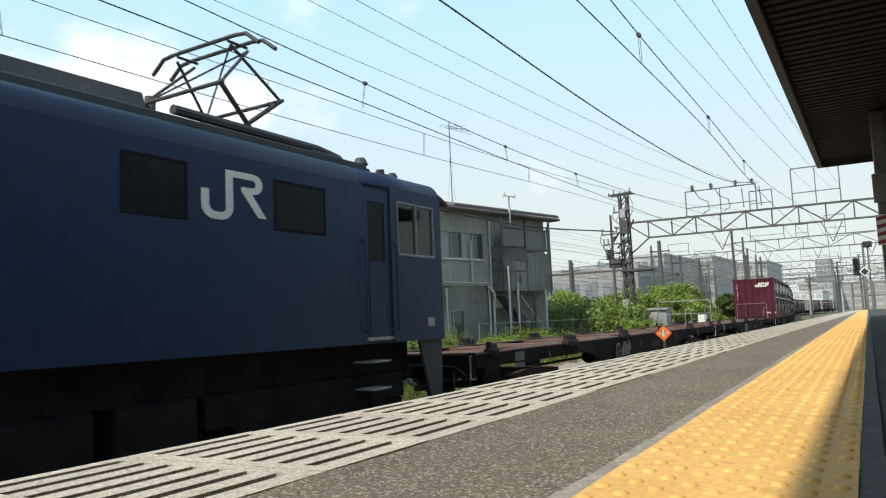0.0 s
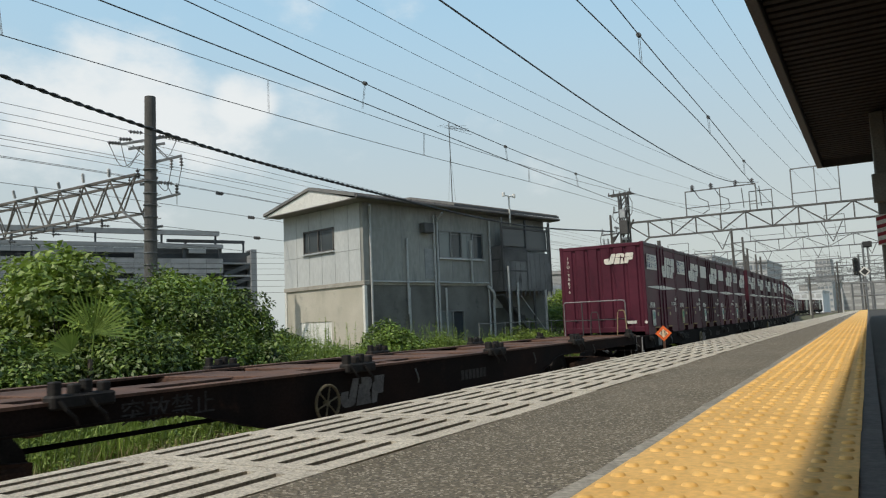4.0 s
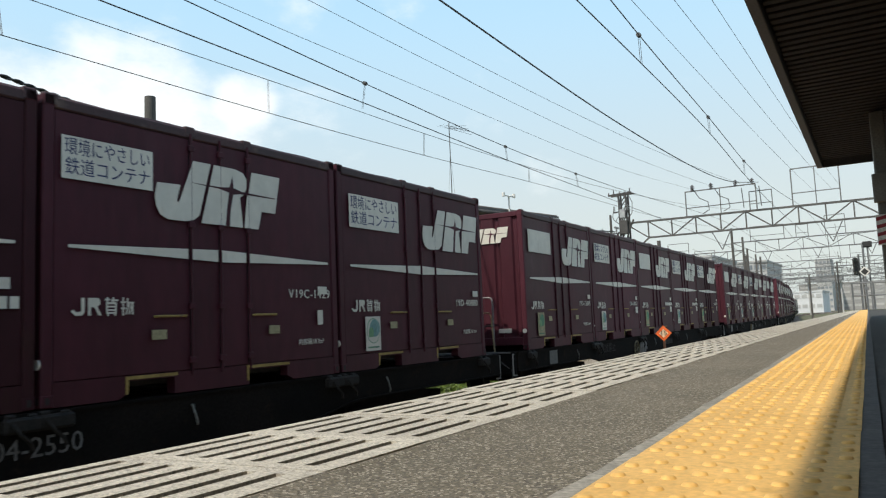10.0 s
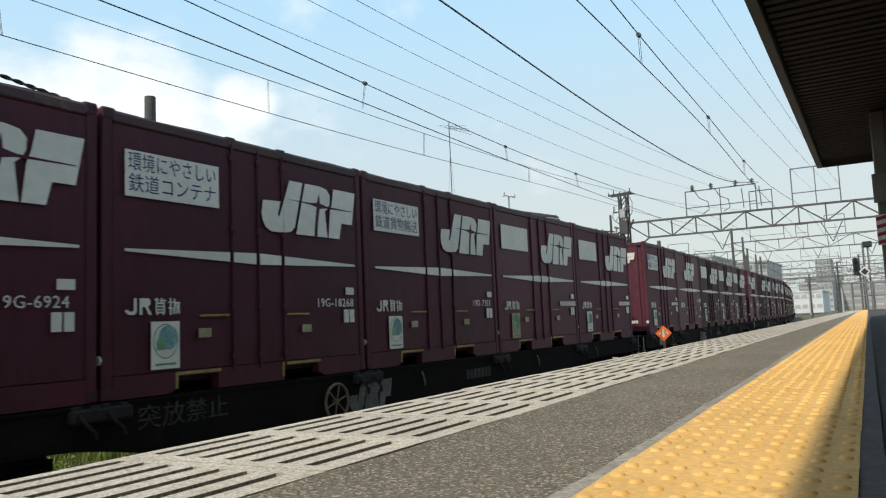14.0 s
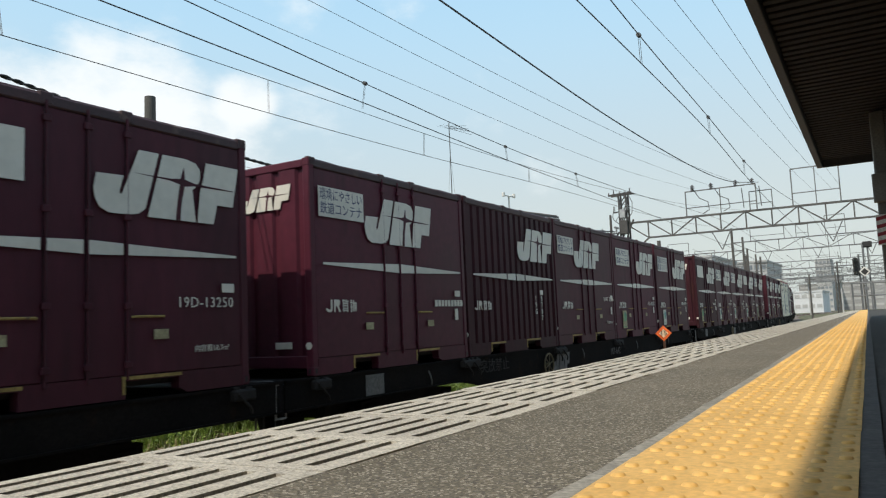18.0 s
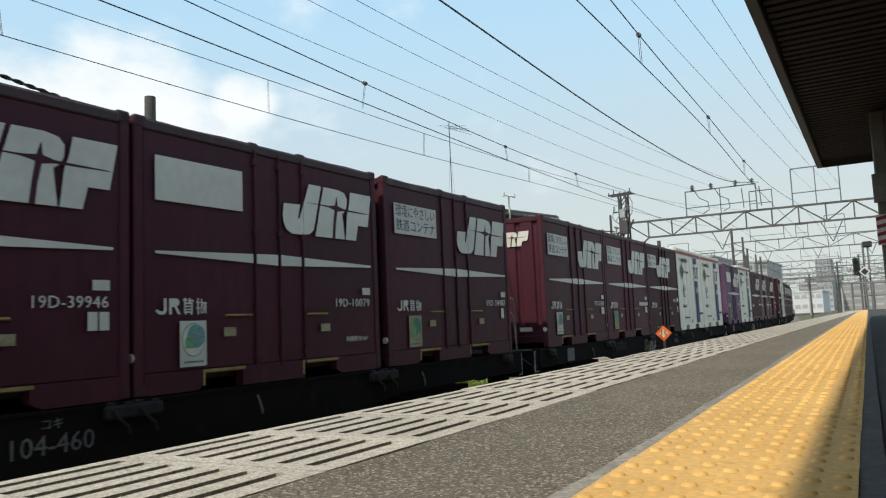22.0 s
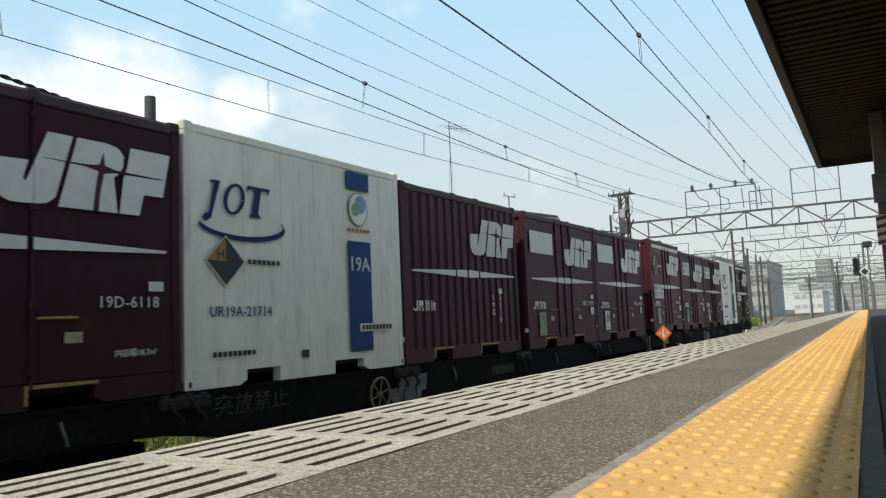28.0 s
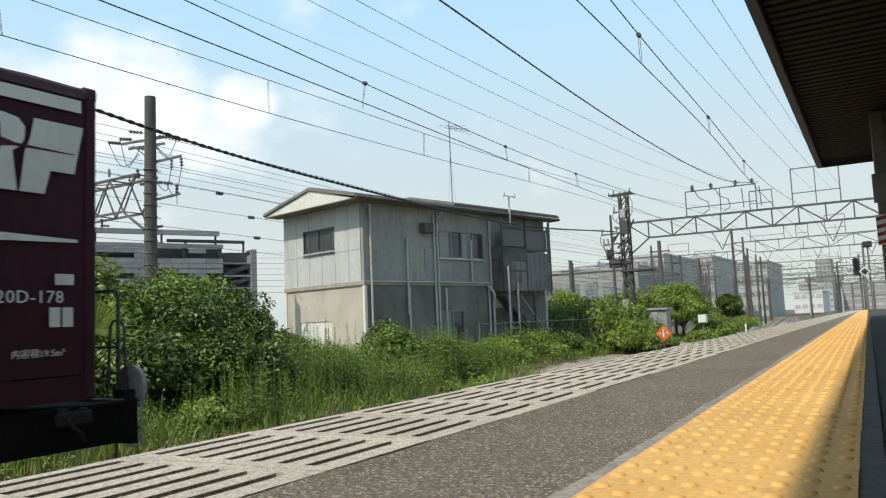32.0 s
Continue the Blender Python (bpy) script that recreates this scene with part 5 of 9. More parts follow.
        for x in (-1.02, 1.02):
            g = Geo()
            g.path([(x + 0.16, y - d * 0.05, D + 0.0 - 0.05), (x + 0.16, y + d * 0.12, D - 0.05), (x + 0.16, y + d * 0.12, D - 0.42), (x + 0.16, y - d * 0.02, D - 0.42)], 0.014, 6)
            part("grab_iron", g, HANDRAIL_GREY, w)
            g = Geo()
            g.path([(x - 0.16, y + d * 0.10, D - 0.3), (x - 0.16, y + d * 0.10, 0.45), (x + 0.13, y + d * 0.10, 0.45), (x + 0.13, y + d * 0.10, D - 0.3)], 0.014, 6)
            part("shunter_step", g, STEEL_DARK, w)
    # railing at the leading end
    y = -L + 0.10
    if railed:
        end_rails(w, y, 1.02 if empty else 0.72, HANDRAIL_GREY if empty else None, D)
    # brake gear below
    g = Geo()
    g.tube((0.5, -2.6, 0.62), (0.5, -1.5, 0.62), 0.17, 14)
    g.bbox(-0.9, -0.3, 1.2, 2.3, 0.45, 0.80, 0.04)
    g.bbox(0.75, 1.1, 2.6, 3.3, 0.42, 0.62, 0.03)
    g.tube((0, -5.5, 0.55), (0, 5.5, 0.55), 0.03, 6)
    part("brake_gear", g, WAGON, w)
    # hand brake wheel
    wy, wz, n = -2.55, 0.70, 22
    rim = [(1.275, wy + 0.21 * math.cos(2 * math.pi * i / n), wz + 0.21 * math.sin(2 * math.pi * i / n)) for i in range(n + 1)]
    hw = part("hand_brake_wheel", Geo().path(rim, 0.017, 6), WHEEL_PAINT, w, "yellowed spoked brake wheel")
    g = Geo()
    for i in range(3):
        a = math.pi * i / 3 + 0.3
        g.tube((1.272, wy - 0.20 * math.cos(a), wz - 0.20 * math.sin(a)), (1.272, wy + 0.20 * math.cos(a), wz + 0.20 * math.sin(a)), 0.010, 5)
    g.tube((1.18, wy, wz), (1.285, wy, wz), 0.03, 8)
    part("spokes", g, WHEEL_PAINT, hw)
    # hooks and pipes that hang below the sill
    for y in (-6.9, -0.6, 3.4, 6.6):
        part("sill_hook", Geo().path([(1.235, y, D - 0.12), (1.262, y + 0.01, D - 0.20), (1.262, y + 0.04, D - 0.28), (1.24, y + 0.06, D - 0.32)], 0.012, 6), WAGON_PLATE, w)
    part("side_logo", logo_geo(0.92, 0.34).move(on_side(-2.25, D - 0.49, 1.222)), WAGON_MARK, w, "faded white emblem")
    lettering("突放禁止", 0.17, on_side(-4.75, D - 0.20, 1.223) @ Matrix.Diagonal((1.15, 1, 1, 1)), WAGON_LETTER, "lettering", w)
    part("notice_plate", Geo().box(-0.2, 0.2, -0.13, 0.13, 0, 0.004).move(on_side(-8.2, D - 0.20, 1.222)), WAGON_PLATE, w)
    fr, wh = bogie_geo().mesh("bogie_frame", BOGIE_RUST if empty else WAGON), wheel_geo().mesh("wheelset", IRON)
    for y in (-7.1, 7.1):
        b = part("bogie", fr, None, w)
        b.location = (0, y, 0)
        for d in (-0.95, 0.95):
            o = part("wheelset", wh, None, b)
            o.location = (0, d, 0.43)
    return w


WHEEL_PAINT = surf("faded_wheel_paint", (0.11, 0.085, 0.045), (0.17, 0.135, 0.075), 8, 0.7)
WAGON_MARK = surf("faded_white_marking", (0.085, 0.08, 0.076), (0.145, 0.137, 0.13), 6, 0.7, fine=30, fine_amt=0.3)
WAGON_RUST = surf("rusty_sill", (0.011, 0.008, 0.007), (0.024, 0.014, 0.011), 1.2, 0.9, 0.25, c3=(0.040, 0.021, 0.015), spec=0.1)
BOGIE_RUST = surf("rusty_bogie", (0.030, 0.019, 0.014), (0.060, 0.034, 0.024), 3, 0.9, 0.25, c3=(0.10, 0.06, 0.04), spec=0.1)
WAGON_PLATE = surf("grey_plate", (0.10, 0.10, 0.09), (0.15, 0.145, 0.14), 6, 0.7, fine=30, fine_amt=0.3)


def locomotive():
    """A blue electric locomotive; origin on the rails below its trailing end, which points to +y."""
    e = thing("electric_locomotive", "dark blue electric locomotive with cream cab front and raised pantograph", "locomotive")
    L, B = 18.9, 1.45
    z0, z1 = 1.36, 3.42
    arc = [(B - 0.26 + 0.26 * math.cos(math.pi / 2 * k / 9), z1 - 0.05 + 0.26 * math.sin(math.pi / 2 * k / 9)) for k in range(9)] + [(0.9, z1 + 0.24), (0.45, z1 + 0.27)]
    prof = [(-B, z0), (-B, z1 - 0.13)] + [(-x, z) for x, z in arc] + arc[::-1] + [(B, z1 - 0.13), (B, z0)]
    body = part("car_body", Geo().prism(prof, -L, -1.95, "y"), LOCO_BLUE, e)
    for f in body.data.polygons:
        f.use_smooth = 0.03 < f.normal.z < 0.995
    # cab shell with real openings on the platform side
    cab = Geo()
    ya, yb = -1.95, -0.05
    cab.prism([(x, z) for x, z in prof if z > z1 - 0.1] , ya, yb, "y")
    cab.box(-B, -B + 0.05, ya, yb, z0, z1)
    cab.box(B - 0.05, B, ya, -1.90, z0, z1)
    for (a, b, lo, hi) in ((-1.90, -1.30, z0, z1), ):
        cab.box(B - 0.05, B - 0.02, a, b, lo, 2.40)
        cab.box(B - 0.05, B - 0.02, a, b, 3.18, hi)
        cab.box(B - 0.05, B - 0.02, a, a + 0.12, 2.40, 3.18)
        cab.box(B - 0.05, B - 0.02, b - 0.12, b, 2.40, 3.18)
    cab.box(B - 0.05, B, -1.30, yb, z0, 2.52)
    cab.box(B - 0.05, B, -1.30, yb, 3.24, z1)
    cab.box(B - 0.05, B, -1.30, -1.14, 2.52, 3.24)
    cab.box(B - 0.05, B, -0.24, yb, 2.52, 3.24)
    cab.box(-B + 0.05, B - 0.05, ya, ya + 0.05, z0, z1)
    cab.box(-B + 0.05, B - 0.05, ya, yb, z0, z0 + 0.06)
    cab.tube((B - 0.055, yb, z0), (B - 0.055, yb, z1), 0.055, 12)
    shell = part("cab_shell", cab, LOCO_BLUE, e)
    for f in shell.data.polygons:
        f.use_smooth = 0.03 < f.normal.z < 0.995 and abs(f.normal.y) < 0.3
    fr = Geo()
    fr.box(-B + 0.05, B - 0.05, -0.10, -0.03, z0, 2.55)
    fr.box(-B + 0.05, -B + 0.25, -0.10, -0.03, 2.55, z1)
    fr.box(B - 0.25, B - 0.05, -0.10, -0.03, 2.55, z1)
    fr.box(-0.08, 0.08, -0.10, -0.03, 2.55, z1)
    fr.box(-B + 0.05, B - 0.05, -0.10, -0.03, 3.30, z1)
    part("cab_front", fr, LOCO_BLUE, e)
    part("cream_panel", Geo().bbox(-B + 0.04, B - 0.02, -0.035, 0.012, 1.66, 2.42, 0.01), LOCO_CREAM, e, "cream front panel")
    part("front_visor", Geo().prism([(-0.06, 3.40), (0.20, 3.32), (0.20, 3.36), (-0.06, 3.46)], -B + 0.02, B - 0.0, "x"), LOCO_GREY, e)
    for (a, b) in ((-B + 0.25, -0.08), (0.08, B - 0.25)):
        part("windscreen", Geo().box(a, b, -0.07, -0.05, 2.55, 3.30), CAB_GLASS, e)
    # side window, door and its window
    fr = Geo()
    for (a, b, c, d) in ((-1.15, -0.23, 2.505, 2.54), (-1.15, -0.23, 3.215, 3.24), (-1.15, -1.125, 2.505, 3.24), (-0.255, -0.23, 2.505, 3.24), (-0.70, -0.67, 2.505, 3.24)):
        fr.bbox(B - 0.03, B + 0.010, a, b, c, d, 0.006)
    wnd = part("cab_window", fr, CAB_FRAME, e, "aluminium framed sliding cab window")
    part("pane", Geo().box(B - 0.03, B - 0.02, -1.14, -0.24, 2.52, 3.24), CAB_GLASS, wnd)
    dr = Geo()
    dr.box(B - 0.022, B - 0.012, -1.78, -1.42, 1.44, 2.38)
    door = part("cab_door", dr, LOCO_BLUE, e, "recessed dark blue cab door")
    part("pane", Geo().box(B - 0.035, B - 0.03, -1.79, -1.41, 2.40, 3.18), LOCO_PANE, door)
    part("kick_hole", Geo().box(B - 0.012, B - 0.008, -1.54, -1.46, 1.68, 1.84), MARK_BLACK, door)
    part("door_sill", Geo().box(B - 0.02, B + 0.02, -1.86, -1.34, 1.40, 1.44), HANDRAIL_GREY, door)
    g = Geo()
    for y in (-1.93, -1.26):
        g.path([(B + 0.01, y, 1.50), (B + 0.05, y, 1.54), (B + 0.05, y, 2.62), (B + 0.01, y, 2.66)], 0.014, 8)
    part("grab_rail", g, LOCO_BLUE, e)
    # driver's desk and partition seen through the panes
    g = Geo()
    g.bbox(-1.1, 1.0, -0.75, -0.2, 2.1, 2.62, 0.04)
    g.bbox(0.45, 0.75, -0.55, -0.42, 2.6, 3.0, 0.03)
    part("driving_desk", g, LOCO_GREY, e)
    # body windows
    for p, q in ((-3.47, -2.62), (-5.34, -4.62)):
        fr = Geo()
        for (a, b, c, d) in ((p, q, 2.65, 2.68), (p, q, 3.18, 3.21), (p, p + 0.03, 2.65, 3.21), (q - 0.03, q, 2.65, 3.21)):
            fr.bbox(B - 0.01, B + 0.008, a, b, c, d, 0.004)
        o = part("side_window", fr, LOCO_UNDER, e)
        part("pane", Geo().box(B - 0.01, B + 0.003, p + 0.02, q - 0.02, 2.67, 3.19), LOCO_PANE, o)
    for i in range(6):
        y = -7.2 - i * 1.55
        q = Geo()
        q.box(B - 0.01, B + 0.004, y - 1.3, y, 2.45, 3.2)
        for k in range(9):
            q.prism([(B, 2.49 + k * 0.078), (B + 0.02, 2.49 + k * 0.078), (B, 2.55 + k * 0.078)], y - 1.28, y - 0.02, "y")
        part("louvre", q, LOCO_BLUE, e)
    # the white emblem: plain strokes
    g = Geo()
    yb0 = -4.52
    st = 0.115
    n = 8
    pts = [(0.0, 0.43), (st, 0.43), (st, 0.22)]
    pts += [(st + 0.10 - 0.10 * math.cos(math.pi / 2 * i / n), 0.22 - 0.10 * math.sin(math.pi / 2 * i / n)) for i in range(1, n + 1)]
    pts += [(0.30, 0.12)]
    pts += [(0.30 + 0.07 * math.sin(math.pi / 2 * i / n), 0.12 + 0.07 - 0.07 * math.cos(math.pi / 2 * i / n)) for i in range(1, n + 1)]
    pts += [(0.37, 0.75), (0.82, 0.75)]
    pts += [(0.82 + 0.16 * math.sin(math.pi * i / n), 0.595 + 0.155 * math.cos(math.pi * i / n)) for i in range(1, n + 1)]
    pts += [(0.80, 0.435), (1.04, 0.10), (0.90, 0.10), (0.62, 0.47), (0.62, 0.535), (0.80, 0.535)]
    pts += [(0.80 + 0.06 * math.sin(math.pi * i / n), 0.595 - 0.06 * math.cos(math.pi * i / n)) for i in range(1, n + 1)]
    pts += [(0.485, 0.655), (0.485, 0.20)]
    pts += [(0.485 - 0.20 + 0.20 * math.cos(math.pi / 2 * i / n), 0.20 - 0.19 * math.sin(math.pi / 2 * i / n)) for i in range(1, n + 1)]
    pts += [(0.20, 0.01)]
    pts += [(0.20 - 0.20 * math.sin(math.pi / 2 * i / n), 0.21 - 0.20 * math.cos(math.pi / 2 * i / n)) for i in range(1, n + 1)]
    g.prism(pts, 0, 0.004, "z")
    part("side_emblem", g.move(on_side(yb0 + 0.06, 2.685, B + 0.001) @ Matrix.Diagonal((0.84, 0.70, 1, 1))), MARK_WHITE, e, "large white emblem")
    part("maker_plate", Geo().box(B, B + 0.006, -0.48, -0.30, 1.55, 1.67), HANDRAIL_GREY, e)
    # roof gear
    part("roof_monitor", Geo().prism([(-0.85, 3.66), (-0.7, 4.05), (0.7, 4.05), (0.85, 3.66)], -15.5, -4.55, "y"), LOCO_GREY, e, "long grey roof monitor")
    for x in (-0.98, 0.98):
        part("roof_walk", Geo().bbox(x - 0.12, x + 0.12, -16.5, -1.32, 3.67, 3.76, 0.01), LOCO_GREY, e)
    g = Geo()
    g.tube((0.6, -3.2, 3.66), (0.6, -3.2, 3.9), 0.15, 14).tube((0.6, -3.2, 3.9), (0.6, -3.2, 3.94), 0.19, 14)
    part("vent_cowl", g, LOCO_GREY, e)
    g = Geo()
    g.bbox(0.62, 1.02, -0.95, -0.62, 3.58, 3.74, 0.03).tube((0.72, -0.86, 3.72), (0.72, -0.86, 3.82), 0.075, 12).tube((0.95, -0.80, 3.72), (0.95, -0.80, 3.79), 0.06, 10).tube((0.85, -0.66, 3.72), (0.85, -0.66, 3.77), 0.07, 10)
    part("roof_fitting", g, LOCO_GREY, e)
    for x, y, r, h in ((0.85, -1.12, 0.095, 0.36), (0.95, -0.52, 0.06, 0.20), (0.85, -0.36, 0.075, 0.26), (0.75, -2.75, 0.16, 0.16)):
        part("roof_insulator", Geo().tube((x, y, 3.56), (x, y, 3.56 + h * 0.75), r, 12, r * 0.85).tube((x, y, 3.56 + h * 0.75), (x, y, 3.56 + h), r * 1.15, 12, r * 0.7), LOCO_GREY, e)
    part("roof_conduit", Geo().path([(0.98, -4.4, 3.86), (0.98, -2.2, 3.84), (0.95, -1.75, 3.80), (0.92, -1.55, 3.70)], 0.055, 8), LOCO_GREY, e)
    part("roof_box", Geo().bbox(0.62, 1.04, -2.35, -1.72, 3.60, 3.82, 0.03), LOCO_GREY, e)
    g = Geo()
    g.tube((0.8, -0.20, 3.56), (0.8, -0.20, 3.66), 0.04, 10).tube((0.8, -0.22, 3.67), (0.8, -0.08, 3.68), 0.045, 10, 0.065)
    part("horn", g, LOCO_GREY, e)
    part("lamp_dome", Geo().tube((0.3, -1.7, 3.7), (0.3, -1.7, 3.76), 0.22, 16, 0.10), HANDRAIL_GREY, e)
    for yc in (-3.0, -15.9):
        g = Geo()
        hi = 5.14 if yc > -5 else 4.45
        kz = (hi + 3.85) / 2 - 0.05
        ky = 0.49 if yc > -5 else 0.9
        for s in (-1, 1):
            x = s * 0.55
            for d in (-1, 1):
                g.tube((x, yc + d * 0.28, 3.85), (s * 0.68, yc - d * ky, kz), 0.030, 8)
                g.tube((s * 0.68, yc - d * ky, kz), (s * 0.48, yc + d * 0.14, hi - 0.1), 0.020, 8)
        for d in (-1, 1):
            g.tube((-0.72, yc - d * ky, kz), (0.72, yc - d * ky, kz), 0.026, 8)
            g.tube((-0.68, yc - d * ky, kz), (0.48, yc + d * 0.14, hi - 0.1), 0.013, 6)
        pan = part("pantograph", g, LOCO_GREY, e, "grey diamond pantograph")
        g = Geo()
        for d in (-0.14, 0.14):
            g.path([(-0.95, yc + d, hi - 0.18), (-0.74, yc + d, hi - 0.02), (-0.55, yc + d, hi), (0.55, yc + d, hi), (0.74, yc + d, hi - 0.02), (0.95, yc + d, hi - 0.18)], 0.026, 8)
        for x in (-0.45, 0.45):
            g.tube((x, yc - 0.16, hi - 0.05), (x, yc + 0.16, hi - 0.05), 0.018, 6)
        part("collector_head", g, LOCO_GREY, pan)
        g = Geo()
        for x in (-0.6, 0.6):
            for d in (-0.45, 0.45):
                g.tube((x, yc + d, 3.68), (x, yc + d, 3.85), 0.06, 10)
            g.bar((x, yc - 0.6, 3.84), (x, yc + 0.6, 3.84), 0.06, 0.06)
        part("pantograph_base", g, LOCO_GREY, pan)
    # underframe
    part("underframe", Geo().box(-1.1, 1.1, -L + 0.3, -0.5, 0.95, 1.355), LOCO_UNDER, e)
    part("pilot", Geo().prism([(-0.02, 1.36), (-0.62, 1.36), (-0.30, 0.42), (-0.08, 0.42)], B - 0.10, B - 0.06, "x"), LOCO_PILOT, e)
    part("pilot", Geo().prism([(-0.02, 1.36), (-0.62, 1.36), (-0.30, 0.42), (-0.08, 0.42)], -B + 0.06, -B + 0.10, "x"), LOCO_PILOT, e)
    g = Geo()
    g.bbox(-0.13, 0.13, -0.1, 0.35, 0.70, 0.92, 0.03).bbox(-0.18, 0.18, 0.2, 0.46, 0.66, 0.98, 0.05)
    part("coupler", g, IRON, e)
    for z in (0.78, 1.12):
        part("step", Geo().box(1.15, 1.45, -1.80, -1.40, z, z + 0.025), HANDRAIL_GREY, e)
    for i in range(5):
        part("equipment_box", Geo().bbox(0.6, 1.2, -5.2 - i * 1.1, -4.3 - i * 1.1, 0.35, 0.95, 0.03), LOCO_UNDER, e)
    part("valance", Geo().box(0.9, 1.18, -4.2, -0.75, 0.62, 0.95), LOCO_UNDER, e)
    part("sand_box", Geo().bbox(0.75, 1.15, -1.15, -0.72, 0.28, 0.62, 0.03), LOCO_UNDER, e)
    fr = bogie_geo().mesh("bogie_frame", LOCO_UNDER)
    wh = wheel_geo().mesh("wheelset", IRON)
    for y in (-2.5, -9.4, -16.2):
        b = part("bogie", fr, None, e)
        b.matrix_basis = Matrix.Translation((0, y, 0.0)) @ Matrix.Diagonal((1.12, 1.2, 1.25, 1))
        for d in (-0.95, 0.95):
            o = part("wheelset", wh, None, b)
            o.location = (0, d, 0.43)
    return e


LOCO_UNDER = surf("underframe_black", (0.010, 0.010, 0.011), (0.022, 0.020, 0.020), 2, 0.85, 0.1, spec=0.08)
CAB_FRAME = surf("dull_aluminium", (0.15, 0.15, 0.148), (0.22, 0.22, 0.215), 4, 0.5)
LOCO_PILOT = surf("pilot_grey", (0.026, 0.028, 0.034), (0.045, 0.046, 0.050), 2, 0.7)


# containers that stand off their even spacing, and the wagon numbers
SLIDE = {(7, 4): 0.16, (8, 4): 0.14, (11, 3): 0.33, (11, 4): 0.33, (12, 0): -0.13, (12, 4): 0.10}
LIFT = {(12, -2 * PITCH - 0.13): 0.04, (12, 2 * PITCH + 0.10): 0.04}
DEEP_COATS = {(4, 4): MAROON_DEEP, (9, 2): MAROON_DEEP, (12, 4): MAROON_DEEP, (3, 2): MAROON_DEEP, (6, 2): MAROON_DEEP, (7, 1): MAROON_DEEP, (11, 0): MAROON_DEEP, (12, 2): MAROON_DEEP, (8, 0): MAROON_DEEP, (2, 2): MAROON_DEEP}
WAGON_NUMBERS = {3: ("104-2550", 1.85), 6: ("104-930", 1.15), 7: ("107-642", 1.70), 8: ("104-460", 1.15), 9: ("104-2", 1.15)}


def build_train():
    loco = locomotive()
    moving = [(loco, None, 0.0)]
    shells = {}
    kinds = {}
    for k, load in enumerate(LOADS):
        key = (not load, k not in BARE_ENDS)
        if key in kinds:
            w = copy_thing(kinds[key], Matrix())
        else:
            w = kinds[key] = flat_wagon(*key)
        moving.append((w, k, None))
        for i, (kind, words, number, sticker, old) in enumerate(load):
            if kind not in shells:
                shells[kind] = container_shell(kind)
            c = copy_thing(shells[kind], Matrix())
            coat = DEEP_COATS.get((k, i)) or (MAROON, MAROON_FRESH, MAROON, MAROON_FADED, MAROON)[(k * 3 + i * 2 + k * i) % 5]
            if coat is not MAROON:
                for o in c.children:
                    if o.material_slots and o.material_slots[0].material is MAROON:
                        o.material_slots[0].link = "OBJECT"
                        o.material_slots[0].material = coat
            if kind in ("white_red", "white_oval"):
                mark_white(c, kind, number, words is not None)
            else:
                mark_maroon(c, kind, words, number, sticker, old)
            moving.append((c, k, (i - 2) * PITCH + SLIDE.get((k, i), 0.0)))
    for s in shells.values():
        for o in (*s.children_recursive, s):
            bpy.data.objects.remove(o)
    for w, k, off in moving[1:]:
        if off is None and k in WAGON_NUMBERS:
            lettering(WAGON_NUMBERS[k][0], 0.165, on_side(WAGON_NUMBERS[k][1], 0.735, 1.223), WAGON_MARK, "lettering", w)
            lettering("コキ", 0.07, on_side(WAGON_NUMBERS[k][1], 0.90, 1.223), WAGON_MARK, "lettering", w)
        elif off is None:
            bars(w, 7, 0.85, 0.15, on_side(1.12, DECK - 0.27, 1.222), WAGON_LETTER)
    # marker plate on the last wagon
    last = [m[0] for m in moving if m[1] == 12 and m[2] is None][0]
    g = Geo()
    g.tube((1.02, 9.99, 1.12), (1.02, 10.03, 1.12), 0.20, 22)
    end_rails(last, 9.90, 0.98, STEEL_DARK)
    d = part("tail_disc", g, HANDRAIL_GREY, last, "round tail marker with grey back")
    part("disc_face", Geo().tube((1.02, 10.031, 1.12), (1.02, 10.036, 1.12), 0.185, 22), MARK_RED, d)
    part("disc_bracket", Geo().box(0.94, 1.10, 9.88, 9.99, 0.9, 1.1), IRON, d)
    return moving


def ride(s, half):
    """Pose of a rigid vehicle whose middle lies at s on the line."""
    xa, ya = on_line(s - half)
    xb, yb = on_line(s + half)
    return pose((xa + xb) / 2, (ya + yb) / 2, 0, 0, 0, math.degrees(math.atan2(-(xb - xa), yb - ya)))


def motions():
    times = [i * 1.0 for i in range(33)]
    for ob, k, off in MOVING:
        rows = []
        for t in times:
            go = travelled(t)
            if k is None:
                rows.append((t, ride(9.40 - (go + 47.30) - 9.45, 6.4) @ Matrix.Translation((0, 9.45, 0))))
            else:
                m = ride((k - 2) * WAGON_L + SHIFT[k] + 13.96 - go, 7.1)
                rows.append((t, m if off is None else m @ Matrix.Translation((0, off, DECK + LIFT.get((k, off), 0.0)))))
        walk(ob, rows)


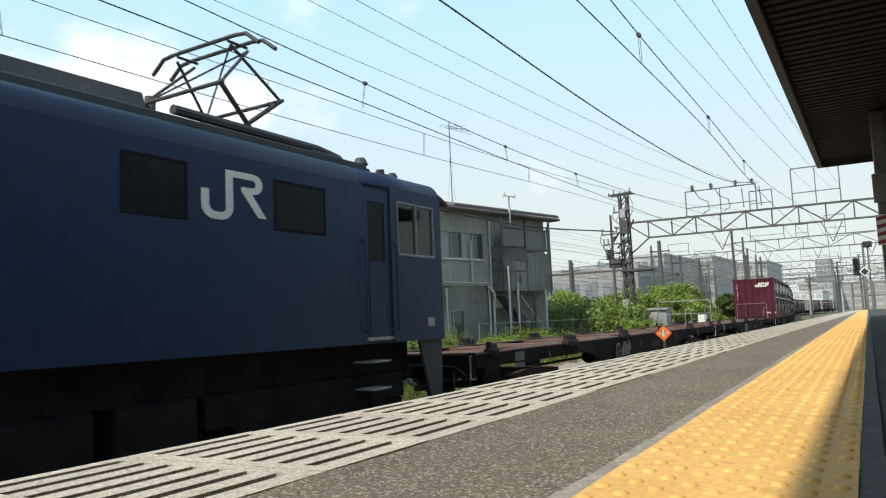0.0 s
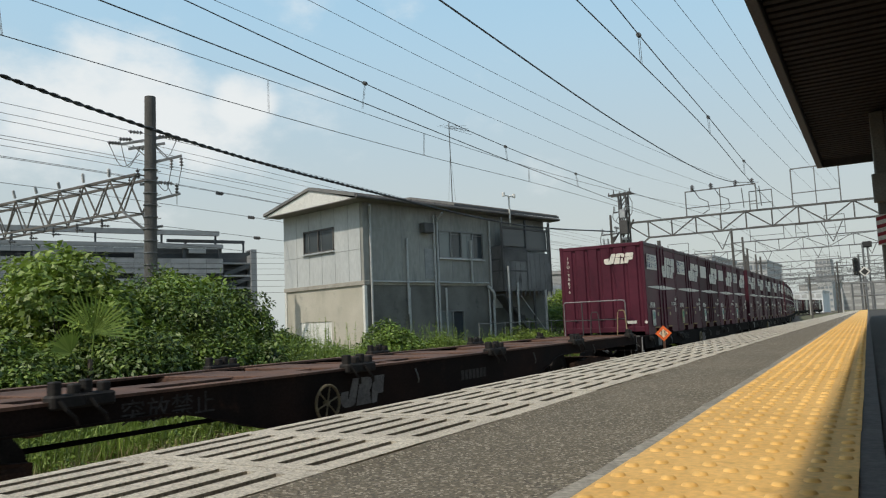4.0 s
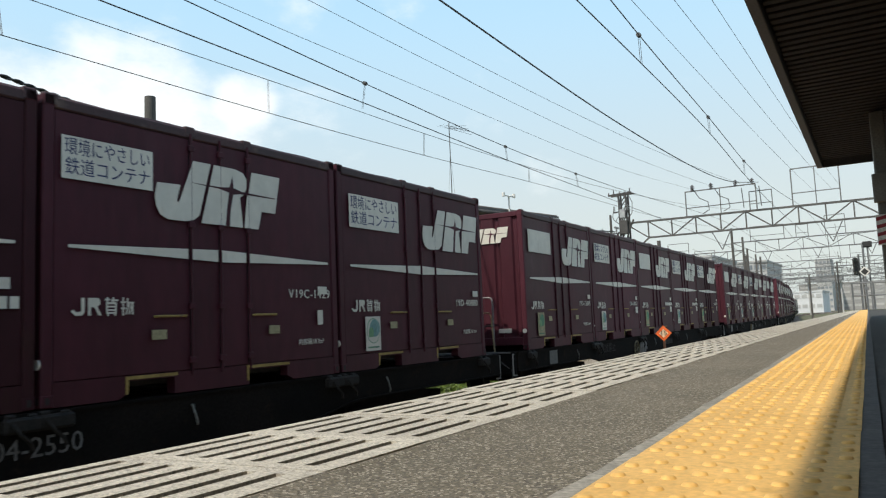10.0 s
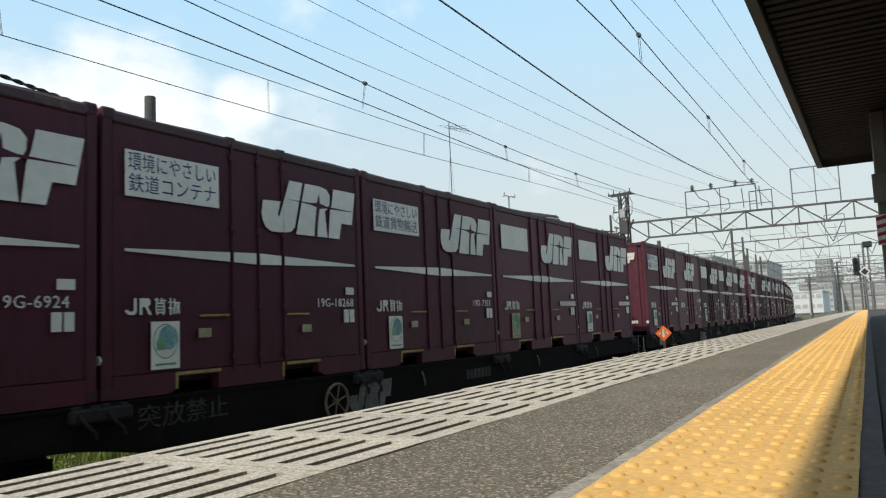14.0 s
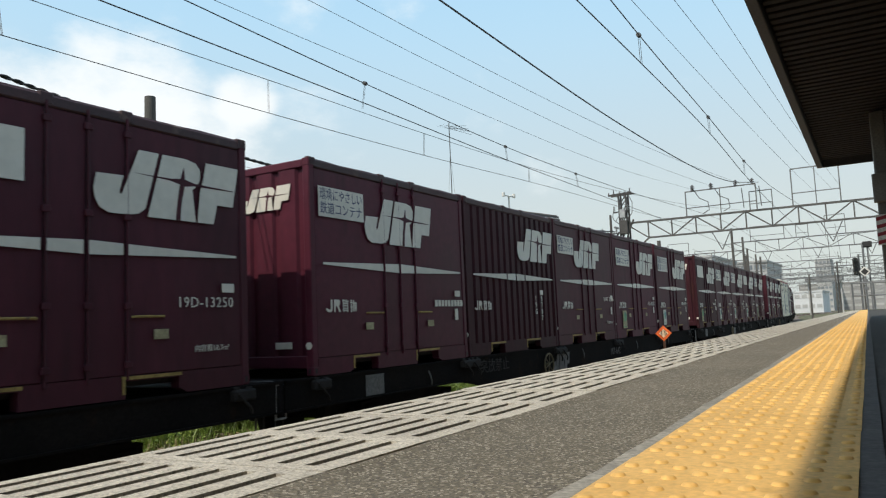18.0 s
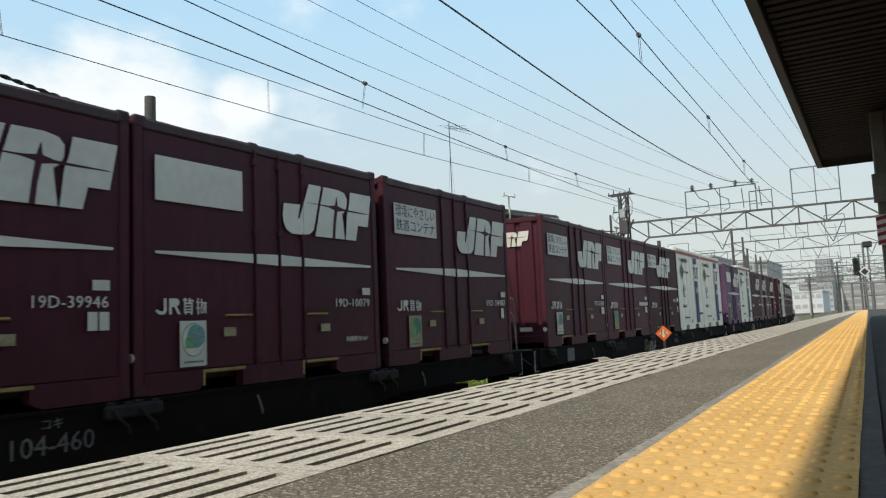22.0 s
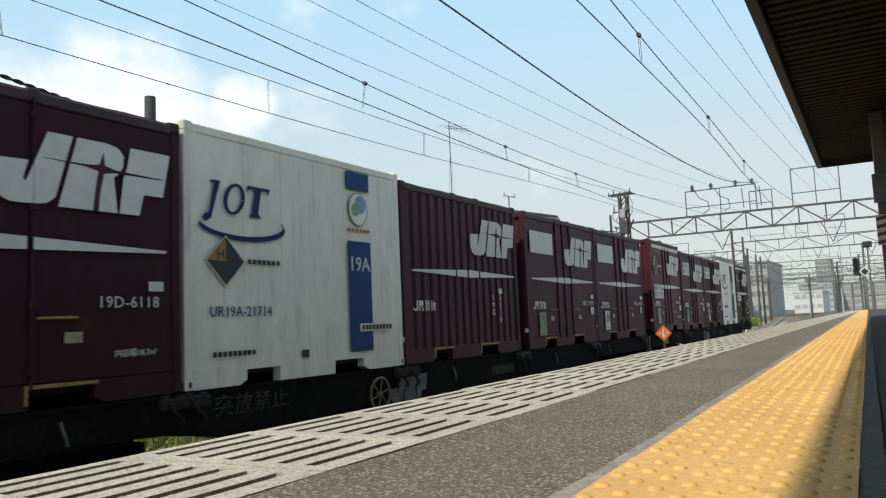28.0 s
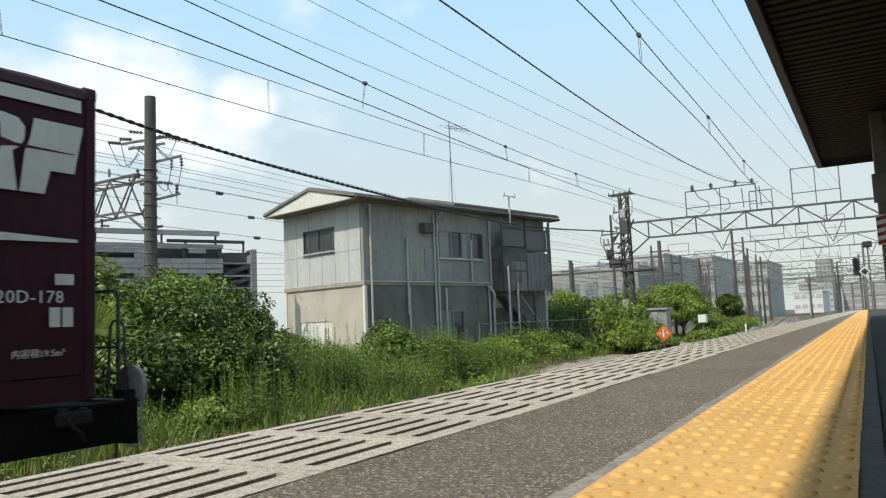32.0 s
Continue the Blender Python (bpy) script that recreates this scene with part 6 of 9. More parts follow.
# ---- the house beyond the line ----
def house():
    M = pose(-16.05, 21.71, -0.2, 0, 0, -12.4) @ Matrix.Translation((-0.52, 0, 0)) @ Matrix.Diagonal((0.905, 1.045, 1, 1))
    h = thing("railway_house", "two-storey grey-sided railway building with stained gable roof", "building", m=M)
    LN, WD = 10.6, 5.45   # along +y and towards -x from the near corner
    Z1, Z2 = 3.30, 6.35
    t = 0.16

    def wall_x(name, x0, y0, y1, z0, z1, holes, mat):
        """A wall in a plane of constant x, its openings cut through."""
        g = Geo()
        cuts = sorted(holes)
        y = y0
        for (a, b, lo, hi) in cuts:
            g.box(x0 - t, x0, y, a, z0, z1)
            g.box(x0 - t, x0, a, b, z0, lo)
            g.box(x0 - t, x0, a, b, hi, z1)
            y = b
        g.box(x0 - t, x0, y, y1, z0, z1)
        return one_skin(part(name, g, mat, h))

    def one_skin(o):
        """Joins the pieces round the openings into one wall."""
        bm = bmesh.new()
        bm.from_mesh(o.data)
        bmesh.ops.remove_doubles(bm, verts=bm.verts[:], dist=0.001)
        bm.to_mesh(o.data)
        bm.free()
        return o

    def wall_y(name, y0, x0, x1, z0, z1, holes, mat):
        g = Geo()
        x = x0
        for (a, b, lo, hi) in sorted(holes):
            g.box(x, a, y0, y0 + t, z0, z1)
            g.box(a, b, y0, y0 + t, z0, lo)
            g.box(a, b, y0, y0 + t, hi, z1)
            x = b
        g.box(x, x1, y0, y0 + t, z0, z1)
        return one_skin(part(name, g, mat, h))

    wall_y("lower_wall", 0.0, -WD, -t, 0, Z1, [(-4.4, -2.2, 0.0, 2.05)], HOUSE_LOWER)
    wall_y("upper_wall", -0.03, -WD - 0.03, -t, Z1 + 0.14, Z2 + 0.02, [(-3.95, -1.85, 4.72, 5.62)], HOUSE_SIDING)
    # the long side's walls carry its shade in their darker materials
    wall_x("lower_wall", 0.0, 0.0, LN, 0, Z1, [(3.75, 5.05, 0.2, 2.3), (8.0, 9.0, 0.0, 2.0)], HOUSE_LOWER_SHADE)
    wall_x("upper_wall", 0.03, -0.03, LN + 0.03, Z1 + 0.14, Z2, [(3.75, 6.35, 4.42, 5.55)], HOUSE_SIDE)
    part("far_wall", Geo().box(-WD, 0, LN - t, LN, 0, Z2), HOUSE_SIDING, h)
    part("far_wall", Geo().box(-WD, -WD + t, t, LN - t, 0, Z2), HOUSE_SIDING, h)
    part("floor_slab", Geo().box(-WD + t, -t, t, LN - t, Z1 - 0.1, Z1 + 0.1), CONCRETE, h)
    part("belt_course", Geo().bbox(-WD - 0.06, 0.06, -0.06, LN + 0.05, Z1, Z1 + 0.16, 0.01), HOUSE_BELT, h)
    part("corner_trim", Geo().bbox(-0.10, 0.035, -0.045, 0.08, 0.0, Z1 - 0.02, 0.008), HOUSE_TRIM, h)
    part("corner_trim", Geo().bbox(-WD - 0.035, -WD + 0.10, -0.045, 0.08, 0.0, Z1 - 0.02, 0.008), HOUSE_TRIM, h)
    # siding joints
    g = Geo()
    for x in (-4.5, -3.6, -2.7, -1.8, -0.9):
        g.box(x - 0.006, x + 0.006, -0.038, -0.028, Z1 + 0.16, Z2)
    g.box(-WD, 0, -0.038, -0.028, 4.62, 4.634)
    part("siding_joint", g, SEAM, h)
    g = Geo()
    for y in (0.9, 1.8, 2.7, 3.6, 4.5, 5.4, 6.3, 7.2, 8.1, 9.0, 9.9):
        g.box(0.028, 0.037, y - 0.006, y + 0.006, Z1 + 0.16, Z2)
    g.box(0.028, 0.037, 0, LN, 5.40, 5.414)
    part("siding_joint", g, SEAM, h)
    # low-pitched gable roof in two sections; the ridge runs along the building
    rz, ez, o, ol, xr = Z2 + 0.66, Z2 + 0.16, 0.62, 0.34, -WD / 2 + 0.35
    for (ya, yb, dz) in ((-0.75, 4.2, 0.0), (4.2, LN + 0.55, 0.10)):
        for s in (0, 1):
            xe = o if s == 0 else -WD - ol
            g = Geo()
            g.add([(xe, ya, ez - 0.12 + dz), (xr, ya, rz + dz), (xr, yb, rz + dz), (xe, yb, ez - 0.12 + dz), (xe, ya, ez - 0.02 + dz), (xr, ya, rz + 0.1 + dz), (xr, yb, rz + 0.1 + dz), (xe, yb, ez - 0.02 + dz)],
                  [(0, 3, 2, 1), (4, 5, 6, 7), (0, 1, 5, 4), (1, 2, 6, 5), (2, 3, 7, 6), (3, 0, 4, 7)])
            roof = part("roof_slope", g, HOUSE_ROOF, h)
            q = Geo()
            n = int((yb - ya) / 0.30)
            for i in range(n):
                y = ya + (i + 0.5) * (yb - ya) / n
                q.bar((xe, y, ez + 0.0 + dz), (xr, y, rz + 0.12 + dz), 0.06, 0.045)
            part("roof_batten", q, HOUSE_ROOF, roof)
        part("gable_board", Geo().prism([(o, ez - 0.11 + dz), (o, ez - 0.0 + dz), (xr, rz + 0.12 + dz), (-WD - ol, ez + dz), (-WD - ol, ez - 0.11 + dz), (xr, rz + 0.01 + dz)], ya - 0.03, ya, "y"), HOUSE_FASCIA, h)
    part("gable", Geo().prism([(0.45, ez - 0.14), (-WD - ol + 0.04, ez - 0.14), (xr, rz + 0.02)], -0.72, -0.6, "y"), HOUSE_TRIM, h)
    part("soffit", Geo().box(0.03, o - 0.02, -0.72, LN + 0.5, ez - 0.16, ez - 0.13), HOUSE_SOFFIT, h)
    part("soffit", Geo().box(-WD - ol + 0.04, 0.55, -0.72, -0.03, ez - 0.17, ez - 0.145), HOUSE_SOFFIT, h)
    part("gutter", Geo().tube((o + 0.05, -0.75, ez - 0.10), (o + 0.05, LN + 0.5, ez - 0.10), 0.06, 8), HOUSE_ROOF, h)

    def window_y(x0, x1, z0, z1, y):
        fr = Geo()
        for (a, b, c, d) in ((x0, x1, z0, z0 + 0.05), (x0, x1, z1 - 0.05, z1), (x0, x0 + 0.05, z0, z1), (x1 - 0.05, x1, z0, z1), ((x0 + x1) / 2 - 0.03, (x0 + x1) / 2 + 0.03, z0, z1)):
            fr.box(a, b, y - 0.04, y + 0.05, c, d)
        w = part("window", fr, FRAME_BROWN, h)
        for a, b in ((x0 + 0.05, (x0 + x1) / 2 - 0.03), ((x0 + x1) / 2 + 0.03, x1 - 0.05)):
            part("pane", Geo().box(a, b, y + 0.01, y + 0.02, z0 + 0.05, z1 - 0.05), PANE, w)
        part("sill", Geo().bbox(x0 - 0.06, x1 + 0.06, y - 0.09, y + 0.02, z0 - 0.06, z0, 0.008), ALU, w)

    def window_x(y0, y1, z0, z1, x, n):
        fr = Geo()
        fr.box(x - 0.05, x + 0.04, y0, y1, z0, z0 + 0.05).box(x - 0.05, x + 0.04, y0, y1, z1 - 0.05, z1)
        for i in range(n + 1):
            y = y0 + i * (y1 - y0) / n
            fr.box(x - 0.05, x + 0.04, max(y0, y - 0.03), min(y1, y + 0.03), z0, z1)
        w = part("window", fr, FRAME_GREY, h)
        for i in range(n):
            a, b = y0 + i * (y1 - y0) / n + 0.03, y0 + (i + 1) * (y1 - y0) / n - 0.03
            part("pane", Geo().box(x - 0.03 - 0.02 * (i % 2), x - 0.02 - 0.02 * (i % 2), a, b, z0 + 0.05, z1 - 0.05), PANE if i % 2 else PANE_MILK, w)
        part("sill", Geo().bbox(x - 0.02, x + 0.09, y0 - 0.05, y1 + 0.05, z0 - 0.06, z0, 0.008), ALU, w)

    window_y(-3.95, -1.85, 4.72, 5.62, -0.03)
    window_x(3.75, 6.35, 4.42, 5.55, 0.03, 4)
    window_x(3.75, 5.05, 0.2, 2.3, 0.0, 2)
    part("shutter", Geo().box(-4.4, -2.2, 0.03, 0.07, 0, 2.05), HOUSE_TRIM, h, "white roller shutter")
    part("side_door", Geo().box(-0.1, -0.06, 8.0, 9.0, 0, 2.0), SOOT, h)
    # stained bay hanging out on the upper floor, with its stair below
    g = Geo()
    bx = 0.75
    g.box(0.03, bx, 6.85, 10.2, 3.05, 3.15)
    g.box(bx - 0.06, bx, 6.85, 8.45, 3.15, 4.9)
    g.box(bx - 0.06, bx, 8.45, 10.2, 3.15, 4.75)
    g.box(bx - 0.06, bx, 10.0, 10.2, 4.75, 6.0)
    g.box(0.03, bx, 6.85, 6.91, 3.15, 5.0)
    part("bay", g, BAY_GREY, h, "soot-stained corrugated bay")
    g = Geo()
    for a, b, lo, hi in ((6.95, 8.4, 5.0, 5.75), (8.55, 9.95, 4.85, 5.75)):
        g.box(bx - 0.05, bx - 0.035, a, b, lo, hi)
    part("bay_window", g, PANE, h)
    g = Geo()
    for y in (6.88, 8.45, 10.15):
        g.box(bx - 0.07, bx + 0.02, y - 0.04, y + 0.04, 3.1, 6.2)
    g.box(bx - 0.07, bx + 0.02, 6.88, 10.15, 5.75, 5.83)
    g.box(bx - 0.07, bx + 0.02, 6.88, 10.15, 4.85, 4.93)
    part("bay_frame", g, SOOT, h)
    part("bay_board", Geo().box(bx + 0.002, bx + 0.02, 6.95, 8.4, 4.35, 4.84), SOOT, h)
    for i in range(11):
        part("joist_end", Geo().box(bx - 0.02, bx + 0.03, 6.95 + i * 0.31, 7.02 + i * 0.31, 2.85, 3.1), SOOT, h)
    g = Geo()
    for y in (7.3, 8.9):
        g.box(bx - 0.09, bx - 0.01, y - 0.04, y + 0.04, 0.0, 3.1)
    g.bar((0.4, 9.8, 0.1), (0.4, 6.9, 2.9), 0.5, 0.08)
    part("stair", g, SOOT, h)
    for i in range(10):
        y = 6.98 + i * 0.34
        part("bay_rib", Geo().box(bx, bx + 0.012, y - 0.012, y + 0.012, 3.16, 4.72), BAY_GREY, h)
    for y, za, zb in ((7.05, 0.1, 4.1), (7.62, 0.1, 3.4), (9.55, 0.1, 3.1)):
        part("bay_post", Geo().tube((bx + 0.10, y, za), (bx + 0.10, y, zb), 0.05, 8), PIPE, h)
    for z in (3.92, 4.42):
        part("bay_strip", Geo().box(bx - 0.005, bx + 0.018, 6.88, 8.45, z - 0.03, z + 0.03), SOOT, h)
        part("bay_strip", Geo().box(0.05, bx, 6.835, 6.85, z - 0.03, z + 0.03), SOOT, h)
    part("bay_hatch", Geo().bbox(bx + 0.002, bx + 0.02, 9.62, 10.1, 3.75, 4.25, 0.004), BAY_GREY, h)
    part("wall_vent", Geo().bbox(0.0, 0.04, 6.95, 7.45, 2.35, 2.75, 0.01), PIPE, h)
    for i in range(9):
        part("stair_tread", Geo().box(0.15, 0.68, 9.55 - i * 0.30, 9.80 - i * 0.30, 0.28 + i * 0.29, 0.32 + i * 0.29), SOOT, h)
    part("stair_rail", Geo().path([(0.70, 9.8, 1.1), (0.70, 7.0, 3.8)], 0.02, 6), PIPE, h)
    part("flue_pipe", Geo().path([(0.14, 6.45, 3.3), (0.30, 6.62, 3.05), (0.30, 6.70, 2.8), (0.14, 6.78, 2.5), (0.14, 6.78, 0.3)], 0.06, 8), PIPE, h)
    # pipes
    g = Geo()
    for y, za, zb in ((0.25, 0.2, 6.2), (2.0, 2.2, 5.1), (2.05, 0.2, 3.2), (3.45, 0.2, 6.1), (3.62, 0.2, 6.1), (4.0, 0.1, 3.2), (5.55, 3.4, 5.2), (6.55, 0.2, 3.3), (6.72, 3.2, 6.1)):
        g.tube((0.11, y, za), (0.11, y, zb), 0.045, 8)
    g.path([(0.10, 0.3, 3.42), (0.10, 6.6, 3.42)], 0.035, 6)
    g.path([(0.6, -0.1, 6.15), (0.1, 0.25, 5.9)], 0.045, 6)
    g.path([(0.6, 3.5, 6.15), (0.1, 3.62, 5.85)], 0.045, 6)
    part("drain_pipe", g, PIPE, h)
    g = Geo()
    g.bbox(0.03, 0.36, 2.75, 3.25, 5.35, 5.75, 0.03)
    part("vent_hood", g, SOOT, h)
    part("hatch", Geo().bbox(0.03, 0.06, 2.95, 3.5, 3.55, 4.75, 0.01), SEAM, h)
    # mast aerial on the roof
    a = thing("television_aerial", "thin rooftop television aerial on a long mast", "aerial")
    a.matrix_basis = M
    g = Geo()
    g.tube((-1.2, 5.8, 6.7), (-1.2, 5.8, 10.55), 0.022, 6)
    for d in (-0.5, 0.5):
        g.tube((-1.2 + d * 0.1, 5.8 + d * 0.4, 6.7), (-1.2, 5.8, 9.3), 0.005, 4)
    part("mast", g, GALV, a)
    g = Geo()
    for k in range(4):
        g.tube((-1.2, 5.8 - 0.2 + 0.1 * k, 10.3 + 0.12 * (k % 2)), (-1.2, 5.8 + 1.4 - 0.1 * k, 10.25 + 0.12 * k), 0.009, 4)
    for k in range(9):
        y = 5.3 + 0.19 * k
        g.tube((-1.2 - 0.28 + 0.02 * k, y, 10.35), (-1.2 + 0.28 - 0.02 * k, y, 10.35), 0.006, 4)
    part("antenna_rod", g, GALV, a)
    # weather sensor at the eaves
    a = thing("sensor_post", "white two-cup sensor post on the eaves", "sensor")
    a.matrix_basis = M
    part("post", Geo().tube((0.7, 7.5, 5.9), (0.7, 7.5, 7.2), 0.04, 8), HOUSE_TRIM, a)
    part("arm", Geo().tube((0.7, 7.15, 7.2), (0.7, 7.85, 7.2), 0.03, 8), HOUSE_TRIM, a)
    for y in (7.15, 7.85):
        part("cup", Geo().tube((0.7, y, 7.15), (0.7, y, 7.32), 0.07, 10), HOUSE_TRIM, a)
    # air conditioner and pipe rail in front
    ac = thing("air_conditioner", "grey outdoor air conditioner unit beside the house", "air conditioner", m=M @ pose(1.0, 5.4, 0.0))
    part("case", Geo().bbox(-0.16, 0.16, -0.42, 0.42, 0.08, 0.95, 0.02), PIPE, ac)
    part("foot", Geo().box(-0.16, 0.16, -0.35, -0.27, 0, 0.08), IRON, ac)
    part("foot", Geo().box(-0.16, 0.16, 0.27, 0.35, 0, 0.08), IRON, ac)
    g = Geo()
    n = 16
    g.tube((0.16, 0.08, 0.52), (0.175, 0.08, 0.52), 0.27, n)
    part("fan_grille", g, IRON, ac)


SEAM = surf("siding_seam", (0.24, 0.245, 0.24), (0.30, 0.30, 0.29), 3, 0.8)
HOUSE_BELT = surf("belt_course", (0.30, 0.275, 0.23), (0.38, 0.35, 0.30), 1.5, 0.85, 0.1)
HOUSE_FASCIA = surf("fascia", (0.13, 0.125, 0.12), (0.22, 0.215, 0.20), 1.5, 0.7)
HOUSE_SOFFIT = surf("soffit", (0.15, 0.14, 0.125), (0.22, 0.20, 0.18), 1.5, 0.8)
# block wall of the long side, stains and shade both in the colour
HOUSE_LOWER_SHADE = surf("shaded_stained_block_wall", (0.12, 0.115, 0.10), (0.195, 0.186, 0.165), 0.9, 0.85, 0.2, fine=25, fine_amt=0.15, c3=(0.08, 0.077, 0.07))
FRAME_BROWN = surf("brown_frame", (0.07, 0.06, 0.055), (0.10, 0.09, 0.08), 3, 0.5)
PANE_MILK = glassy("milky_pane", (0.22, 0.24, 0.23), 0.25)
FRAME_GREY = surf("grey_sash", (0.17, 0.17, 0.165), (0.24, 0.24, 0.23), 4, 0.5)
BAY_GREY = surf("bay_sheet", (0.085, 0.082, 0.078), (0.19, 0.185, 0.175), 1.1, 0.75, 0.1, c3=(0.04, 0.037, 0.035), stretch=(1, 1, 0.4))


# ---- overhead line ----
def truss(g, a, b, depth, n, w=0.09, cw=0.06, drop=True):
    """A flat lattice girder from a to b, its lower chord ending one bay short."""
    a, b = Vector(a), Vector(b)
    dn = Vector((0, 0, -depth))
    g.bar(a, b, w, w)
    pts = [a + (b - a) * i / n for i in range(n + 1)]
    lo = [p + dn for p in pts]
    g.bar(lo[1] if drop else lo[0], lo[-2] if drop else lo[-1], w * 0.9, w * 0.9)
    for i in range(1, n):
        g.bar(pts[i], lo[i], cw, cw)
    for i in range(1, n - 1):
        if i % 2:
            g.bar(pts[i], lo[i + 1], cw, cw)
        else:
            g.bar(lo[i], pts[i + 1], cw, cw)
    if drop:
        g.bar(pts[0], lo[1], cw, cw)
        g.bar(lo[-2], pts[-1], cw, cw)


def yoke(g, p, w, h, t=0.06, mid=True):
    """A raised frame on the girder that carries feeders."""
    x, y, z = p
    for s in (-w / 2, w / 2):
        g.bar((x + s, y, z), (x + s, y, z + h), t, t)
    g.bar((x - w / 2, y, z + h), (x + w / 2, y, z + h), t, t)
    g.bar((x - w / 2, y, z + h * 0.35), (x + w / 2, y, z + h * 0.35), t * 0.8, t * 0.8)
    if mid:
        g.bar((x, y, z), (x, y, z + h), t * 0.8, t * 0.8)


def insulators(parent, pts, r=0.07, h=0.22):
    for (x, y, z) in pts:
        g = Geo().tube((x, y, z - 0.03), (x, y, z + h), r * 0.3, 6)
        for k in range(3):
            g.tube((x, y, z + k * h / 3), (x, y, z + (k + 0.6) * h / 3), r, 8, r * 0.6)
        part("insulator", g, INSULATOR_DARK, parent)


INSULATOR_DARK = surf("brown_porcelain", (0.05, 0.045, 0.045), (0.10, 0.095, 0.095), 5, 0.4)


def main_gantry():
    t = thing("catenary_gantry", "grey lattice catenary portal with dark equipment column", "gantry")
    y, xl, xr = 43.0, -13.45, 0.9
    yr = 44.9
    g = Geo()
    for dx in (-0.22, 0.22):
        for dy in (-0.22, 0.22):
            g.bar((xl + dx, y + dy, -0.25), (xl + dx, y + dy, 8.7), 0.08, 0.08)
    for i in range(14):
        z = 0.2 + i * 0.6
        for s in (-0.22, 0.22):
            g.bar((xl - 0.22, y + s, z), (xl + 0.22, y + s, z + 0.6), 0.05, 0.05)
            g.bar((xl + s, y - 0.22, z + 0.6), (xl + s, y + 0.22, z), 0.05, 0.05)
    g.bar((xl - 0.9, y, 8.7), (xl + 0.5, y, 8.75), 0.1, 0.1)
    g.bar((xl - 0.9, y + 0.5, 8.7), (xl + 0.5, y + 0.5, 8.75), 0.08, 0.08)
    part("lattice_column", g, STEEL_DARK, t)
    g = Geo()
    g.bbox(xl - 0.3, xl + 1.5, y - 0.4, y + 0.4, 4.10, 4.22, 0.02)
    g.bbox(xl - 1.0, xl - 0.3, y - 0.35, y + 0.2, 4.4, 4.9, 0.03)
    g.bbox(xl - 1.2, xl - 0.9, y - 0.2, y + 0.2, 4.9, 5.5, 0.03)
    g.bbox(xl - 0.2, xl + 0.3, y - 0.5, y - 0.25, 6.3, 7.1, 0.03)
    for i in range(10):
        a, b = random.uniform(-1.2, 0.4), random.uniform(4.3, 6.4)
        g.tube((xl + a, y - 0.3, b), (xl + a + random.uniform(-0.2, 0.5), y - 0.3, b + random.uniform(0.2, 0.8)), 0.05, 6)
    part("switch_gear", g, STEEL_DARK, t, "dark switchgear on a small stage")
    # side pole, cross-arms and porcelain clusters of the equipment column
    part("side_pole", Geo().tube((xl - 0.75, y - 0.3, -0.25), (xl - 0.75, y - 0.3, 7.5), 0.10, 8, 0.07), POLE_CONCRETE, t)
    for a, b, z in ((-1.25, 0.3, 5.75), (-1.3, 0.1, 6.35), (-1.1, 0.35, 5.2), (-0.5, 0.45, 7.6), (-1.15, 0.5, 4.65)):
        part("cross_arm", Geo().bar((xl + a, y - 0.42, z), (xl + b, y - 0.36, z + 0.04), 0.07, 0.07), STEEL_DARK, t)
    for a, z in ((-1.2, 5.8), (-0.95, 5.8), (0.1, 5.8), (-1.25, 6.4), (-0.4, 6.4), (-1.05, 5.25), (0.3, 5.25), (-0.25, 5.25), (0.35, 7.65), (-0.45, 7.65)):
        string_insulator(t, (xl + a, y - 0.42, z), (0, 0, 1), 3, 0.075, 0.10, INSULATOR)
    for a, z in ((-0.05, 6.05), (0.12, 5.6), (-0.5, 6.75)):
        string_insulator(t, (xl + a, y - 0.55, z), (0.8, -0.2, -0.3), 3, 0.085, 0.11, INSULATOR)
    part("terminal_box", Geo().bbox(xl - 0.14, xl + 0.18, y - 0.48, y - 0.26, 7.25, 7.75, 0.02), INSULATOR, t)
    part("terminal_box", Geo().bbox(xl - 0.30, xl + 0.05, y - 0.50, y - 0.28, 2.0, 2.5, 0.02), PIPE, t)
    part("terminal_box", Geo().bbox(xl - 0.18, xl + 0.2, y - 0.48, y - 0.28, 1.2, 1.5, 0.02), HOUSE_TRIM, t)
    for a, z0, b, z1 in ((-1.2, 6.1, -0.6, 4.9), (-1.25, 6.7, -1.1, 5.4), (-0.95, 6.1, -0.2, 5.2), (0.1, 6.1, 0.3, 5.5), (0.35, 7.9, 0.45, 6.95), (-0.45, 7.9, -0.2, 6.9)):
        q = Vector((xl + (a + b) / 2 - 0.18, y - 0.5, (z0 + z1) / 2 - 0.2))
        part("jumper_cable", Geo().path(smooth_points([(xl + a, y - 0.42, z0), q, (xl + b, y - 0.40, z1)], 5), 0.022, 5), WIRE, t)
    for a in (-0.85, -0.55, -0.2, 0.15, 0.42):
        part("pin_insulator", Geo().tube((xl + a, y - 0.05, 8.72), (xl + a, y - 0.05, 9.0 if a in (-0.55, 0.42) else 8.85), 0.035, 6), INSULATOR_DARK, t)
    for dx in (-0.35, 0.05, 0.35):
        part("jumper_cable", Geo().path([(xl + dx, y - 0.3, 8.7), (xl + dx + 0.25, y - 0.3, 8.1), (xl + dx + 0.2, y - 0.3, 7.5), (xl + dx - 0.1, y - 0.3, 7.1)], 0.02, 5), WIRE, t)
    g = Geo()
    truss(g, (xl, y, 6.95), (xr, yr, 7.10), 0.95, 11, 0.11, 0.07)
    g.bar((xl + 0.1, y, 5.0), (xl + 1.4, y + 0.1, 6.05), 0.08, 0.08)
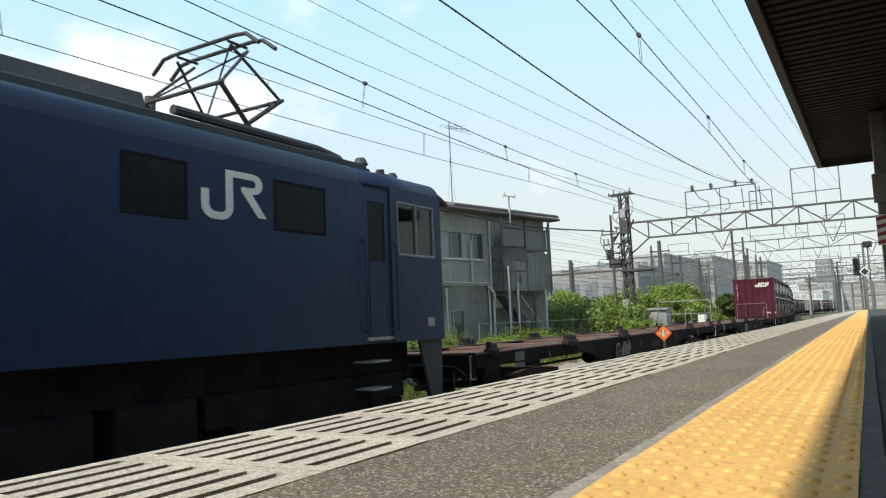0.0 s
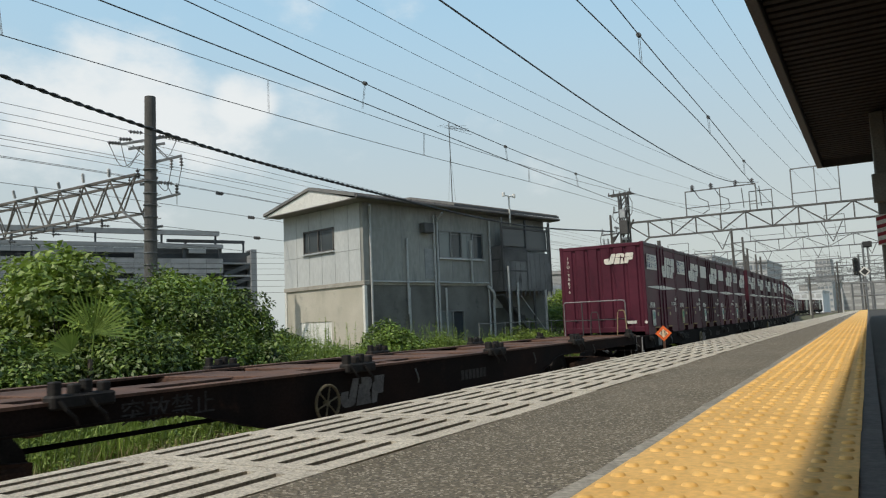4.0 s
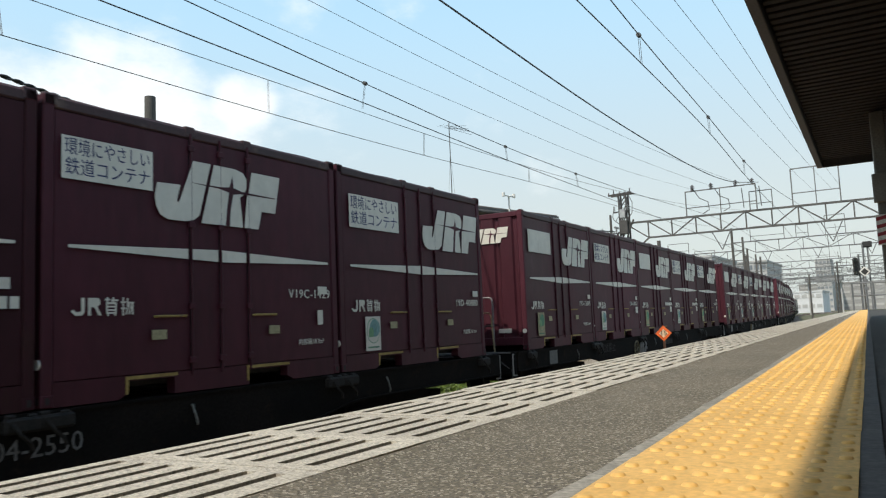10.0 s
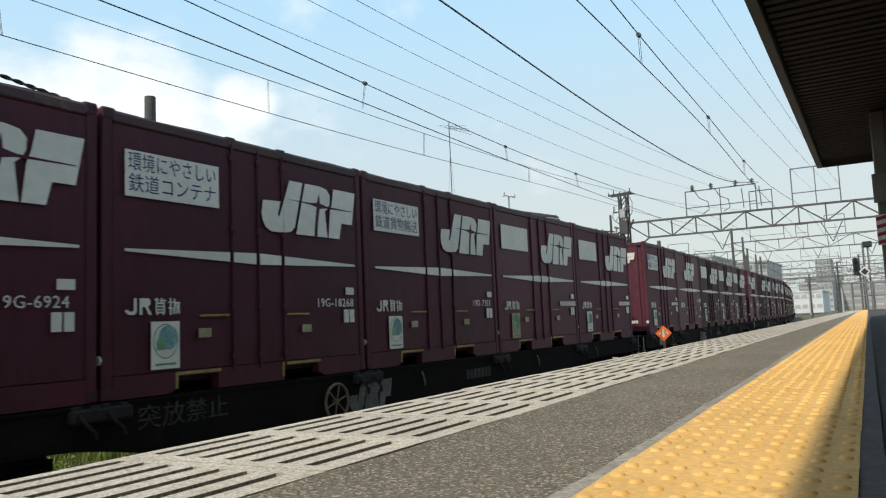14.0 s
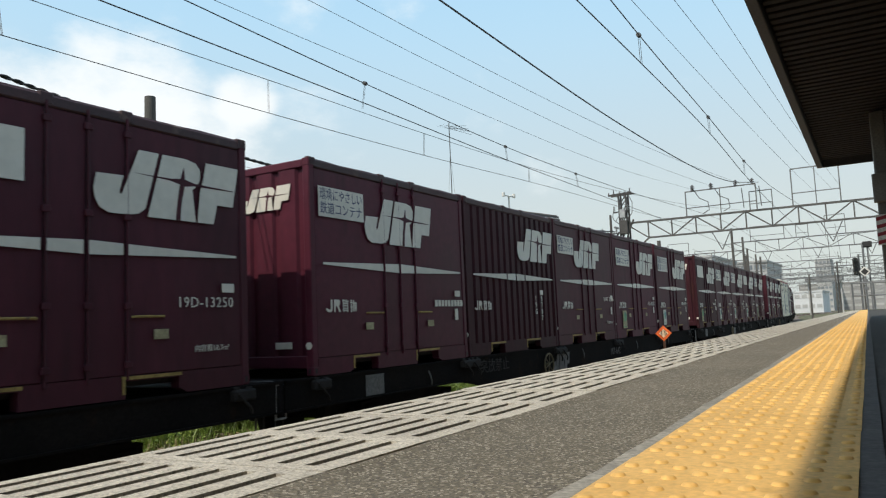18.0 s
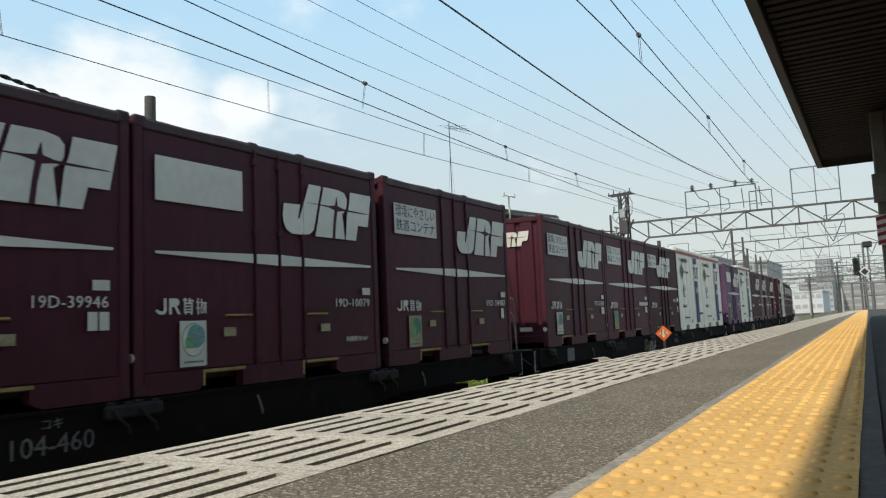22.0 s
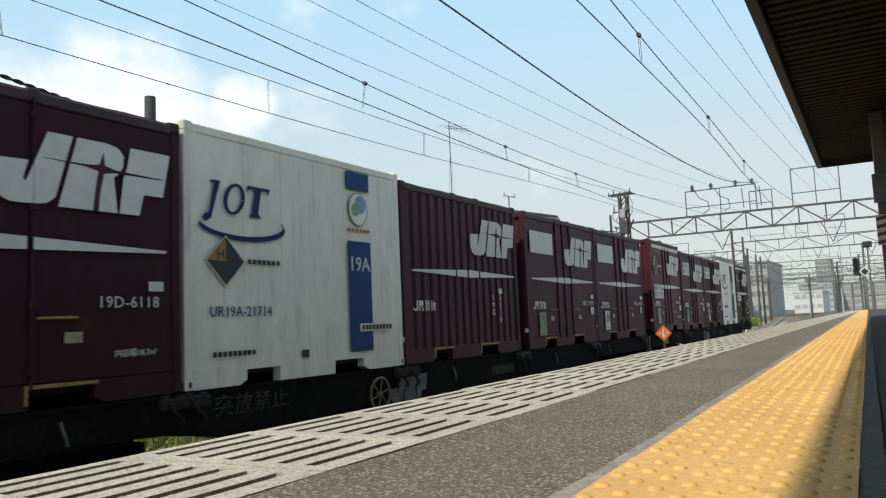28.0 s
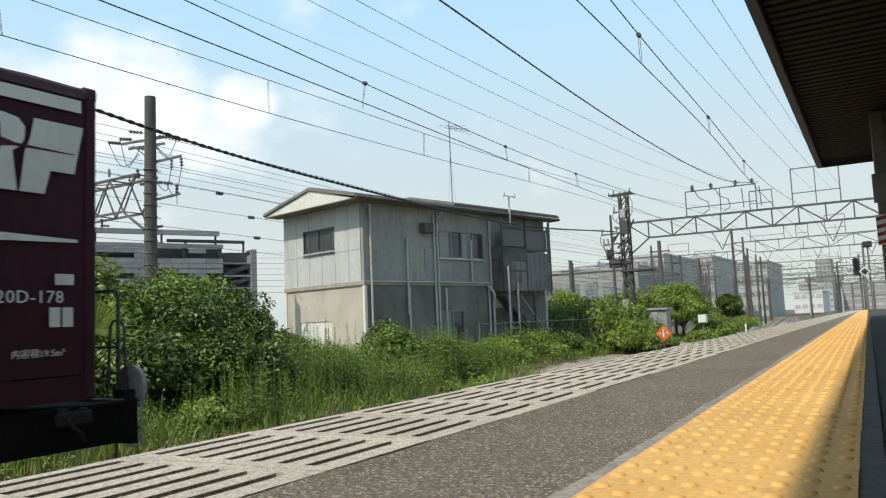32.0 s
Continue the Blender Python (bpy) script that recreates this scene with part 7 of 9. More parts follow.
    part("girder", g, GIRDER, t, "weathered grey lattice girder")
    g = Geo()
    yoke(g, (-8.15, 43.6, 7.0), 3.75, 1.45)
    part("feeder_frame", g, GALV, t)
    g = Geo()
    yoke(g, (-3.4, 44.2, 7.03), 2.3, 2.05, mid=True)
    part("feeder_frame", g, GALV, t)
    g = Geo()
    yoke(g, (-6.1, 43.9, 7.03), 1.15, 1.05, 0.05, mid=False)
    part("feeder_frame", g, GALV, t)
    insulators(t, [(-9.6, 43.5, 8.45), (-8.6, 43.6, 8.45), (-7.3, 43.6, 8.45), (-6.45, 43.7, 8.45)], 0.13, 0.34)
    for x in (-9.5, -8.4):
        part("jumper_cable", Geo().path([(x, 43.5, 8.45), (x + 0.25, 43.5, 8.0), (x + 0.7, 43.5, 7.75), (x + 0.75, 43.5, 7.3), (x + 0.4, 43.5, 7.1)], 0.025, 5), WIRE, t)
    for x in (-7.0, -6.1):
        part("jumper_cable", Geo().path([(x, 43.6, 8.3), (x + 0.06, 43.6, 7.2)], 0.025, 5), WIRE, t)
    for x in (-8.2, -2.75):
        # registration arms over each track
        g = Geo()
        yy = 43 + (x - xl) / (xr - xl) * 1.9
        g.bar((x - 0.55, yy, 6.05), (x - 0.05, yy, 5.0), 0.05, 0.05)
        g.bar((x + 0.45, yy, 6.05), (x - 0.05, yy, 5.0), 0.05, 0.05)
        g.bar((x - 0.05, yy, 5.25), (x + 1.9, yy, 5.35), 0.035, 0.035)
        part("registration_arm", g, GALV, t)
    g = Geo()
    for dx in (-0.15, 0.15):
        g.bar((xr + dx, yr, -0.2), (xr + dx, yr, 8.6), 0.1, 0.1)
    part("far_column", g, STEEL_DARK, t)


def plain_gantry(y, xl, xr, zt, depth, n, yokes=()):
    t = thing("catenary_gantry", "slender grey lattice catenary portal", "gantry", "catenary portals down the line")
    for x in (xl, xr):
        part("column", Geo().tube((x, y, -0.3), (x, y, zt + 1.4), 0.14, 10, 0.11), POLE_CONCRETE, t)
    g = Geo()
    truss(g, (xl, y, zt), (xr, y, zt), depth, n, 0.10, 0.06)
    part("girder", g, GALV, t)
    for x, w, hh in yokes:
        g = Geo()
        yoke(g, (x, y, zt), w, hh, 0.06, mid=w > 4)
        part("feeder_frame", g, GALV, t)
    g = Geo()
    k = int((xr - xl) / 4.2)
    for i in range(k):
        x = xl + 3 + i * 4.2
        g.bar((x - 0.4, y, zt - depth), (x, y, zt - depth - 0.9), 0.05, 0.05)
        g.bar((x + 0.4, y, zt - depth), (x, y, zt - depth - 0.9), 0.05, 0.05)
        g.bar((x, y, 5.4), (x + 1.8, y, 5.5), 0.04, 0.04)
    part("registration_arm", g, GALV, t)


def string_insulator(parent, a, way, n=4, r=0.075, step=0.11, mat=None):
    """A chain of porcelain discs that runs from a along a direction, with its end fittings."""
    a, way = Vector(a), Vector(way).normalized()
    g = Geo().tube(a, a + way * step * (n + 0.6), 0.016, 5)
    for k in range(n):
        c = a + way * step * (k + 0.35)
        g.tube(c, c + way * step * 0.5, r * 0.55, 8, r)
        g.tube(c + way * step * 0.5, c + way * step * 0.62, r, 8, r * 0.5)
    return part("insulator", g, mat or INSULATOR_DARK, parent)


POLE_X, POLE_Y = -22.2, 17.05
ACROSS = Vector((0.80, 0.60, 0.0))


def left_pole():
    """The tall concrete pole behind the bushes with cross-arms and its long truss."""
    t = thing("concrete_pole", "tall weathered concrete line pole with insulated cross-arms", "pole")
    x, y = POLE_X, POLE_Y
    foot = Vector((x, y, 0))

    def at(a, z):
        return foot + ACROSS * a + Vector((0, 0, z))
    part("shaft", Geo().tube((x, y, -0.3), (x, y, 10.05), 0.24, 16, 0.19), POLE_CONCRETE, t)
    for a, za, b, zb in ((-1.02, 8.35, 0.68, 8.62), (-0.75, 8.18, 0.5, 8.36), (0.2, 7.70, 1.08, 7.90), (0.2, 6.35, 1.02, 6.54), (-0.36, 6.9, 0.36, 6.95), (-0.30, 5.35, 0.42, 5.40)):
        part("cross_arm", Geo().bar(at(a, za), at(b, zb), 0.07, 0.08), GALV, t)
    part("arm_brace", Geo().bar(at(0.1, 8.35), at(0.62, 7.82), 0.04, 0.04), GALV, t)
    part("arm_brace", Geo().bar(at(-0.15, 7.9), at(-0.6, 8.3), 0.04, 0.04), GALV, t)
    for a, z, w in ((-1.0, 8.38, (-0.9, -0.45, 0.15)), (-0.62, 8.52, (-0.9, -0.45, 0.10)), (-0.45, 8.22, (0.8, 0.6, -0.18)), (0.60, 8.60, (0.75, 0.6, -0.30)), (-0.25, 8.75, (-0.8, -0.6, 0.12)),
                    (0.72, 7.80, (0, 0, -1)), (1.05, 7.86, (0.05, 0.03, -1)), (0.30, 6.96, (0.8, 0.6, -0.12)), (0.90, 6.52, (0, 0, 1)), (-0.40, 7.1, (-0.2, 0, 1)), (0.25, 8.62, (0.8, 0.6, -0.05))):
        string_insulator(t, at(a, z), w, 4 if abs(w[2]) < 0.5 else 3)
    for a0, z0, a1, z1, dip in ((-1.45, 8.45, -0.35, 8.0, 0.45), (-1.05, 8.55, -0.4, 8.1, 0.55), (0.9, 8.45, 0.2, 8.2, 0.35), (1.08, 7.5, 0.5, 7.0, 0.55), (0.72, 7.45, 0.25, 6.9, 0.25), (0.9, 6.9, 0.9, 6.3, 0.12)):
        m = at((a0 + a1) / 2, min(z0, z1) - dip)
        part("jumper_cable", Geo().path(smooth_points([at(a0, z0), m, at(a1, z1)], 5), 0.014, 5), WIRE, t)
    for i in range(11):
        z = 3.2 + i * 0.42
        part("pole_band", Geo().tube((x, y, z), (x, y, z + 0.03), 0.25, 12), GALV, t)
    for i in range(9):
        z = 4.4 + i * 0.42
        part("step_bolt", Geo().tube(at(0.2, z), at(0.36, z + 0.02), 0.012, 5), STEEL_DARK, t)
    # long box girder of angle iron towards the far side of the yard
    b = thing("lattice_beam", "weathered steel box lattice beam carrying insulators over the yard", "lattice beam")
    ax = Vector((-0.9998, 0.016, 0))
    side = Vector((0.016, 0.9998, 0)) * 0.42
    n = 17
    top = [Vector((x, y, 7.22)) + ax * (0.2 + i * 1.55) for i in range(n + 1)]
    low = [p + Vector((0, 0, -1.22)) + ax * 0.78 for p in top]
    for d in (-1, 1):
        g = Geo()
        g.bar(top[0] + side * d, top[-1] + side * d, 0.085, 0.085)
        g.bar(low[0] + side * d * 0.9, low[-1] + side * d * 0.9, 0.075, 0.075)
        part("chord", g, BEAM_STEEL, b)
        g = Geo()
        for i in range(n):
            g.bar(top[i] + side * d, low[i] + side * d * 0.9, 0.045, 0.045)
            g.bar(low[i] + side * d * 0.9, top[i + 1] + side * d, 0.045, 0.045)
        part("lacing", g, BEAM_STEEL, b)
    g = Geo()
    for i in range(n):
        s = 1 if i % 2 else -1
        g.bar(top[i] + side * s, top[i + 1] - side * s, 0.035, 0.035)
        g.bar(low[i] + side * s, low[i] - side * s, 0.035, 0.035)
        g.bar(top[i] + side, top[i] - side, 0.045, 0.045)
    part("lacing", g, BEAM_STEEL, b)
    for d in (-1, 1):
        part("knee_brace", Geo().bar(low[0] + side * d, Vector((x, y, 5.1)), 0.075, 0.075), GALV, b)
    for i in range(1, 13):
        string_insulator(b, top[i] + Vector((0.1, -0.5, 0.10)), (0.75, -0.55, 0.18 + 0.10 * (i % 3)), 5, 0.062, 0.11, INSULATOR)
        if i % 2:
            string_insulator(b, top[i] + Vector((0, 0.4, 0.05)), (0.1, 0, 1), 2, 0.055)
        string_insulator(b, low[i] + Vector((0, -0.2, -0.05)), (0.05, 0, -1), 3, 0.055)
        string_insulator(b, low[i] + Vector((0.2, -0.4, -0.35)), (0.9, 0.35, -0.12), 3, 0.05)


BEAM_STEEL = surf("beam_steel", (0.085, 0.078, 0.070), (0.14, 0.13, 0.118), 2, 0.75, 0.1, c3=(0.10, 0.06, 0.045))


WIRES = [
    # name, radius, points
    ("contact_wire", 0.0085, [(-6.9, -12, 5.2), (-7.09, 4.8, 5.2), (-7.19, 9.78, 5.2), (-7.35, 15.03, 5.2), (-7.4, 19.6, 5.2), (-8.1, 43.5, 5.25), (-10.5, 85, 5.25)]),
    ("messenger_wire", 0.0085, [(-7.3, -12, 7.0), (-7.31, 5.7, 5.75), (-7.33, 10.4, 5.60), (-7.45, 15.6, 5.55), (-7.5, 20.5, 5.62), (-8.1, 43.6, 6.6), (-10.5, 85, 6.6)]),
    ("contact_wire", 0.0065, [(-9.2, -12, 5.2), (-8.83, 4.7, 5.2), (-8.75, 9.04, 5.2), (-8.51, 13.45, 5.2), (-8.1, 17.99, 5.2), (-7.6, 30, 5.3), (-6.8, 43.5, 5.9)]),
    ("messenger_wire", 0.006, [(-9.6, -12, 6.6), (-9.0, 5.11, 5.84), (-8.75, 9.1, 5.77), (-8.45, 13.5, 5.66), (-8.1, 18.2, 5.60), (-7.5, 30, 6.0), (-6.8, 43.5, 7.0)]),
    ("contact_wire", 0.0085, [(-2.35, -12, 5.2), (-2.88, 7.97, 5.2), (-2.92, 10.54, 5.2), (-3.04, 15.68, 5.2), (-3.31, 21.3, 5.2), (-3.9, 44, 5.25), (-5.2, 85, 5.25)]),
    ("messenger_wire", 0.0085, [(-2.5, -12, 7.0), (-2.90, 9.3, 5.68), (-2.93, 10.7, 5.63), (-3.06, 15.9, 5.55), (-3.3, 21.4, 5.58), (-3.9, 44, 6.7), (-5.2, 85, 6.7)]),
    ("feeder_cable", 0.017, [(-5.9, -12, 7.6), (-5.97, 10.11, 6.8), (-6.16, 20.24, 6.8), (-6.05, 33.7, 7.2), (-6.1, 43.6, 8.5)]),
    ("feeder_cable", 0.0055, [(-10.2, -12, 8.2), (-10.01, 9.03, 7.5), (-9.7, 14.9, 7.4), (-9.6, 28, 7.6), (-9.5, 43.6, 8.5)]),
    ("feeder_cable", 0.0055, [(-8.75, -12, 8.2), (-8.68, 10.03, 7.5), (-8.5, 25, 7.6), (-8.4, 43.6, 8.5)]),
    ("feeder_cable", 0.0055, [(-8.1, -12, 8.2), (-7.99, 10.55, 7.5), (-7.5, 25, 7.6), (-7.0, 43.6, 8.5)]),
    ("feeder_cable", 0.0055, [(-4.0, -12, 7.9), (-3.86, 13.65, 7.5), (-3.58, 33.4, 7.5), (-3.5, 44.4, 7.8)]),
    ("feeder_cable", 0.0055, [(-3.4, -12, 7.9), (-3.19, 14.15, 7.5), (-2.81, 34.1, 7.5), (-2.65, 44.4, 7.8)]),
    ("feeder_cable", 0.0055, [(-2.8, -12, 7.9), (-2.59, 14.6, 7.5), (-2.45, 27.5, 7.5), (-2.2, 44.4, 7.8)]),
    ("hanging_cable", 0.024, [(-9.5, -12, 9.0), (-14.12, 7.52, 6.59), (-14.0, 10.7, 6.20), (-14.0, 19.8, 5.80), (-14.0, 28.3, 5.70), (-14.0, 42.73, 6.5)]),
]


def smooth_points(pts, n=8):
    """A curve through the points."""
    out = []
    P = [Vector(p) for p in pts]
    P = [P[0] * 2 - P[1]] + P + [P[-1] * 2 - P[-2]]
    for i in range(1, len(P) - 2):
        a, b, c, d = P[i - 1:i + 3]
        for k in range(n):
            t = k / n
            # non-uniform spacing is handled by weighting the tangents
            l0, l1, l2 = (b - a).length, (c - b).length, (d - c).length
            m1 = ((b - a) / l0 * l1 + (c - b) / l1 * l0) / (l0 + l1) * l1
            m2 = ((c - b) / l1 * l2 + (d - c) / l2 * l1) / (l1 + l2) * l1
            out.append(b * (2 * t ** 3 - 3 * t ** 2 + 1) + m1 * (t ** 3 - 2 * t ** 2 + t) + c * (-2 * t ** 3 + 3 * t ** 2) + m2 * (t ** 3 - t ** 2))
    out.append(P[-2])
    return out


def wires():
    for name, r, pts in WIRES:
        lab = {"contact_wire": "dark copper overhead contact wire", "messenger_wire": "dark overhead messenger wire with droppers", "feeder_cable": "thin overhead feeder wire", "hanging_cable": "thick black twisted overhead cable"}[name]
        if name == "hanging_cable":
            # two strands twisted round each other
            fine, g = smooth_points(pts, 150), Geo()
            run = np.concatenate([[0], np.cumsum([(b - a).length for a, b in zip(fine, fine[1:])])])
            for turn in (0.0, math.pi):
                g.path([p + Vector((math.cos(turn + 13.0 * q), 0, math.sin(turn + 13.0 * q))) * 0.022 for p, q in zip(fine, run)], r, 5)
        else:
            g = Geo().path(smooth_points(pts), r, 5)
        o = part(name, g, CABLE_BLACK if name == "hanging_cable" else WIRE, label=lab)
        tagged(o, category="wire", group="overhead wires")
    for k, (xa, ya, za, xb, zb, ball) in enumerate(((-7.40, 9.85, 5.2, -7.33, 5.62, 1), (-7.42, 15.3, 5.2, -7.45, 5.55, 1), (-7.45, 19.8, 5.2, -7.5, 5.6, 1), (-2.92, 10.62, 5.2, -2.93, 5.63, 1), (-3.05, 15.8, 5.2, -3.06, 5.55, 1), (-3.31, 21.3, 5.2, -3.3, 5.58, 1),
                                                    (-8.75, 9.05, 5.2, -8.75, 5.76, 0), (-8.50, 13.45, 5.2, -8.48, 5.66, 0), (-8.12, 18.0, 5.2, -8.12, 5.6, 0), (-8.83, 4.72, 5.2, -9.0, 6.02, 0))):
        d = thing("dropper", "thin dropper loop between overhead wires", "dropper", "droppers")
        part("loop", Geo().tube((xb - 0.012, ya, zb), (xa - 0.012, ya, za), 0.004, 4).tube((xb + 0.012, ya, zb), (xa + 0.012, ya, za), 0.004, 4), WIRE, d)
        if ball:
            part("clamp", Geo().tube((xb, ya - 0.03, zb), (xb, ya + 0.03, zb), 0.034, 10), WIRE, d)


def yard_wires():
    """Thin lines of the far yard: the ones on the tall pole run beside the track, the rest fan out behind."""
    g = Geo()
    foot = Vector((POLE_X, POLE_Y, 0))
    lines = ((-1.4, 8.45), (-1.05, 8.6), (0.95, 8.42), (1.06, 7.45), (0.72, 7.42), (0.72, 6.92), (0.9, 6.85), (0.4, 6.2), (0.4, 5.4), (-0.4, 7.45), (-0.3, 4.9))
    for k, (a, z) in enumerate(lines):
        p = foot + ACROSS * a
        g.path(smooth_points([(p.x + 1.0, -26, z + 0.5), (p.x + 0.3, p.y - 16, z - 0.16), (p.x, p.y, z), (p.x - 0.4, p.y + 18, z - 0.25), (p.x - 1.0, p.y + 42, z + 0.1), (p.x - 2.6, p.y + 90, z + 0.1)], 5), 0.0085, 4)
    for k in range(8):
        z = 3.1 + 0.42 * k
        g.path(smooth_points([(-62, 10 + k, z + 1.6), (-44, 24 + k, z + 1.1), (-30, 44 + k, z + 0.9), (-27, 75, z + 0.8), (-30, 130, z + 0.8)], 4), 0.010, 4)
    o = part("yard_wires", g, WIRE, label="thin wires over the far yard")
    tagged(o, category="wires", kind="stuff")
    g = Geo()
    for a, z, ys in ((0.4, 6.2, (21.5, 24.2, 27.0)), (0.4, 5.4, (21.8, 24.6, 27.4)), (0.9, 6.85, (19.5,))):
        p = foot + ACROSS * a
        for y in ys:
            zz = z - 0.22 * (y - POLE_Y) / 18
            for k in range(3):
                g.tube((p.x - 0.1, y + k * 0.11, zz), (p.x - 0.1, y + k * 0.11 + 0.07, zz), 0.075, 8, 0.045)
    tagged(part("wire_insulators", g, INSULATOR_DARK, label="small dark insulators strung on the yard wires"), category="insulators", kind="stuff")


# ---- sign, cabinets, canopy, fence ----
def speed_sign():
    s = thing("speed_sign", "orange diamond speed restriction sign on a post", "sign")
    x, y, z = -4.8, 17.7, 1.13
    part("post", Geo().tube((x, y + 0.03, -0.25), (x, y + 0.03, z + 0.05), 0.03, 8), RAIL_RUST, s)
    r = 0.185
    rot = Matrix.Translation((x, y, z)) @ pose(0, 0, 0, 0, 0, 14)
    g = Geo().prism([(-r, 0), (0, -r), (r, 0), (0, r)], -0.006, 0.006, "y")
    part("board", g.move(rot), SIGN_ORANGE, s)
    q = r * 0.56
    part("inner_diamond", Geo().prism([(-q, 0), (0, -q), (q, 0), (0, q)], -0.010, -0.0065, "y").move(rot), SIGN_YELLOW, s)
    lettering("15", 0.115, rot @ on_end(0, 0.0, -0.013), MARK_BLACK, "lettering", s)


def canopy():
    c = thing("platform_canopy", "dark-bottomed platform canopy with grey fascia", "canopy", kind="structure", m=PLAT @ pose(0, 7, 0) @ pose(0, 0, 0, 0, 0, -0.5) @ pose(0, -7, 0))
    z = 4.22
    # the unseen right part is drawn wide to cut sky light on the train
    xe, xr = -0.70, 6.2
    y0, y1 = -9.0, 15.95
    part("fascia", Geo().bbox(xe, xe + 0.10, y0, y1, z, z + 0.22, 0.01), CANOPY_EDGE, c)
    part("fascia", Geo().bbox(xe + 0.10, xr, y1 - 0.04, y1, z + 0.0, z + 0.22, 0.01), CANOPY_EDGE, c)
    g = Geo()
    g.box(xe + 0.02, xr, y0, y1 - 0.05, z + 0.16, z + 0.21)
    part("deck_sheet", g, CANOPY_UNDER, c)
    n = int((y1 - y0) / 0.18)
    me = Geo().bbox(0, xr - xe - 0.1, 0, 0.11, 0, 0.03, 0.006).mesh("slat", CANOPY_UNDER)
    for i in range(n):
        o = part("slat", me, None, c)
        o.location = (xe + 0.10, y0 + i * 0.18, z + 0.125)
    part("beam", Geo().box(0.42, 0.58, y0, y1 - 0.1, z - 0.16, z + 0.12), STEEL_DARK, c)
    k = thing("canopy_column", "steel canopy column with hazard-striped board", "column", m=pose(0, 0, 0, 0, 0, 1.95))
    part("shaft", Geo().bbox(0.245, 0.42, 12.2, 12.4, PLAT_Z, z + 0.1, 0.015), STEEL_POST, k)
    bd = part("board", Geo().bbox(0.20, 0.44, 12.15, 12.18, PLAT_Z + 1.05, PLAT_Z + 1.48, 0.004), HOUSE_TRIM, k, "red and white striped board")
    for i in range(4):
        zz = PLAT_Z + 1.06 + i * 0.11
        part("stripe", Geo().prism([(0.205, zz), (0.435, zz + 0.05), (0.435, zz + 0.10), (0.205, zz + 0.05)], 12.144, 12.149, "y"), MARK_RED, bd)
    # unseen wall, added to keep side light off walkway and canopy underside
    hall = thing("wall_station", "plain dark unseen wall added to darken the platform under the canopy", "wall", kind="structure", m=PLAT)
    part("wall", Geo().box(3.2, 3.4, -9.0, 12.0, PLAT_Z - 0.02, z + 0.10), STEEL_POST, hall)
    part("louvre_box", Geo().bbox(0.20, 0.45, 12.05, 12.19, PLAT_Z + 1.65, PLAT_Z + 2.05, 0.01), STEEL_POST, k)


STEEL_POST = surf("column_paint", (0.12, 0.11, 0.09), (0.17, 0.155, 0.13), 2, 0.6)


def platform_fence():
    # unseen wall, added to cut low sky light on the container sides
    w = thing("station_wall", "plain grey unseen wall added to dim the train side", "wall", kind="structure", m=PLAT.copy())
    part("wall_panel", Geo().box(6.0, 6.2, -9.0, 15.9, PLAT_Z - 0.003, 4.2), CONCRETE, w)
    f = thing("platform_fence", "galvanised pipe fence across the platform end", "fence", m=PLAT.copy())
    y = 41.5
    for x in (-0.59, 0.3, 1.6, 3.0):
        part("post", Geo().tube((x, y, PLAT_Z), (x, y, PLAT_Z + 1.32), 0.04, 8), GALV, f)
    for z in (0.70, 1.30):
        part("rail", Geo().tube((-0.65, y, PLAT_Z + z), (3.0, y, PLAT_Z + z), 0.035, 8), GALV, f)
    s = thing("starting_signal", "black railway colour-light signal on a grey post", "signal", m=pose(-1.9, 44.6, 0))
    part("mast", Geo().tube((0.16, 0.12, -0.2), (0.16, 0.12, 4.25), 0.05, 8), GALV, s)
    n = 8
    oval = [(0.13 * math.cos(math.pi * k / n), 3.95 + 0.13 * math.sin(math.pi * k / n)) for k in range(n + 1)] + [(-0.13 * math.cos(math.pi * k / n), 3.27 - 0.13 * math.sin(math.pi * k / n)) for k in range(n + 1)]
    part("head", Geo().prism(oval, -0.06, 0.06, "y"), MARK_BLACK, s)
    for z in (3.28, 3.6, 3.92):
        hood = part("lamp_hood", Geo().tube((0, -0.06, z), (0, -0.22, z), 0.075, 12, caps=False), MARK_BLACK, s)
        part("lens", Geo().tube((0, -0.075, z), (0, -0.06, z), 0.065, 12), SIGNAL_GLASS if z > 3.3 else HOUSE_TRIM, hood)
    d = thing("marker_board", "white diamond marker board with black centre on a post", "sign", m=pose(-1.49, 44.0, 0))
    part("post", Geo().tube((0, 0.06, -0.2), (0, 0.06, 4.7), 0.045, 8), GALV, d)
    for q, y, mat, name in ((0.26, -0.01, HOUSE_TRIM, "board"), (0.18, -0.02, MARK_BLACK, "board_face")):
        part(name, Geo().prism([(-q, 3.30), (0, 3.30 - q), (q, 3.30), (0, 3.30 + q)], y, y + 0.008, "y"), mat, d)
    for z in (2.75, 2.35):
        part("clamp_box", Geo().bbox(-0.1, 0.1, -0.02, 0.12, z, z + 0.16, 0.02), GALV, d)
    c = thing("camera_housing", "dark box on a bracket over the platform end", "box", m=pose(-1.28, 44.3, 0))
    part("case", Geo().bbox(-0.22, 0.22, -0.2, 0.2, 4.55, 4.85, 0.04), MARK_BLACK, c)
    part("bracket", Geo().box(-0.04, 0.04, -0.04, 0.04, -0.2, 4.55), GALV, c)


SIGNAL_GLASS = glassy("signal_lens", (0.03, 0.05, 0.04), 0.1)


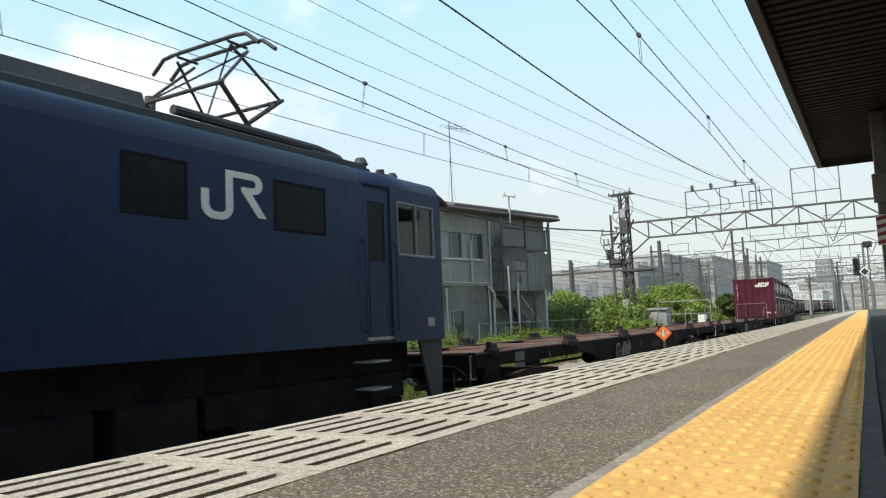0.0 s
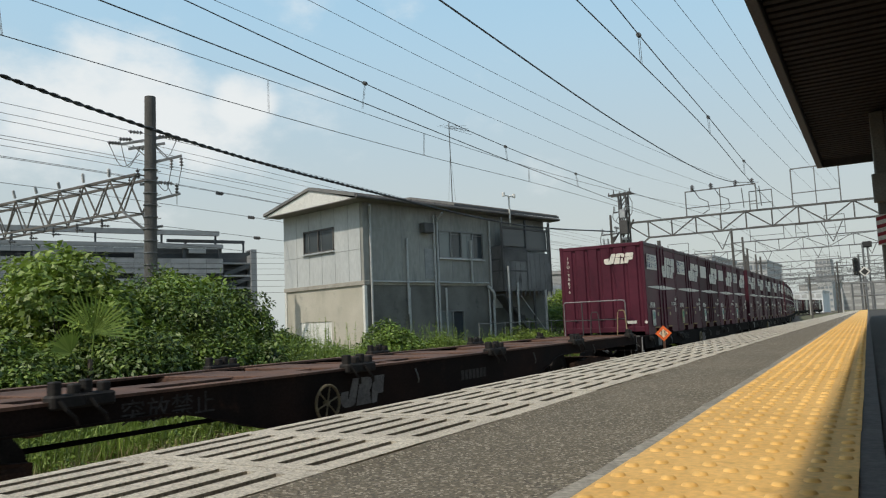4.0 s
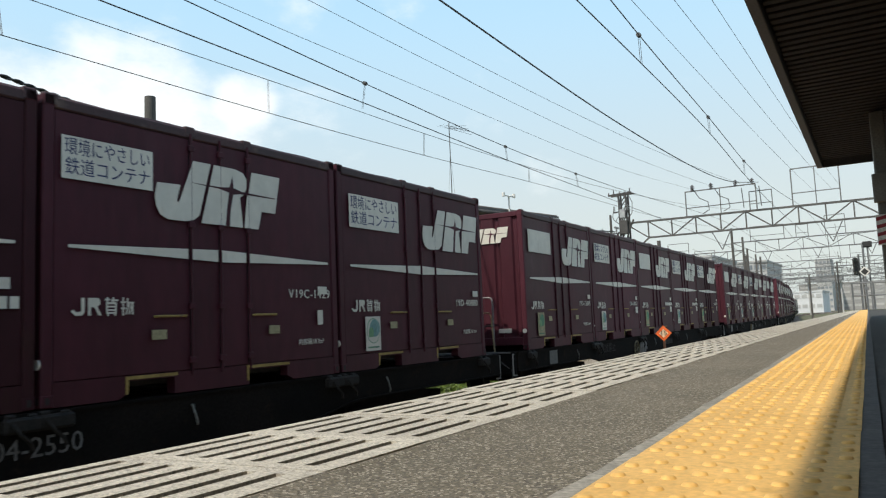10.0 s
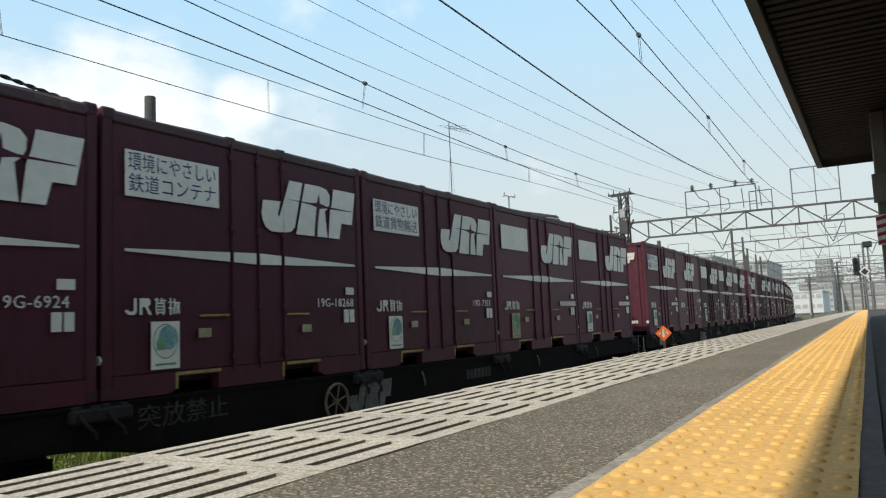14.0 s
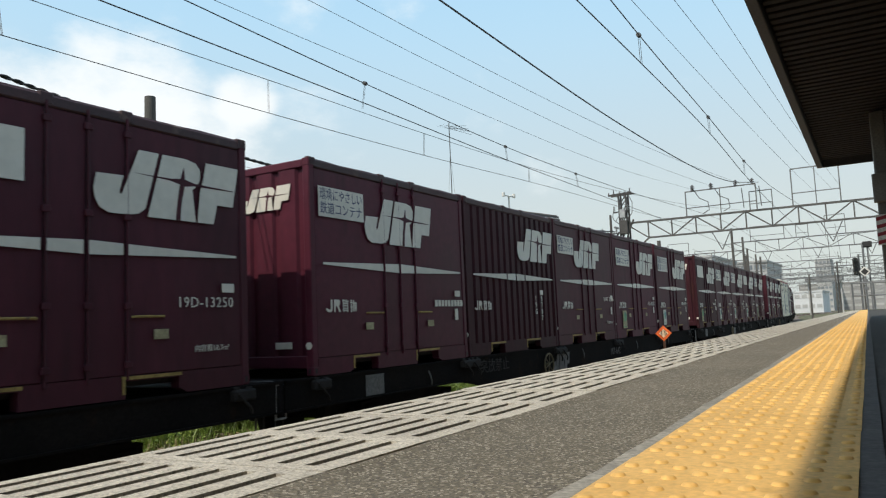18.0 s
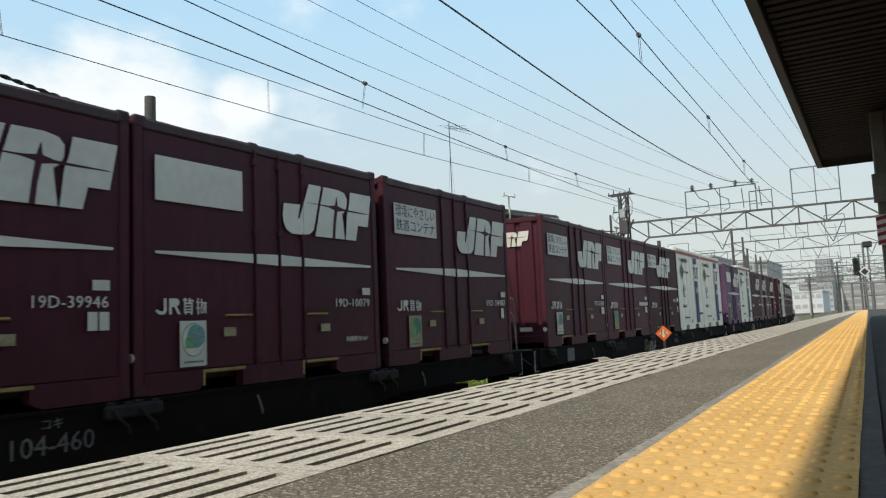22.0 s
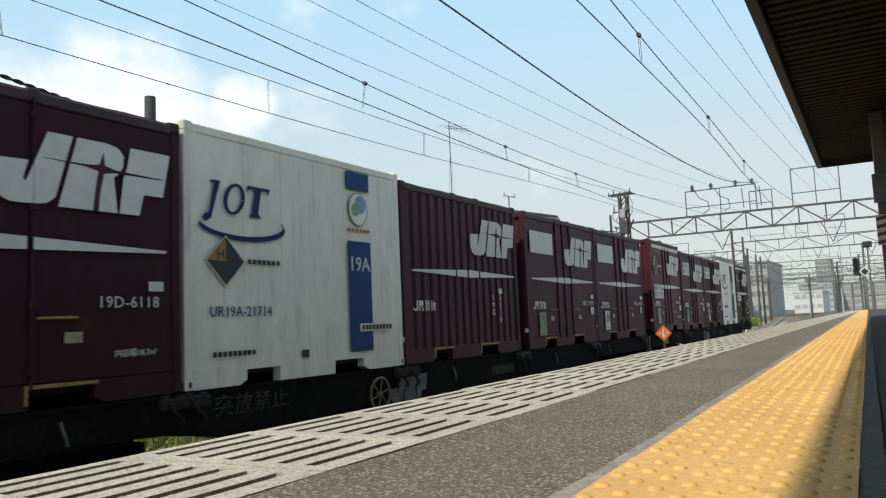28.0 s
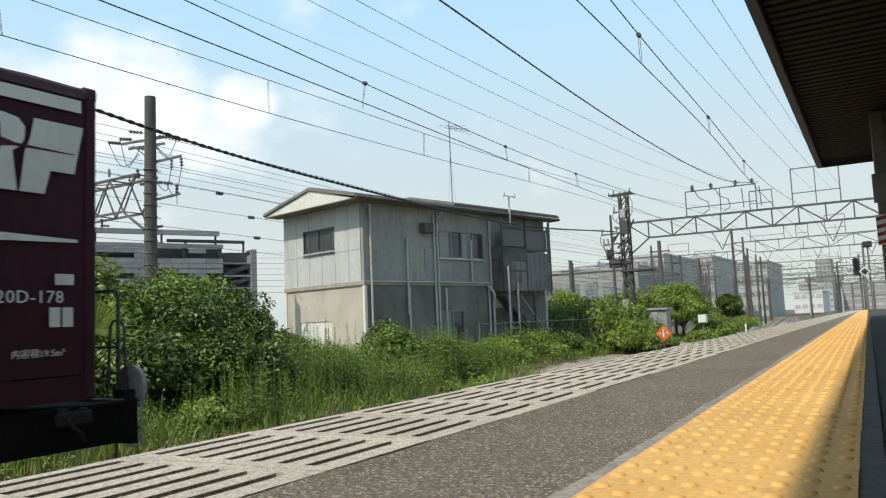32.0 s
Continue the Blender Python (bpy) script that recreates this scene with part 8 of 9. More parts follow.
def house_fence():
    """A thin pipe and wire fence between house and track."""
    f = thing("wire_fence", "thin grey pipe fence with wire mesh before the house", "fence")
    p0, p1 = Vector((-14.2, 26.0, -0.2)), Vector((-12.4, 36.0, -0.2))
    n = 6
    for i in range(n + 1):
        p = p0.lerp(p1, i / n)
        part("post", Geo().tube(p, p + Vector((0, 0, 1.75)), 0.028, 6), GALV, f)
    for z in (0.3, 1.7):
        part("rail", Geo().tube(p0 + Vector((0, 0, z)), p1 + Vector((0, 0, z)), 0.020, 6), GALV, f)
    g = Geo()
    for i in range(90):
        for s in (-1, 1):
            a = p0.lerp(p1, i / 90)
            b = p0.lerp(p1, min(1, max(0, (i + s * 12) / 90)))
            g.tube(a + Vector((0, 0, 0.3)), b + Vector((0, 0, 1.7)), 0.0022, 3, caps=False)
    tagged(part("wire_mesh", g, GALV, f), kind="stuff")


# ---- planting ----
class Leaves:
    """A crown of many small folded blades, gathered clump by clump."""

    def __init__(self, seed):
        self.rng, self.quads = np.random.default_rng(seed), []

    def clump(self, centre, radii, n, size, inner=0.72, up=0.55, low=-0.55):
        """Blades over the outer shell of one rounded tuft, facing outwards and up."""
        R = self.rng
        d = R.normal(size=(n * 2, 3))
        d /= np.linalg.norm(d, axis=1)[:, None]
        d = d[d[:, 2] > low][:n]
        n = len(d)
        c = np.asarray(centre, float)
        dent = 0.92 + 0.16 * np.sin(d[:, 0] * 5.1 + c[0] * 3) * np.sin(d[:, 1] * 4.7 + c[1] * 3) + 0.10 * np.sin(d[:, 2] * 7 + c[0])
        p = c + d * np.asarray(radii) * (dent * R.uniform(inner, 1.06, n) ** 0.6)[:, None]
        a = d * 0.55 + R.normal(scale=0.42, size=(n, 3))
        a[:, 2] += up
        a /= np.linalg.norm(a, axis=1)[:, None]
        q = d + R.normal(scale=0.8, size=(n, 3))
        q[:, 2] -= 0.35
        q -= a * np.sum(a * q, axis=1)[:, None]
        q /= np.linalg.norm(q, axis=1)[:, None] + 1e-6
        r = np.cross(a, q)
        s = (size * R.uniform(0.55, 1.4, n))[:, None]
        w = s * R.uniform(0.20, 0.34, n)[:, None]
        quad = np.stack([p, p + q * s * 0.45 - r * w + a * s * 0.07, p + q * s - a * s * 0.06, p + q * s * 0.45 + r * w + a * s * 0.07], axis=1)
        self.quads.append(quad[p[:, 2] > -0.18])

    def mesh(self, name, mat):
        v = np.concatenate(self.quads).reshape(-1, 3).astype(np.float32)
        k = len(v) // 4
        me = bpy.data.meshes.new(name)
        me.vertices.add(4 * k)
        me.vertices.foreach_set("co", v.ravel())
        me.loops.add(4 * k)
        me.loops.foreach_set("vertex_index", np.arange(4 * k, dtype=np.int32))
        me.polygons.add(k)
        me.polygons.foreach_set("loop_start", np.arange(0, 4 * k, 4, dtype=np.int32))
        me.update(calc_edges=True)
        me.materials.append(mat)
        return me


def bush(x, y, rx, ry, h, n, mat, label, size=0.13, seed=1, clumps=24):
    """A mound of overlapping tufts with dark hollows between them."""
    rng = random.Random(seed)
    b = thing("bush", label, "bush", "bushes by the line")
    lv, st = Leaves(seed), Geo()
    per = n // clumps
    lv.clump((x, y, h * 0.42), (rx * 0.66, ry * 0.66, h * 0.42), n // 4, size * 1.1, 0.55, 0.3, -1.0)
    for i in range(clumps):
        a = 2.4 * i + rng.uniform(-0.5, 0.5)
        e = math.asin(rng.uniform(0.02, 1.0)) * 0.98
        k = math.cos(e)
        px, py, pz = x + rx * 0.74 * k * math.cos(a), y + ry * 0.74 * k * math.sin(a), h * (0.12 + 0.60 * math.sin(e)) * rng.uniform(0.86, 1.05)
        r = min(rx, ry) * rng.uniform(0.24, 0.42)
        lv.clump((px, py, pz), (r, r, min(r, h * 0.3) * rng.uniform(0.7, 0.95)), per, size, 0.62)
        st.tube((x + (px - x) * 0.2, y + (py - y) * 0.2, -0.25), (px, py, pz), 0.030, 5, 0.010)
    part("leaves", lv.mesh("leaves", mat), mat, b)
    part("stems", st, BARK, b)


def tree(x, y, h, r, n, mat, label, seed=1, size=0.2):
    rng = random.Random(seed)
    t = thing("tree", label, "tree", "trees by the line")
    g = Geo().tube((x, y, -0.3), (x + 0.05, y, h * 0.45), 0.13, 8, 0.08)
    lv = Leaves(seed)
    for i in range(26):
        a = 2.4 * i + rng.uniform(-0.4, 0.4)
        e = math.asin(rng.uniform(-0.25, 1.0))
        k = math.cos(e) * rng.uniform(0.5, 0.8)
        p = (x + r * k * math.cos(a), y + r * k * math.sin(a), h * (0.52 + 0.36 * math.sin(e)))
        g.tube((x + 0.03, y, h * rng.uniform(0.2, 0.42)), p, 0.045, 6, 0.014)
        q = r * rng.uniform(0.22, 0.36)
        lv.clump(p, (q, q, q * 0.75), n // 26, size, 0.5)
    part("trunk", g, BARK, t)
    part("crown", lv.mesh("crown", mat), mat, t)


def grass(area, n, hmin, hmax, mat, name, seed, label, dens=None, w=0.012):
    """Upright blades strewn over a patch."""
    rng = random.Random(seed)
    g = Geo()
    k = 0
    while k < n:
        x, y = rng.uniform(area[0], area[1]), rng.uniform(area[2], area[3])
        if dens and rng.random() > dens(x, y):
            k += 0.3
            continue
        k += 1
        hh = rng.uniform(hmin, hmax) * (0.7 + 0.6 * noise.noise((x * 0.7, y * 0.7, 3.3)) + 0.3)
        a = rng.uniform(0, 6.28)
        lean = rng.uniform(0.05, 0.5) * hh
        wx, wy = math.cos(a) * w, math.sin(a) * w
        lx, ly = math.cos(a + 1.3) * lean, math.sin(a + 1.3) * lean
        z = -0.22
        g.add([(x - wx, y - wy, z), (x + wx, y + wy, z), (x + wx * 0.8 + lx * 0.35, y + wy * 0.8 + ly * 0.35, z + hh * 0.6), (x - wx * 0.8 + lx * 0.35, y - wy * 0.8 + ly * 0.35, z + hh * 0.6), (x + lx, y + ly, z + hh)],
              [(0, 1, 2, 3), (3, 2, 4)])
    tagged(part(name, g, mat, label=label), category="grass", kind="stuff")


def stalks(area, n, hmin, hmax, mat, seed, label, leaf=0.10):
    """Upright weeds: a stem with narrow leaves all the way up."""
    rng = random.Random(seed)
    g = Geo()
    for _ in range(n):
        x, y = rng.uniform(area[0], area[1]), rng.uniform(area[2], area[3])
        hh = rng.uniform(hmin, hmax) * (0.8 + 0.5 * noise.noise((x * 0.5, y * 0.5, 1.7)))
        lx, ly = rng.gauss(0, 0.06), rng.gauss(0, 0.06)
        top = Vector((x + lx, y + ly, -0.2 + hh))
        base = Vector((x, y, -0.22))
        g.tube(base, top, 0.007, 3, 0.003, caps=False)
        k = int(hh / 0.055)
        for i in range(k):
            t = 0.15 + 0.85 * i / k
            p = base.lerp(top, t)
            a = i * 2.4 + rng.uniform(-0.4, 0.4)
            s = leaf * (1.15 - 0.75 * t) * rng.uniform(0.8, 1.2)
            d = Vector((math.cos(a), math.sin(a), 0.45))
            w = Vector((-math.sin(a), math.cos(a), 0)) * s * 0.16
            g.add([p, p + d * s * 0.5 - w, p + d * s, p + d * s * 0.5 + w], [(0, 1, 2, 3)])
    tagged(part("tall_weeds", g, mat, label=label), category="weeds", kind="stuff")


def ground_cover():
    """Low broad-leaved weeds between the grass, and withered tufts on the shoulder."""
    rng = random.Random(77)
    for name, mat, label, n, xa, xb, tall in (("low_weeds", LEAF_LIGHT, "low broad-leaved weeds covering the bank", 620, -12.4, -9.2, 0.32), ("low_weeds", GRASS, "pale creeping weeds covering the bank", 520, -11.8, -8.9, 0.22), ("withered_weeds", WITHERED, "withered brown weeds on the ballast shoulder", 170, -9.9, -8.7, 0.14)):
        lv = Leaves(n)
        for _ in range(n):
            x, y = rng.uniform(xa, xb), 3.0 + 37.0 * rng.random() ** 1.2
            x -= 2.3 * min(1.0, max(0.0, (y - 17) / 5))
            r = rng.uniform(0.16, 0.42)
            h = tall * rng.uniform(0.4, 1.3)
            lv.clump((x, y, -0.16 + h * 0.3), (r, r, h), 70, 0.055 + 0.04 * rng.random(), 0.2, 0.8, -0.1)
        tagged(part(name, lv.mesh(name, mat), mat, label=label), category="weeds", kind="stuff")


def fan_palm(x, y, z):
    t = thing("fan_palm", "young fan palm growing out of the thicket", "palm")
    rng = random.Random(4)
    part("stem", Geo().tube((x, y, -0.2), (x, y, z), 0.06, 8, 0.04), BARK, t)
    across, towards = Vector((0.72, 0.69, 0)), Vector((0.55, -0.60, 0.1))
    for k, (dx, dz, tilt, size) in enumerate(((0.05, 0.40, -0.35, 0.78), (-0.25, 0.10, 0.9, 0.45))):
        c = Vector((x, y, z + dz)) + across * dx + towards * 0.15 * k
        g = Geo().tube((x, y, z - 0.3), c, 0.012, 5)
        for i in range(23):
            b = -1.35 + 2.7 * i / 22 - tilt
            d = (Vector((0, 0, 1)) * math.cos(b) + across * math.sin(b) + towards * 0.25).normalized()
            w = d.cross(towards).normalized() * 0.017
            e = c + d * size * rng.uniform(0.9, 1.08) + Vector((0, 0, -0.05 * abs(b)))
            g.add([c - w * 0.3, c + d * size * 0.55 - w, e, c + d * size * 0.55 + w], [(0, 1, 2, 3)])
        part("frond", g, LEAF_LIGHT, t)


def planting():
    rich = "dense dark green leafy bush grown over with vines"
    # the big thicket in front of the left pole
    for i, (x, y, rx, ry, h) in enumerate(((-14.8, 6.2, 2.2, 2.0, 3.75), (-13.4, 8.4, 2.1, 1.9, 3.7), (-15.6, 9.2, 2.4, 2.0, 4.1), (-13.2, 10.5, 1.9, 1.8, 3.75), (-14.9, 12.2, 2.0, 1.8, 3.95), (-12.9, 11.8, 1.5, 1.4, 3.3),
                                           (-12.0, 6.4, 1.4, 1.6, 2.0), (-11.9, 8.6, 1.4, 1.5, 2.2), (-11.9, 10.6, 1.3, 1.4, 2.1), (-11.5, 11.5, 0.9, 0.9, 1.5), (-17.5, 6.2, 2.5, 2.5, 4.2), (-14.6, 3.0, 2.6, 2.6, 3.8), (-13.5, 14.0, 1.3, 1.2, 1.9), (-16.8, 14.5, 1.8, 1.8, 2.0))):
        # sunlit tops and shaded low front are told apart by leaf colour
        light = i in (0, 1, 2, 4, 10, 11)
        bush(x, y, rx, ry, h, 15000, LEAF_LIGHT if light else LEAF if i in (3, 12, 13) else LEAF_VINE_SHADED, rich, 0.135 if light else 0.09, 10 + i, 30)
    for i, (x, y, rx, ry, h) in enumerate(((-12.3, 17.2, 1.35, 1.2, 2.05), (-13.2, 18.6, 1.2, 1.2, 1.75), (-11.2, 18.2, 1.0, 1.0, 1.35), (-12.4, 20.4, 1.0, 1.0, 1.25), (-12.6, 22.0, 1.1, 1.2, 1.1), (-12.9, 25.0, 1.3, 1.3, 1.2), (-12.9, 28.0, 1.4, 1.5, 1.15), (-14.0, 29.5, 1.6, 1.5, 1.5), (-12.9, 31.5, 1.3, 1.5, 1.2), (-13.4, 16.2, 0.9, 0.9, 1.3))):
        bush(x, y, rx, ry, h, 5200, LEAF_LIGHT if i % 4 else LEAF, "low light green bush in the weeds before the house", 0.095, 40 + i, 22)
    for i, (x, y, r, h) in enumerate(((-14.7, 35.0, 2.0, 3.0), (-12.7, 35.8, 1.8, 3.15), (-11.4, 36.6, 1.5, 2.6), (-12.9, 41.0, 1.5, 1.9), (-12.6, 38.6, 1.2, 1.5), (-15.6, 31.5, 1.5, 2.4), (-10.6, 33.8, 1.2, 1.6), (-10.2, 36.6, 0.9, 0.72), (-9.3, 41.5, 0.8, 0.7))):
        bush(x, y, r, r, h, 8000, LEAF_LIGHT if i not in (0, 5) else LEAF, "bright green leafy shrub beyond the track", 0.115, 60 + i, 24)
    for i, (x, y, h, r) in enumerate(((-13.6, 53.4, 3.85, 2.5), (-15.0, 47.0, 3.4, 2.2), (-17.5, 42, 3.4, 2.2), (-12.4, 50.5, 3.0, 1.8), (-11.3, 60.3, 3.0, 1.3))):
        tree(x, y, h, r, 12000, LEAF_LIGHT if i < 4 else LEAF, "small bright green leafy tree beyond the track", 70 + i, 0.15)
    for i, (x, y, rx, h) in enumerate(((-10.85, 51.5, 1.3, 1.1), (-11.2, 56, 1.4, 1.2), (-12.3, 71, 1.4, 1.2), (-13.3, 77, 1.7, 1.3), (-12.0, 57, 1.8, 1.8), (-12.5, 66, 2.2, 1.7))):
        bush(x, y, rx, rx, h, 4000, LEAF_LIGHT, "low light green bush beyond the track", 0.13, 80 + i, 16)
    fan_palm(-11.35, 7.55, 1.25)
    weeds = "tall green weeds along the track"

    def tufts(x, y):
        return 0.25 + 1.3 * max(0.0, noise.noise((x * 1.1, y * 1.1, 0.4)) + 0.25) * min(1.0, 0.35 + (-8.9 - x) * 0.5)
    for i in range(14):
        rng = random.Random(200 + i)
        x, y = rng.uniform(-11.6, -9.7) - (2.2 if i > 6 else 0.0), 4.5 + i * 2.1 + rng.uniform(-0.6, 0.6)
        r = rng.uniform(0.5, 0.9)
        bush(x, y, r, r, rng.uniform(0.45, 0.95), 2400, (LEAF_LIGHT, LEAF, GRASS)[i % 3], "low scrubby weed bush beside the track", 0.070, 300 + i, 14)
    grass((-12.6, -8.9, 3.0, 16.0), 22000, 0.10, 0.62, GRASS, "tall_grass", 5, weeds, tufts, w=0.007)
    grass((-12.6, -9.4, 16.0, 21.0), 7000, 0.10, 0.55, GRASS, "tall_grass", 6, weeds, tufts, w=0.008)
    grass((-14.2, -11.6, 20.0, 36.0), 17000, 0.10, 0.5, GRASS, "tall_grass", 16, weeds, w=0.010)
    grass((-14.5, -12.2, 36.0, 75.0), 14000, 0.15, 0.42, GRASS, "tall_grass", 7, weeds, w=0.025)
    ground_cover()
    stalks((-11.6, -9.4, 4.0, 16.0), 1300, 0.35, 1.45, GRASS, 21, "upright leafy weeds beside the track", 0.13)
    stalks((-12.6, -10.2, 12.0, 21.0), 1100, 0.8, 1.8, GRASS, 22, "upright leafy weeds beside the track", 0.15)
    stalks((-14.0, -11.9, 20.0, 34.0), 1100, 0.3, 1.15, GRASS, 23, "upright leafy weeds beside the track", 0.13)
    grass((-9.0, -6.2, 84.0, 112.0), 5000, 0.15, 0.5, GRASS, "tall_grass", 9, "green weeds between the far tracks", w=0.03)
    grass((-10.3, -8.5, 2.0, 22.0), 9000, 0.08, 0.34, GRASS_DRY, "dry_grass", 8, "dry straw-coloured grass on the ballast shoulder")


# ---- far things ----
def block(name, label, x0, x1, y0, y1, z1, mat, floors=0, cols=0, winmat=None, side="y", group="buildings far beyond the yard"):
    b = thing(name, label, "building", group)
    part("wall", Geo().box(x0, x1, y0, y1, -0.4, z1), mat, b)
    part("roof", Geo().box(x0 - 0.2, x1 + 0.2, y0 - 0.2, y1 + 0.2, z1, z1 + 0.5), mat, b)
    for f in range(floors):
        za = z1 * (f + 0.45) / floors
        zb = za + z1 / floors * 0.35
        for c in range(cols):
            g = Geo()
            xa = x0 + (x1 - x0) * (c + 0.15) / cols
            xb = x0 + (x1 - x0) * (c + 0.85) / cols
            g.box(xa, xb, y0 - 0.12, y0 - 0.02, za, zb)
            part("window", g, winmat or FAR_WINDOW, b)
        if side == "x":
            for c in range(cols):
                g = Geo()
                ya, yb = y0 + (y1 - y0) * (c + 0.15) / cols, y0 + (y1 - y0) * (c + 0.85) / cols
                g.box(x1 + 0.02, x1 + 0.12, ya, yb, za, zb)
                part("window", g, winmat or FAR_WINDOW, b)
    return b


def car_park():
    """The multi-storey parking deck behind the left thicket."""
    b = thing("parking_deck", "grey panelled multi-storey parking building with dark openings", "building", m=pose(-68.6, 62.8, 0, 0, 0, 64.8))
    part("core", Geo().box(-34, -0.1, 1.2, 24, -0.4, 11.7), FAR_DARK, b)
    rng = random.Random(4)
    for f in range(4):
        z = 0.6 + f * 2.9
        for c in range(17):
            x = -34 + c * 2.0
            for k in range(5):
                if k in (2, 3) and rng.random() < (0.30 if f in (1, 2, 3) else 0.12):
                    continue
                part("panel", PANEL_MESH.get("m") or PANEL_MESH.setdefault("m", Geo().box(0, 1.96, -0.1, 0.0, 0, 0.54).mesh("panel", DECK_GREY)), None, b).location = (x, 0, z + k * 0.57)
    for c in range(9):
        part("column", Geo().box(-34 + c * 4.2, -33.7 + c * 4.2, 0.15, 0.5, -0.4, 11.9), FAR_DARK, b)
    part("parapet", Geo().box(-34, 0, -0.15, 0.3, 11.7, 12.1), DECK_GREY, b)
    for x in (-30, -22, -14, -7, -0.8):
        part("roof_post", Geo().box(x, x + 0.2, 0.5, 0.7, 12.1, 13.3), FAR_DARK, b)
    part("roof_beam", Geo().box(-34, -0.3, 0.3, 0.9, 13.2, 13.75), DECK_GREY, b)
    part("roof_beam", Geo().box(-6.0, 3.2, 1.6, 2.1, 12.5, 12.85), FAR_DARK, b)
    for x in (-4.0, 3.0):
        part("roof_post", Geo().box(x, x + 0.2, 1.7, 1.9, 11.3, 12.5), FAR_DARK, b)
    t = part("stair_tower", Geo().box(0.0, 4.0, 1.5, 9, -0.4, 11.3), FAR_DARK, b)
    for i in range(7):
        part("landing", Geo().box(0.1, 4.0, 0.2, 1.5, 0.8 + i * 1.5, 1.0 + i * 1.5), DECK_GREY, t)
        part("railing", Geo().bar((0.2, 0.25, 1.0 + i * 1.5), (3.9, 0.25, 2.4 + i * 1.5), 0.06, 0.5), FAR_DARK, t)
    part("stair_wall", Geo().box(3.4, 4.1, -0.1, 1.5, -0.4, 11.6), DECK_GREY, t)


PANEL_MESH = {}
DECK_GREY = surf("deck_panel_grey", (0.24, 0.245, 0.25), (0.30, 0.305, 0.31), 0.4, 0.8, fine=1.5, fine_amt=0.10, vary=0.10)


def distance():
    car_park()
    block("warehouse", "long grey warehouse with small windows beyond the yard", -62, -30.0, 100, 125, 7.9, HALL_GREY, 1, 12)
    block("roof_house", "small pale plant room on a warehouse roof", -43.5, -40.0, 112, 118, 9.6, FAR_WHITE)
    block("factory_hall", "pale grey factory hall with flat roof far off", -50.5, -39.5, 150, 185, 13.2, FAR_GREY, 3, 7)
    block("factory_hall", "grey box-like hall with flat roof far off", -47, -36.5, 180, 210, 14.2, FAR_GREY, 4, 6)
    block("factory_hall", "tall grey hall far off", -42.5, -30.5, 220, 250, 14.6, FAR_GREY, 4, 7)
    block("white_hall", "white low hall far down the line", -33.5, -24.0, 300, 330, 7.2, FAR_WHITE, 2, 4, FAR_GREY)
    block("office_block", "pale office tower far down the line", -34, -27.5, 400, 420, 24.0, FAR_GREY, 8, 4, FAR_WINDOW)
    block("office_block", "low pale office block far down the line", -44, -2, 420, 440, 13.0, HALL_GREY, 4, 9, FAR_GREY)
    block("warehouse", "grey low warehouse in the distance", -100, -66, 130, 160, 10.0, FAR_GREY, 2, 8)
    f = thing("footbridge", "grey covered footbridge over distant tracks", "bridge")
    part("deck", Geo().box(-19.5, -11.5, 200, 204, 7.8, 8.7), DECK_GREY, f)
    for x in (-19, -12):
        part("pier", Geo().box(x - 0.15, x + 0.15, 201.5, 202.5, -0.4, 7.8), FAR_GREY, f)
    plain_gantry(75, -13.25, 7.0, 8.0, 1.05, 10, ((-10.15, 2.9, 1.35), (-7.2, 1.0, 1.15), (-4.5, 1.6, 1.75)))
    plain_gantry(84, -23.5, -13.8, 7.9, 1.0, 6, ((-20.5, 2.2, 1.3),))
    for y, xl, xr, zt, n in ((97, -38, -15.5, 7.7, 10), (108, -44, -17.5, 7.6, 11), (122, -46, -20, 8.6, 10), (146, -40, 10, 7.8, 16), (174, -40, 10, 8.0, 16)):
        plain_gantry(y, xl, xr, zt, 0.9, n, ((xl + 5, 2.4, 1.5), (xr - 5, 2.4, 1.5)))
    for y, xl, xr, zt, n in ((113, -17, 12, 8.0, 13), (135, -30, 12, 8.0, 17), (160, -34, 14, 8.2, 18), (190, -34, 14, 8.4, 18), (228, -34, 16, 8.4, 18)):
        plain_gantry(y, xl, xr, zt, 1.0, n, ((-9.5, 3.5, 1.6), (-4.5, 1.6, 1.6)))
    for x, y, h in ((-22.04, 55.8, 6.1), (-16.1, 59.9, 7.4), (-20.95, 82.4, 8.0), (-20.05, 82.6, 7.85), (-18.2, 83.0, 7.4), (-14.6, 100.5, 8.2), (-15.6, 103.5, 6.7), (-17.1, 124.0, 6.6), (-11.2, 121, 6.5), (-7.1, 114.8, 7.7), (-28, 90, 8), (-25, 120, 9), (-5.4, 150, 8.5), (-24.5, 78, 7.2), (-31, 104, 8.4), (-22.5, 112, 7.4), (-28.5, 135, 8.6), (-19.5, 140, 7.0), (-9.2, 142, 7.4)):
        p = thing("line_pole", "weathered concrete pole beside the tracks", "pole", "poles along the line")
        part("shaft", Geo().tube((x, y, -0.3), (x, y, h), 0.20 if y < 75 else 0.14, 10, 0.15 if y < 75 else 0.11), POLE_CONCRETE, p)
        part("cross_arm", Geo().box(x - 0.8, x + 0.8, y - 0.05, y + 0.05, h - 0.9, h - 0.8), STEEL_DARK, p)
    g = Geo()
